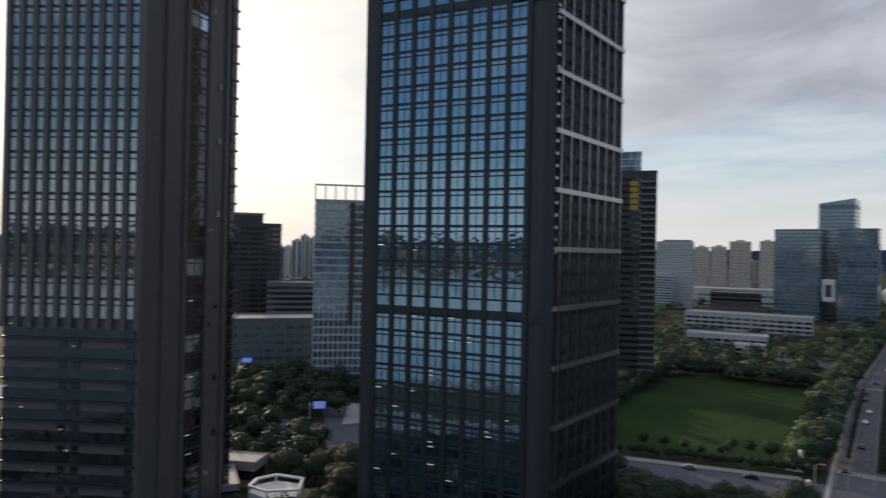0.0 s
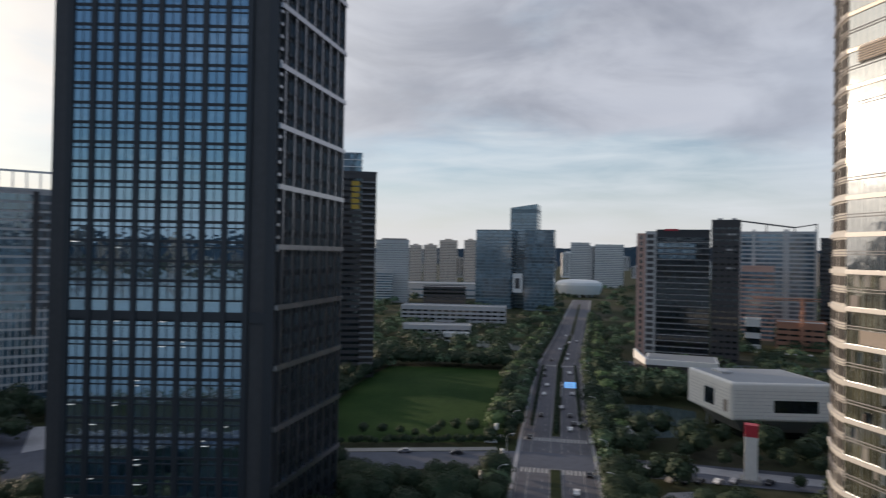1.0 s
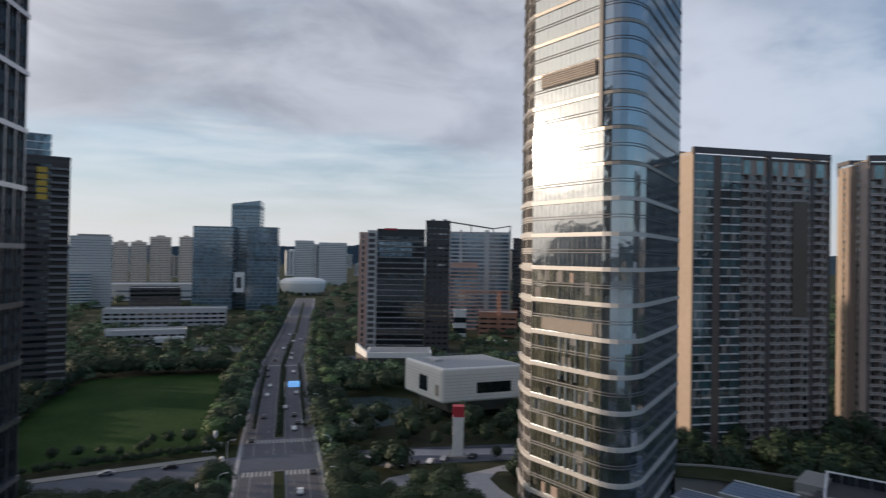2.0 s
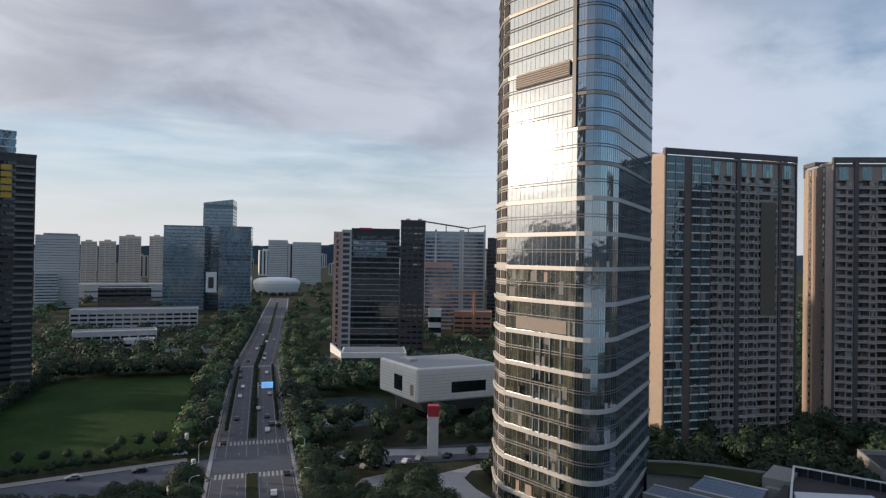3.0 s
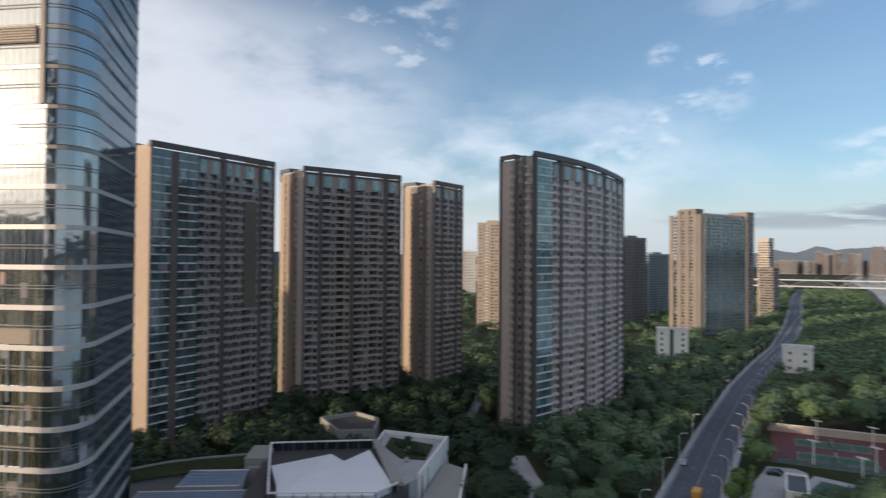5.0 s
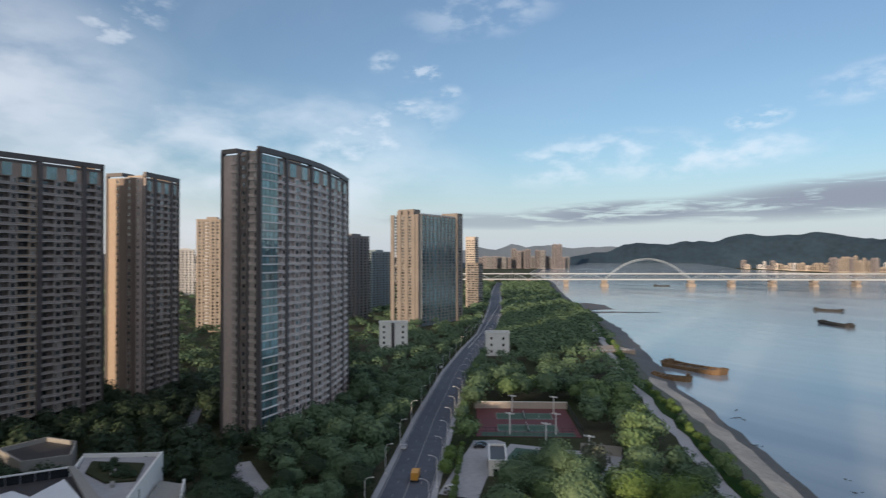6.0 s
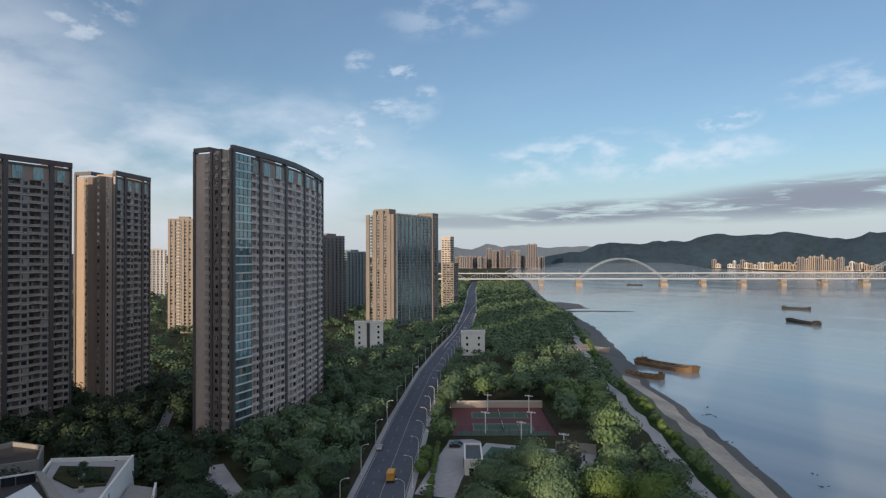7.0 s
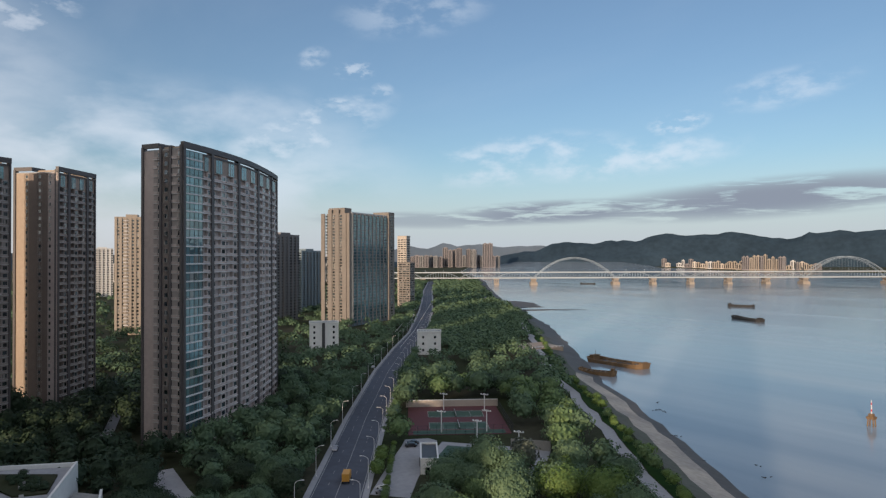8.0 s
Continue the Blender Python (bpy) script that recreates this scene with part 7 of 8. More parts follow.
for kind, x, y in (("car_dark", 204.2, 308.8), ("car_white", 147.5, 191.6), ("car_dark", 156.6, 215.1), ("car_silver", 158.5, 213.5), ("car_dark", 129.7, 205.6), ("car_silver", 168, 240), ("car_white", 190, 285),
                   ("car_dark", 215, 325), ("car_silver", 262, 368), ("car_dark", 285, 405), ("car_white", 300, 420), ("car_dark", 125, 163), ("car_white", 112, 152), ("car_white", 150.2, 208.6), ("car_dark", 162.8, 226.5), ("car_white", 176.5, 267.0), ("car_silver", 189.5, 262.0), ("car_dark", 203.0, 282.5), ("car_white", 222.0, 310.0),
                   ("car_dark", 238.0, 352.0), ("car_white", 250.0, 352.0), ("car_white", 272.0, 392.0), ("car_silver", 310.0, 424.0), ("car_white", 322.0, 456.0), ("car_dark", 152.0, 232.0)):
    park(kind, x, y, 55)
for kind, x, y, a in (("car_white", 113, 205, 155), ("car_silver", 119, 209, 60), ("car_dark", 96, 198, 158), ("car_silver", 80, 206, 158), ("car_white", 145.5, 150, 20), ("car_dark", 149, 147.5, 20), ("car_dark", 153, 146, 20),
                      ("car_silver", 163, 142, 20), ("car_dark", 172, 137, 20), ("car_white", 158, 143.5, 20), ("car_dark", 200, -123, 60), ("car_dark", 198, -121, 60), ("car_white", 166, -92, 20), ("car_silver", 163, -90, 20), ("car_white", 352, -188, -35), ("car_dark", 164, -72.5, -33),
                      ("car_white", 640, -396, -36), ("car_white", 700, -442, -36), ("car_dark", 590, -361, -36), ("car_silver", 210, -97, 147)):
    park(kind, x, y, a)
for i in range(12):  # cars parked in the yard by the crane
    park(("car_white", "car_silver", "car_dark", "car_white")[i % 4], 395 + i * 3.0, 352 - i * 3.9, 40)


def truck():
    x, y = 179, -86.5
    t = thing("truck", x, y, 0.1, "small yellow-orange box truck on the road", "truck")
    m = pose(x, y, 0.1, 0, 0, -33)
    bm = bmesh.new()
    box(bm, -3.4, -1.1, 0.9, 1.3, 1.1, 3.1)
    part("cargo_box", bm, "yellow", t, m=m)
    bm = bmesh.new()
    box(bm, 1.5, -1.0, 0.6, 3.2, 1.0, 2.5)
    cab = part("cab", bm, "yellow", t, m=m)
    bm = bmesh.new()
    box(bm, 2.7, -0.9, 1.6, 3.24, 0.9, 2.3)
    part("windscreen", bm, "glass_dim", cab, m=m)
    for xx in (-2.3, 2.2):
        for yy in (-0.95, 0.95):
            bm = bmesh.new()
            tube(bm, (xx, yy - 0.15, 0.45), (xx, yy + 0.15, 0.45), 0.45, n=10)
            part("wheel", bm, "tyre", t, m=m)


truck()
# van at the kerb
t = thing("van", 195, -108, 0.1, "white delivery van at the kerb", "van")
m = pose(196, -108.5, 0.1, 0, 0, -33)
bm = bmesh.new()
box(bm, -2.5, -0.95, 0.4, 1.6, 0.95, 2.3)
box(bm, 1.6, -0.9, 0.4, 2.5, 0.9, 1.3)
part("body", bm, "car_white", t, m=m)
bm = bmesh.new()
box(bm, 1.0, -0.97, 1.35, 1.65, 0.97, 2.1)
part("windows", bm, "glass_dim", t, m=m)
for xx in (-1.6, 1.6):
    for yy in (-0.9, 0.9):
        bm = bmesh.new()
        tube(bm, (xx, yy - 0.1, 0.35), (xx, yy + 0.1, 0.35), 0.35, n=10)
        part("wheel", bm, "tyre", t, m=m)


# ---- signs and signals ----
def gantry(x, y, turn, w, m, label, h=6.2, bars=True):
    t = thing("road_sign", x, y, 0.1, label, "road sign")
    p = pose(x, y, 0.1, 0, 0, turn)
    bm = bmesh.new()
    tube(bm, (-w / 2 - 1.5, 0, 0), (-w / 2 - 1.5, 0, h + 1.2), 0.18, n=8)
    tube(bm, (-w / 2 - 1.5, 0, h), (w / 2, 0, h), 0.13, n=6)
    part("post", bm, "white_steel", t, m=p)
    bm = bmesh.new()
    box(bm, -w / 2, -0.16, h - 1.4, w / 2, -0.04, h + 1.4)
    panel = part("panel", bm, m, t, m=p)
    if bars:
        for k in range(2):
            bm = bmesh.new()
            box(bm, -w * 0.38, -0.2, h - 0.7 + k * 0.95, w * (0.38 - 0.15 * k), -0.165, h - 0.35 + k * 0.95)
            part("letter_bar", bm, "white_steel", panel, m=p)


gantry(184.5, 257, 55 - 90, 5.2, "lit_sign", "bright blue overhead road sign with pale bars")
gantry(-47.7, 255, 12, 4.6, "lit_blue", "blue illuminated road sign", bars=False)
gantry(-106, 352, 12, 5.0, "lit_blue", "blue illuminated road sign", bars=False)


def signal(x, y, label="traffic signal on a pole at the crossing"):
    t = thing("traffic_signal", x, y, 0, label, "traffic signal", "traffic signals")
    bm = bmesh.new()
    tube(bm, (x, y, 0), (x, y, 5.2), 0.12, n=6)
    part("pole", bm, "white_steel", t)
    bm = bmesh.new()
    box(bm, x - 0.5, y - 0.5, 3.6, x + 0.5, y + 0.5, 5.8)
    part("signal_box", bm, "white_steel", t)


for x, y in ((117.4, 209.0), (149.5, 187.5), (146.5, 177.5), (104, 181), (118, 147), (88, 165)):
    signal(x, y)
# planted median with kerb
bm = bmesh.new()
for lo, hi in (((103, 149), (118, 171.5)), ((140, 203.5), (228, 328)), ((236, 340), (330, 460)), ((334, 464), (560, 760))):
    fm, w = along(lo, hi)
    q = [(fm @ Vector(p)).xy[:] for p in ((0, -1.6, 0), (w, -1.6, 0), (w, 1.6, 0), (0, 1.6, 0))]
    solid(bm, q, 0.05, 0.32, 0, 1)
lone("median", bm, ["concrete", "soil"], "narrow planted road median with kerb", "median", kind="structure")
# white railing on the far bend of the riverside road
t = thing("railing", 560, -345, 0, "white road railing along the bend", "railing")
bend = finer([(420, -238), (505, -303), (640, -400), (785, -505)], 11)
for s in (8.2, -8.2):
    pts = offset(bend, s)
    for a, b in zip(pts, pts[1:]):
        fm, w = along(a, b)
        piece("rail", unit("white_steel"), put(fm, 0, -0.05, 0.9, w, 0.12, 0.5), t)
        piece("rail_post", unit("white_steel"), put(fm, 0, -0.1, 0, 0.2, 0.2, 1.4), t)


# ---- trees ----
def crown_mesh(name, r, h, n, m, seed, leaf=0.62, heart=2):
    """A crown of many leaf clumps over a lumpy dome, ragged, with gaps, round a dark heart."""
    rnd = random.Random(seed)
    bm = bmesh.new()
    off = Vector((seed * 3.7, seed * 1.3, 0))
    zc, zr = h * 0.62, h * 0.4

    def skin(d):
        """The crown's lumpy dome in the direction d."""
        k = 1 + 0.32 * noise.noise(d * 1.5 + off) + 0.2 * noise.noise(d * 3.6 + off) + 0.09 * noise.noise(d * 8.0 + off)
        low = 1.0 if d.z > -0.2 else 1.0 + 0.45 * (d.z + 0.2)
        return Vector((d.x * r * k * low, d.y * r * k * low, zc + d.z * zr * k))

    core = bmesh.ops.create_icosphere(bm, subdivisions=heart, radius=1.0)
    for v in core["verts"]:  # the dark heart
        p = skin(v.co.normalized())
        v.co = Vector((p.x * 0.8, p.y * 0.8, zc + (p.z - zc) * 0.8))
    for _ in range(n):
        d = Vector((rnd.gauss(0, 1), rnd.gauss(0, 1), rnd.gauss(0.3, 1))).normalized()
        if d.z < -0.75:
            continue
        q = skin(d)
        p = Vector((0, 0, zc)) + (q - Vector((0, 0, zc))) * rnd.uniform(0.84, 1.07)
        nrm = (d + Vector((rnd.uniform(-1, 1), rnd.uniform(-1, 1), rnd.uniform(-0.5, 0.9))) * 0.42).normalized()
        u = nrm.orthogonal().normalized()
        u = Matrix.Rotation(rnd.uniform(0, math.tau), 3, nrm) @ u
        w = nrm.cross(u)
        s = leaf * rnd.uniform(0.55, 1.25)
        pts = [p + u * s, p + w * s * 0.7 + nrm * s * 0.2, p - u * s * 0.9, p - w * s * 0.75 - nrm * s * 0.1]
        bm.faces.new([bm.verts.new(k) for k in pts])
    return mesh_of(name, bm, m)


def trunk_mesh(h, r, seed):
    """A tapered trunk with limbs spreading into the crown."""
    rnd = random.Random(seed)
    bm = bmesh.new()
    tube(bm, (0, 0, -0.3), (0.1, 0, h * 0.45), 0.34, 0.22, n=7)
    for i in range(5):
        a = i * math.tau / 5 + rnd.uniform(-0.3, 0.3)
        tube(bm, (0.1, 0, h * rnd.uniform(0.3, 0.45)), (math.cos(a) * r * 0.5, math.sin(a) * r * 0.5, h * rnd.uniform(0.6, 0.75)), 0.15, 0.05, n=5)
    return mesh_of("trunk", bm, "bark")


KINDS = []
SIZES = ((4.6, 9.5, "leaf_a"), (5.2, 11.0, "leaf_a"), (3.9, 8.5, "leaf_a"), (4.8, 10.5, "leaf_b"), (4.2, 9.0, "leaf_b"), (5.4, 11.0, "leaf_c"), (4.4, 9.0, "leaf_c"), (4.0, 10.5, "leaf_d"), (5.0, 10.5, "leaf_e"), (4.5, 9.5, "leaf_e"), (5.4, 11.5, "leaf_e"))
for i, (r, h, m) in enumerate(SIZES):
    KINDS.append((crown_mesh("crown", r, h, 2400, m, 40 + i, 0.28), trunk_mesh(h, r, 60 + i), m))
ROUGH = [crown_mesh("far_crown", r, h, 280, m, 90 + i, 0.66, 1) for i, (r, h, m) in enumerate(SIZES)]
POLYS = [[tuple(p.vertices) for p in crown.polygons] for crown in ROUGH]
LABELS = {"leaf_a": "shade-dark green leafy broadleaf tree", "leaf_e": "open-shade green leafy broadleaf tree", "leaf_b": "mid-green leafy broadleaf tree", "leaf_c": "sun-toned yellow-green broadleaf tree", "leaf_d": "grey-green feathery broadleaf tree"}


PLANTED = []


def tree(x, y, k, s, turn):
    PLANTED.append((math.hypot(x, y), x, y, k, s, s * random.uniform(0.85, 1.15), turn))


def plant():
    """The 300 nearest trees as things of their own, the rest as one mass for each kind of leaf."""
    PLANTED.sort()
    for _, x, y, k, s, sz, turn in PLANTED[:300]:
        crown, trunk, m = KINDS[k]
        t = new("tree")
        t.matrix_basis = pose(x, y, 0, 0, 0, turn) @ Matrix.Diagonal((s, s, sz, 1))
        tagged(t, LABELS[m], "tree", "trees")
        for name, me in (("trunk", trunk), ("crown", crown)):
            o = new(name, me)
            o.parent = t
    for leaf in LABELS:
        verts, faces, base = [], [], 0
        for _, x, y, k, s, sz, turn in PLANTED[300:]:
            crown, m = ROUGH[k], KINDS[k][2]
            if m != leaf:
                continue
            co = np.empty(len(crown.vertices) * 3)
            crown.vertices.foreach_get("co", co)
            co = co.reshape(-1, 3) * (s, s, sz)
            c, q = math.cos(radians(turn)), math.sin(radians(turn))
            verts.append(np.column_stack((co[:, 0] * c - co[:, 1] * q + x, co[:, 0] * q + co[:, 1] * c + y, co[:, 2])))
            faces += [[i + base for i in f] for f in POLYS[k]]
            base += len(co)
        if verts:
            me = bpy.data.meshes.new("tree_mass")
            me.from_pydata(np.concatenate(verts), [], faces)
            me.materials.append(M[leaf])
            tagged(new("tree_mass", me), "dense mass of " + LABELS[leaf] + "s", "trees", kind="stuff")


def inside(x, y, q):
    c = False
    for (ax, ay), (bx, by) in zip(q, q[1:] + q[:1]):
        if (ay > y) != (by > y) and x < (bx - ax) * (y - ay) / (by - ay) + ax:
            c = not c
    return c


def near_line(x, y, line, d):
    for (ax, ay), (bx, by) in zip(line, line[1:]):
        ux, uy = bx - ax, by - ay
        t = max(0.0, min(1.0, ((x - ax) * ux + (y - ay) * uy) / (ux * ux + uy * uy)))
        if (x - ax - t * ux) ** 2 + (y - ay - t * uy) ** 2 < d * d:
            return True
    return False


FREE = [LAWN, [polar(-97.5, 345), polar(-95.7, 262), polar(-95.4, 250), polar(-97.0, 250), polar(-98.3, 345)], [polar(-99.3, 228), polar(-101.4, 180), polar(-104.6, 180), polar(-102.0, 228)], [(170, 146), (174, 138), (150, 118), (140, 128)], [(322, -288), (392, -332), (388, -384), (336, -356)], [(201, -157), (192, -180), (150, -142), (160, -121)], [(56, 250), (92, 222), (128, 206), (124, 196), (114, 190), (103, 170), (88, 166), (52, 186)], [polar(-118.2, 205), polar(-117.6, 172), polar(-117.3, 150), polar(-122.3, 150), polar(-122.8, 200)], [polar(-119.3, 262), polar(-119.3, 196), polar(-122.5, 172), polar(-123.5, 196), polar(-132.5, 203), polar(-132.0, 256)], PARKING, PLAZA, YARD, POND,
        [(-26, 160), (22, 132), (53, 168), (0, 198)], [(-104, 138), (-62, 134), (-48, 172), (-88, 178)], [(130, 100), (130, 62), (146, 58), (196, 66), (196, 108), (148, 112)],
        [(231, 86), (282, 45), (298, 72), (240, 112)], [(283, 42), (318, -10), (340, 8), (303, 60)], [(328, -20), (358, -44), (378, -24), (348, 2)],
        [(232, -52), (247, -70), (268, -90), (315, -121), (338, -100), (258, -34)],
        [(258, -158), (233, -200), (187, -162), (212, -123)], [(192, -122), (160, -158), (146, -146), (160, -120), (176, -106)],
        [(140, 40), (140, -8), (146, -22), (202, -22), (218, 4), (202, 12), (203, 46), (190, 78), (160, 72)],
        [(221, 4), (254, 4), (254, 30), (221, 24)], [(190, 214), (190, 172), (236, 150), (256, 196), (222, 214)], [(270, 340), (330, 276), (372, 310), (330, 370)], [(250, 306), (258, 282), (288, 256), (312, 280), (278, 322)], [(-120, 346), (-66, 358), (-72, 396), (-126, 386)],
        [(-70, 318), (-26, 324), (-28, 362), (-72, 356)], [(88, 346), (114, 332), (124, 362), (100, 372)], [(-56, 180), (-54, 160), (-32, 160), (-32, 180)], [(-70, 192), (-70, 160), (-48, 160), (-48, 192)],
        [(425, 360), (462, 312), (485, 335), (450, 380)], [(388, 366), (432, 300), (450, 310), (410, 380)], [(415, -176), (428, -204), (452, -196), (440, -172)], [(366, -236), (380, -258), (398, -250), (384, -230)],
        [(330, -318), (366, -356), (380, -340), (350, -300)], [(-42, 288), (-24, 286), (-22, 200), (-40, 200)]]


def land(x, y, margin):
    """True on the city's side of the bank, by at least margin metres."""
    for (ax, ay), (bx, by) in zip(SHORE, SHORE[1:]):
        if ax <= x <= bx or (x < SHORE[0][0]):
            t = (x - ax) / (bx - ax)
            w = Vector((bx - ax, by - ay)).normalized()
            return (y - (ay + (by - ay) * t)) * w.x > margin
    return False


PATH_SEEN = [p for p in PATH if 60 < p[0] < 760]


def open_ground(x, y, pad=0.0):
    if near_line(x, y, RIVER_ROAD, 11.5 + pad) or near_line(x, y, BOULEVARD, 15 + pad) or near_line(x, y, CROSS, 11 + pad) or near_line(x, y, PATH_SEEN, 3.0) or near_line(x, y, STREET, 5.5):
        return False
    return not any(inside(x, y, q) for q in FREE)


rnd = random.Random(2024)
step = 8.2
for i in range(-26, 62):
    for j in range(-40, 62):
        x, y = i * step + rnd.uniform(-3.2, 3.2), j * step + rnd.uniform(-3.2, 3.2)
        d = math.hypot(x, y)
        az = -math.degrees(math.atan2(x, y))
        if not (118 < d < 345) or not (-150 < az < 24):
            continue
        if not land(x, y, 20) or not open_ground(x, y):
            continue
        bank = not land(x, y, 39)
        if bank and (land(x, y, 24) or rnd.random() < 0.45):
            continue
        park_side = land(x, y, 30) and az < -112 and not inside(x, y, [(60, -4), (505, -303), (900, -600), (900, 300), (60, 300)])
        if az > -62 and az < -10 and rnd.random() < 0.25 and d > 200:
            continue
        if park_side and not bank:
            if any((x - p[1]) ** 2 + (y - p[2]) ** 2 < 81 for p in PLANTED):
                continue
        # leaf tone by zone paints in tower shade and open riverside light
        if bank:
            k = rnd.choice((5, 6, 6, 3, 4, 4))
            s = rnd.uniform(0.35, 0.62)
        elif park_side:
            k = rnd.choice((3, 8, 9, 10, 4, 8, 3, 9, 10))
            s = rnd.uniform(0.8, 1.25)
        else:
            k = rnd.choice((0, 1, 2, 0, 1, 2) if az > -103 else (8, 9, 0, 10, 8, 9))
            s = rnd.uniform(0.7, 1.1)
        tree(x, y, k, s, rnd.uniform(0, 360))
# chosen single trees; kinds 5 and 6 have sunlight painted into their leaves
for x, y, k, s in ((124.5, -122.5, 5, 1.3), (112.5, -128, 5, 1.2), (141.5, -141.5, 6, 1.05), (126, -150, 9, 1.1), (158, -138, 7, 0.8), (150, -134, 7, 0.9), (146, -108, 9, 1.25), (148, -116, 10, 1.2), (139, -118, 8, 1.2), (164, -163, 4, 1.15), (172, -172, 3, 1.2), (186, -186, 4, 1.2),
                   (205, -120, 3, 1.1), (201, -176, 8, 1.1), (209, -185, 3, 1.15), (218, -193, 9, 1.1), (228, -200, 3, 1.2), (240, -206, 10, 1.1), (193, -184, 3, 1.0), (203, -194, 4, 1.1), (262, -178, 3, 1.1), (250, -198, 0, 1.1), (176, -83 - 12, 6, 0.55), (180, -98, 6, 0.5), (186, -102, 6, 0.55), (192, -106, 6, 0.5)):
    tree(x, y, k, s, x * 7 % 360)
for x, y, s in ((219, 9, 0.75), (218, 15, 0.7), (220, 21, 0.8), (214, 24, 0.85), (224, 1, 0.8), (210, 18, 0.7), (231, 0, 0.85), (226, 27, 0.85)):
    tree(x, y, 2, s, x * 11 % 360)
# flowering hedge between the riverside road and the parking lot
for i in range(22):
    x, y = lerp((152, -84), (203, -117), (i + rnd.random() * 0.5) / 22)
    tree(x, y, rnd.choice((6, 5, 3)), rnd.uniform(0.16, 0.28), i * 91 % 360)
# small trees on the verge above the bank
for i, (x, y) in enumerate(offset(finer(SHORE[3:11], 6.8), 22)):
    if 90 < x < 380:
        tree(x + rnd.uniform(-1.2, 1.2), y + rnd.uniform(-1, 1), rnd.choice((5, 6, 4, 6)), rnd.uniform(0.28, 0.5), i * 53 % 360)
# planting round the drive and the service street
for x, y, k, s in ((163, 113, 2, 0.5), (166, 117, 0, 0.55), (161, 107, 2, 0.6), (170, 112, 1, 0.5), (146, 152, 1, 0.45), (140, 150, 2, 0.7), (132, 150, 0, 0.7), (171, 153, 2, 0.6), (178, 148, 0, 0.65),
                   (186, 142, 1, 0.65), (194, 136, 0, 0.7), (176, 130, 2, 0.5), (184, 125, 0, 0.45), (124, 128, 1, 0.5), (130, 120, 0, 0.65), (182, 156, 0, 0.7), (190, 150, 2, 0.6)):
    tree(x, y, k, s, x * 13 % 360)
# corner planting between lawn, street and boulevard
for x, y, k, s in ((96, 172, 0, 0.6), (90, 169, 1, 0.62), (101, 174, 2, 0.55), (84, 172, 0, 0.6), (76, 172, 1, 0.6), (96, 220, 2, 0.26), (99, 222, 0, 0.3), (90, 221, 2, 0.26), (107, 222, 0, 0.34), (103, 226, 2, 0.3), (86, 226, 2, 0.28), (114, 207, 0, 0.4),
                   (80, 229, 0, 0.3), (73, 231, 2, 0.32), (112, 217, 0, 0.45), (119, 214, 1, 0.5)):
    tree(x, y, k, s if s > 0.48 else s * 1.5, x * 17 % 360)
# tree belt behind the lawn and hedge along its street side
for a, b, n, k, s in (((64, 262), (76, 287), 6, 1, 0.6), ((76, 287), (102, 328), 11, 0, 0.62), ((102, 328), (132, 371), 12, 1, 0.8), ((132, 371), (167, 355), 9, 0, 0.85), ((167, 355), (196, 333), 9, 1, 0.8), ((128, 376), (170, 360), 9, 1, 0.9),
                      ((170, 360), (200, 338), 8, 0, 0.85), ((62, 223), (118, 203), 44, 2, 0.33), ((122, 206), (190, 320), 26, 0, 0.66)):
    for i in range(n):
        x, y = lerp(a, b, (i + 0.5 * rnd.random()) / n)
        tree(x + rnd.uniform(-1, 1), y + rnd.uniform(-1, 1), k, s * rnd.uniform(0.85, 1.15), i * 67 % 360)
# street trees
for line, off, step, s0, s1, kk in ((BOULEVARD, 16.4, 5.6, 95, 700, (0, 1, 2, 8)), (BOULEVARD, -16.4, 5.6, 95, 700, (0, 1, 2, 9)), (BOULEVARD, 22.5, 7.0, 120, 560, (1, 0, 3)), (BOULEVARD, -22.5, 7.0, 120, 560, (0, 1, 3)), (BOULEVARD, 0, 2.6, 176, 420, (2, 0)), (BOULEVARD, 9.6, 2.8, 182, 326, (2, 0)), (BOULEVARD, -9.6, 2.8, 182, 326, (0, 2)), (RIVER_ROAD[5:], 12.5, 9, 10, 420, (8, 1, 9)), (RIVER_ROAD[5:], -12.0, 9, 60, 420, (8, 3, 10))):
    fine_line = offset(finer(line, step), off)
    for i, (x, y) in enumerate(fine_line):
        if s0 < i * step < s1 and math.hypot(x, y) < 720 and not near_line(x, y, CROSS, 9) and not any(inside(x, y, q) for q in FREE[3:]):
            tree(x, y, kk[i % len(kk)], (0.86 if abs(off) > 15 else 0.62 if abs(off) > 11 else 0.25 if off == 0 else 0.19) * rnd.uniform(0.85, 1.15), i * 77 % 360)


plant()


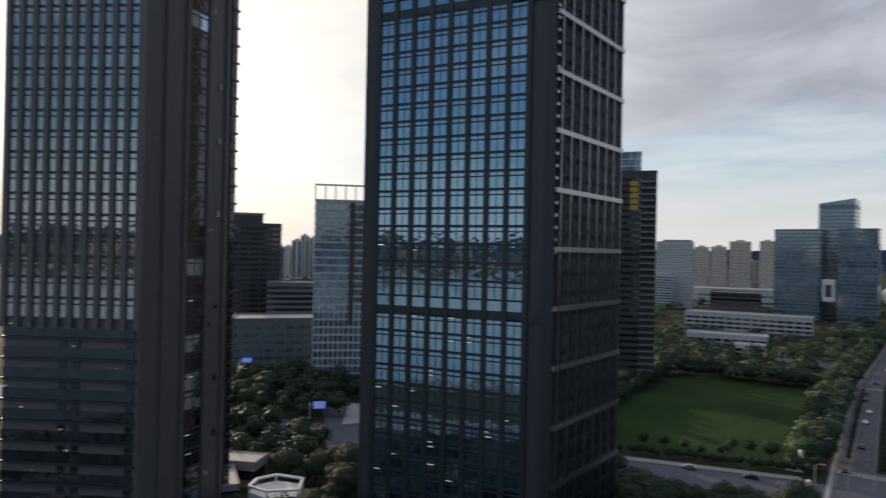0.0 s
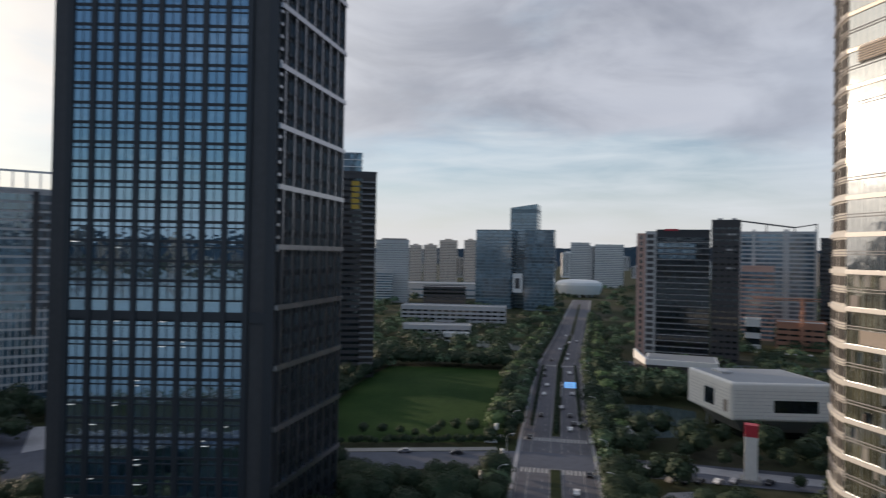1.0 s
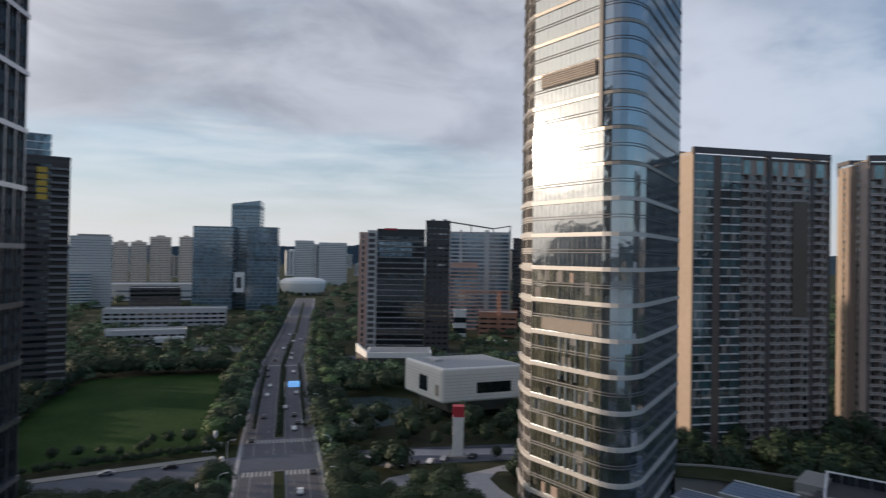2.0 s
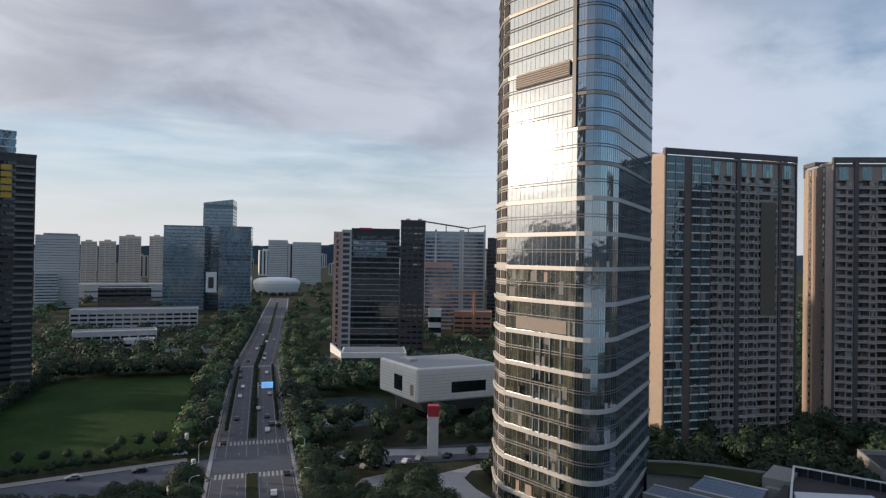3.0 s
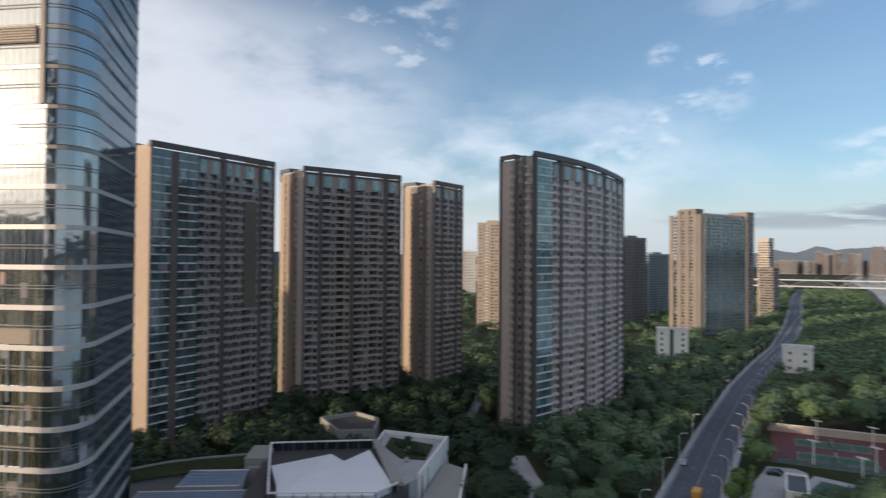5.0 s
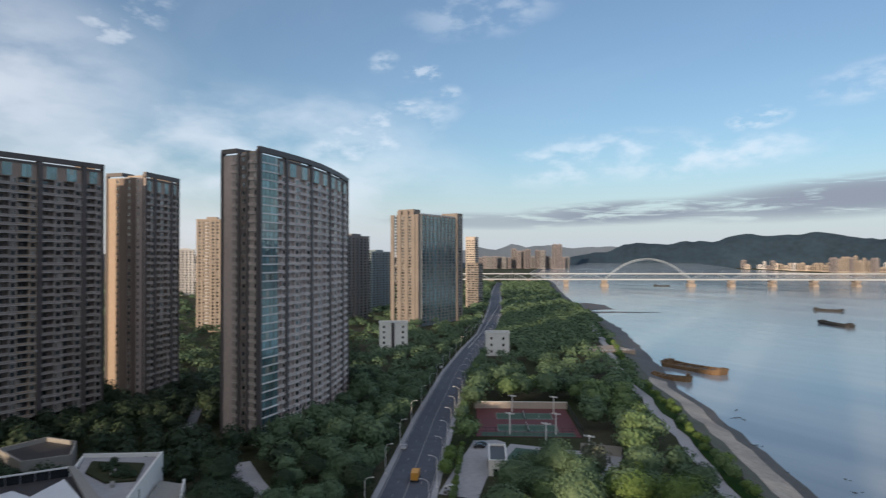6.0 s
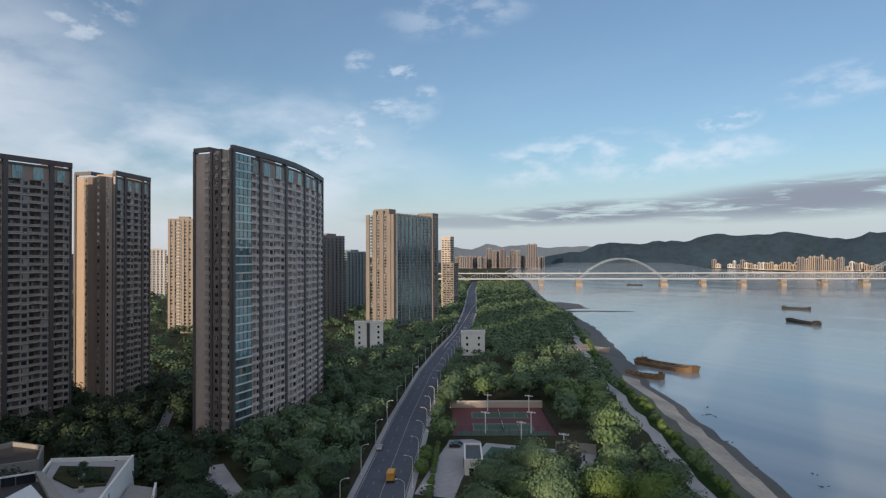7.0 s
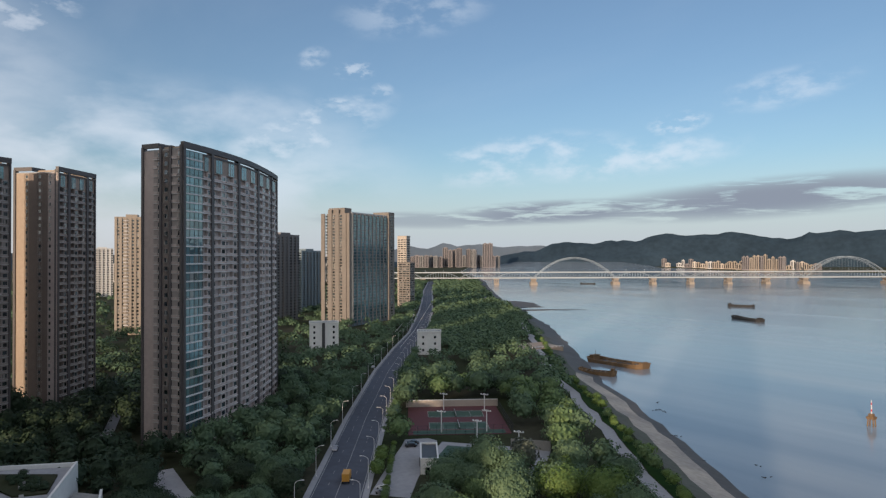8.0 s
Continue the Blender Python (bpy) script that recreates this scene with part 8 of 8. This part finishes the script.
def woods():
    """Far tree cover as one ragged mass of leaf clumps."""
    rnd = random.Random(8)
    masses = {"leaf_a": ([], []), "leaf_e": ([], [])}
    base = []
    for _ in range(84):
        d = Vector((rnd.gauss(0, 1), rnd.gauss(0, 1), abs(rnd.gauss(0.2, 0.8)))).normalized()
        base.append((d, rnd.uniform(0.75, 1.1), Vector((rnd.uniform(-1, 1), rnd.uniform(-1, 1), rnd.uniform(-0.3, 1)))))
    spots = 0
    while spots < 4300:
        if spots < 3500:
            az, d = rnd.uniform(-150, 24), 330 * (1500 / 330) ** rnd.random()
        else:  # the riverside park, thickly planted as far as the bridge
            az, d = rnd.uniform(-131.5, -121.0), rnd.uniform(480, 1750)
        x, y = polar(az, d)
        if not land(x, y, 20) or not open_ground(x, y, 2):
            continue
        if d > 700 and az > -112 and rnd.random() < 0.45:
            continue
        spots += 1
        # riverside clumps get the lighter leaves, most city ones the shade-dark leaves
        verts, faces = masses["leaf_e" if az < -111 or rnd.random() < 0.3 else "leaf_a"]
        r = rnd.uniform(3.6, 6.2) * (1 + d / 2400)
        h = rnd.uniform(5, 9)
        turn = Matrix.Rotation(rnd.uniform(0, math.tau), 3, "Z")
        near = d < 760
        for dv, q, jit in base if near else base[:44]:
            p = turn @ (dv * q * r)
            p.z = p.z * 0.8 + h * 0.45
            nrm = (turn @ (dv + jit * 0.6)).normalized()
            u = nrm.orthogonal().normalized() * r * (0.15 if near else 0.26)
            w = nrm.cross(u) * 0.9
            n = len(verts)
            o = Vector((x, y, 0)) + p
            verts += [o + u, o + w, o - u, o - w]
            faces.append((n, n + 1, n + 2, n + 3))
    for leaf, (verts, faces) in masses.items():
        me = bpy.data.meshes.new("woods")
        me.from_pydata(verts, [], faces)
        me.materials.append(M[leaf])
        tagged(new("woods", me), "dense far tree cover between buildings" if leaf == "leaf_a" else "dense green riverside tree cover", "woods", kind="stuff")


woods()


def roof_shrubs():
    """Low shrubs in the planted bed on the podium roof."""
    rnd = random.Random(31)
    for i in range(44):
        x, y = lerp((186.5, -6), (203, -1.5), rnd.random())
        ob = new("shrub", ROUGH[i % 3])
        k = rnd.uniform(0.1, 0.26)
        ob.matrix_basis = pose(x + rnd.uniform(-1.5, 1.5), y + rnd.uniform(-4.0, 1.5), 11.3 - 2.2 * k, 0, 0, i * 70) @ Matrix.Diagonal((k, k, k * 0.8, 1))
        tagged(ob, "low dark green shrub in a roof garden bed", "shrub", "roof garden shrubs")


roof_shrubs()
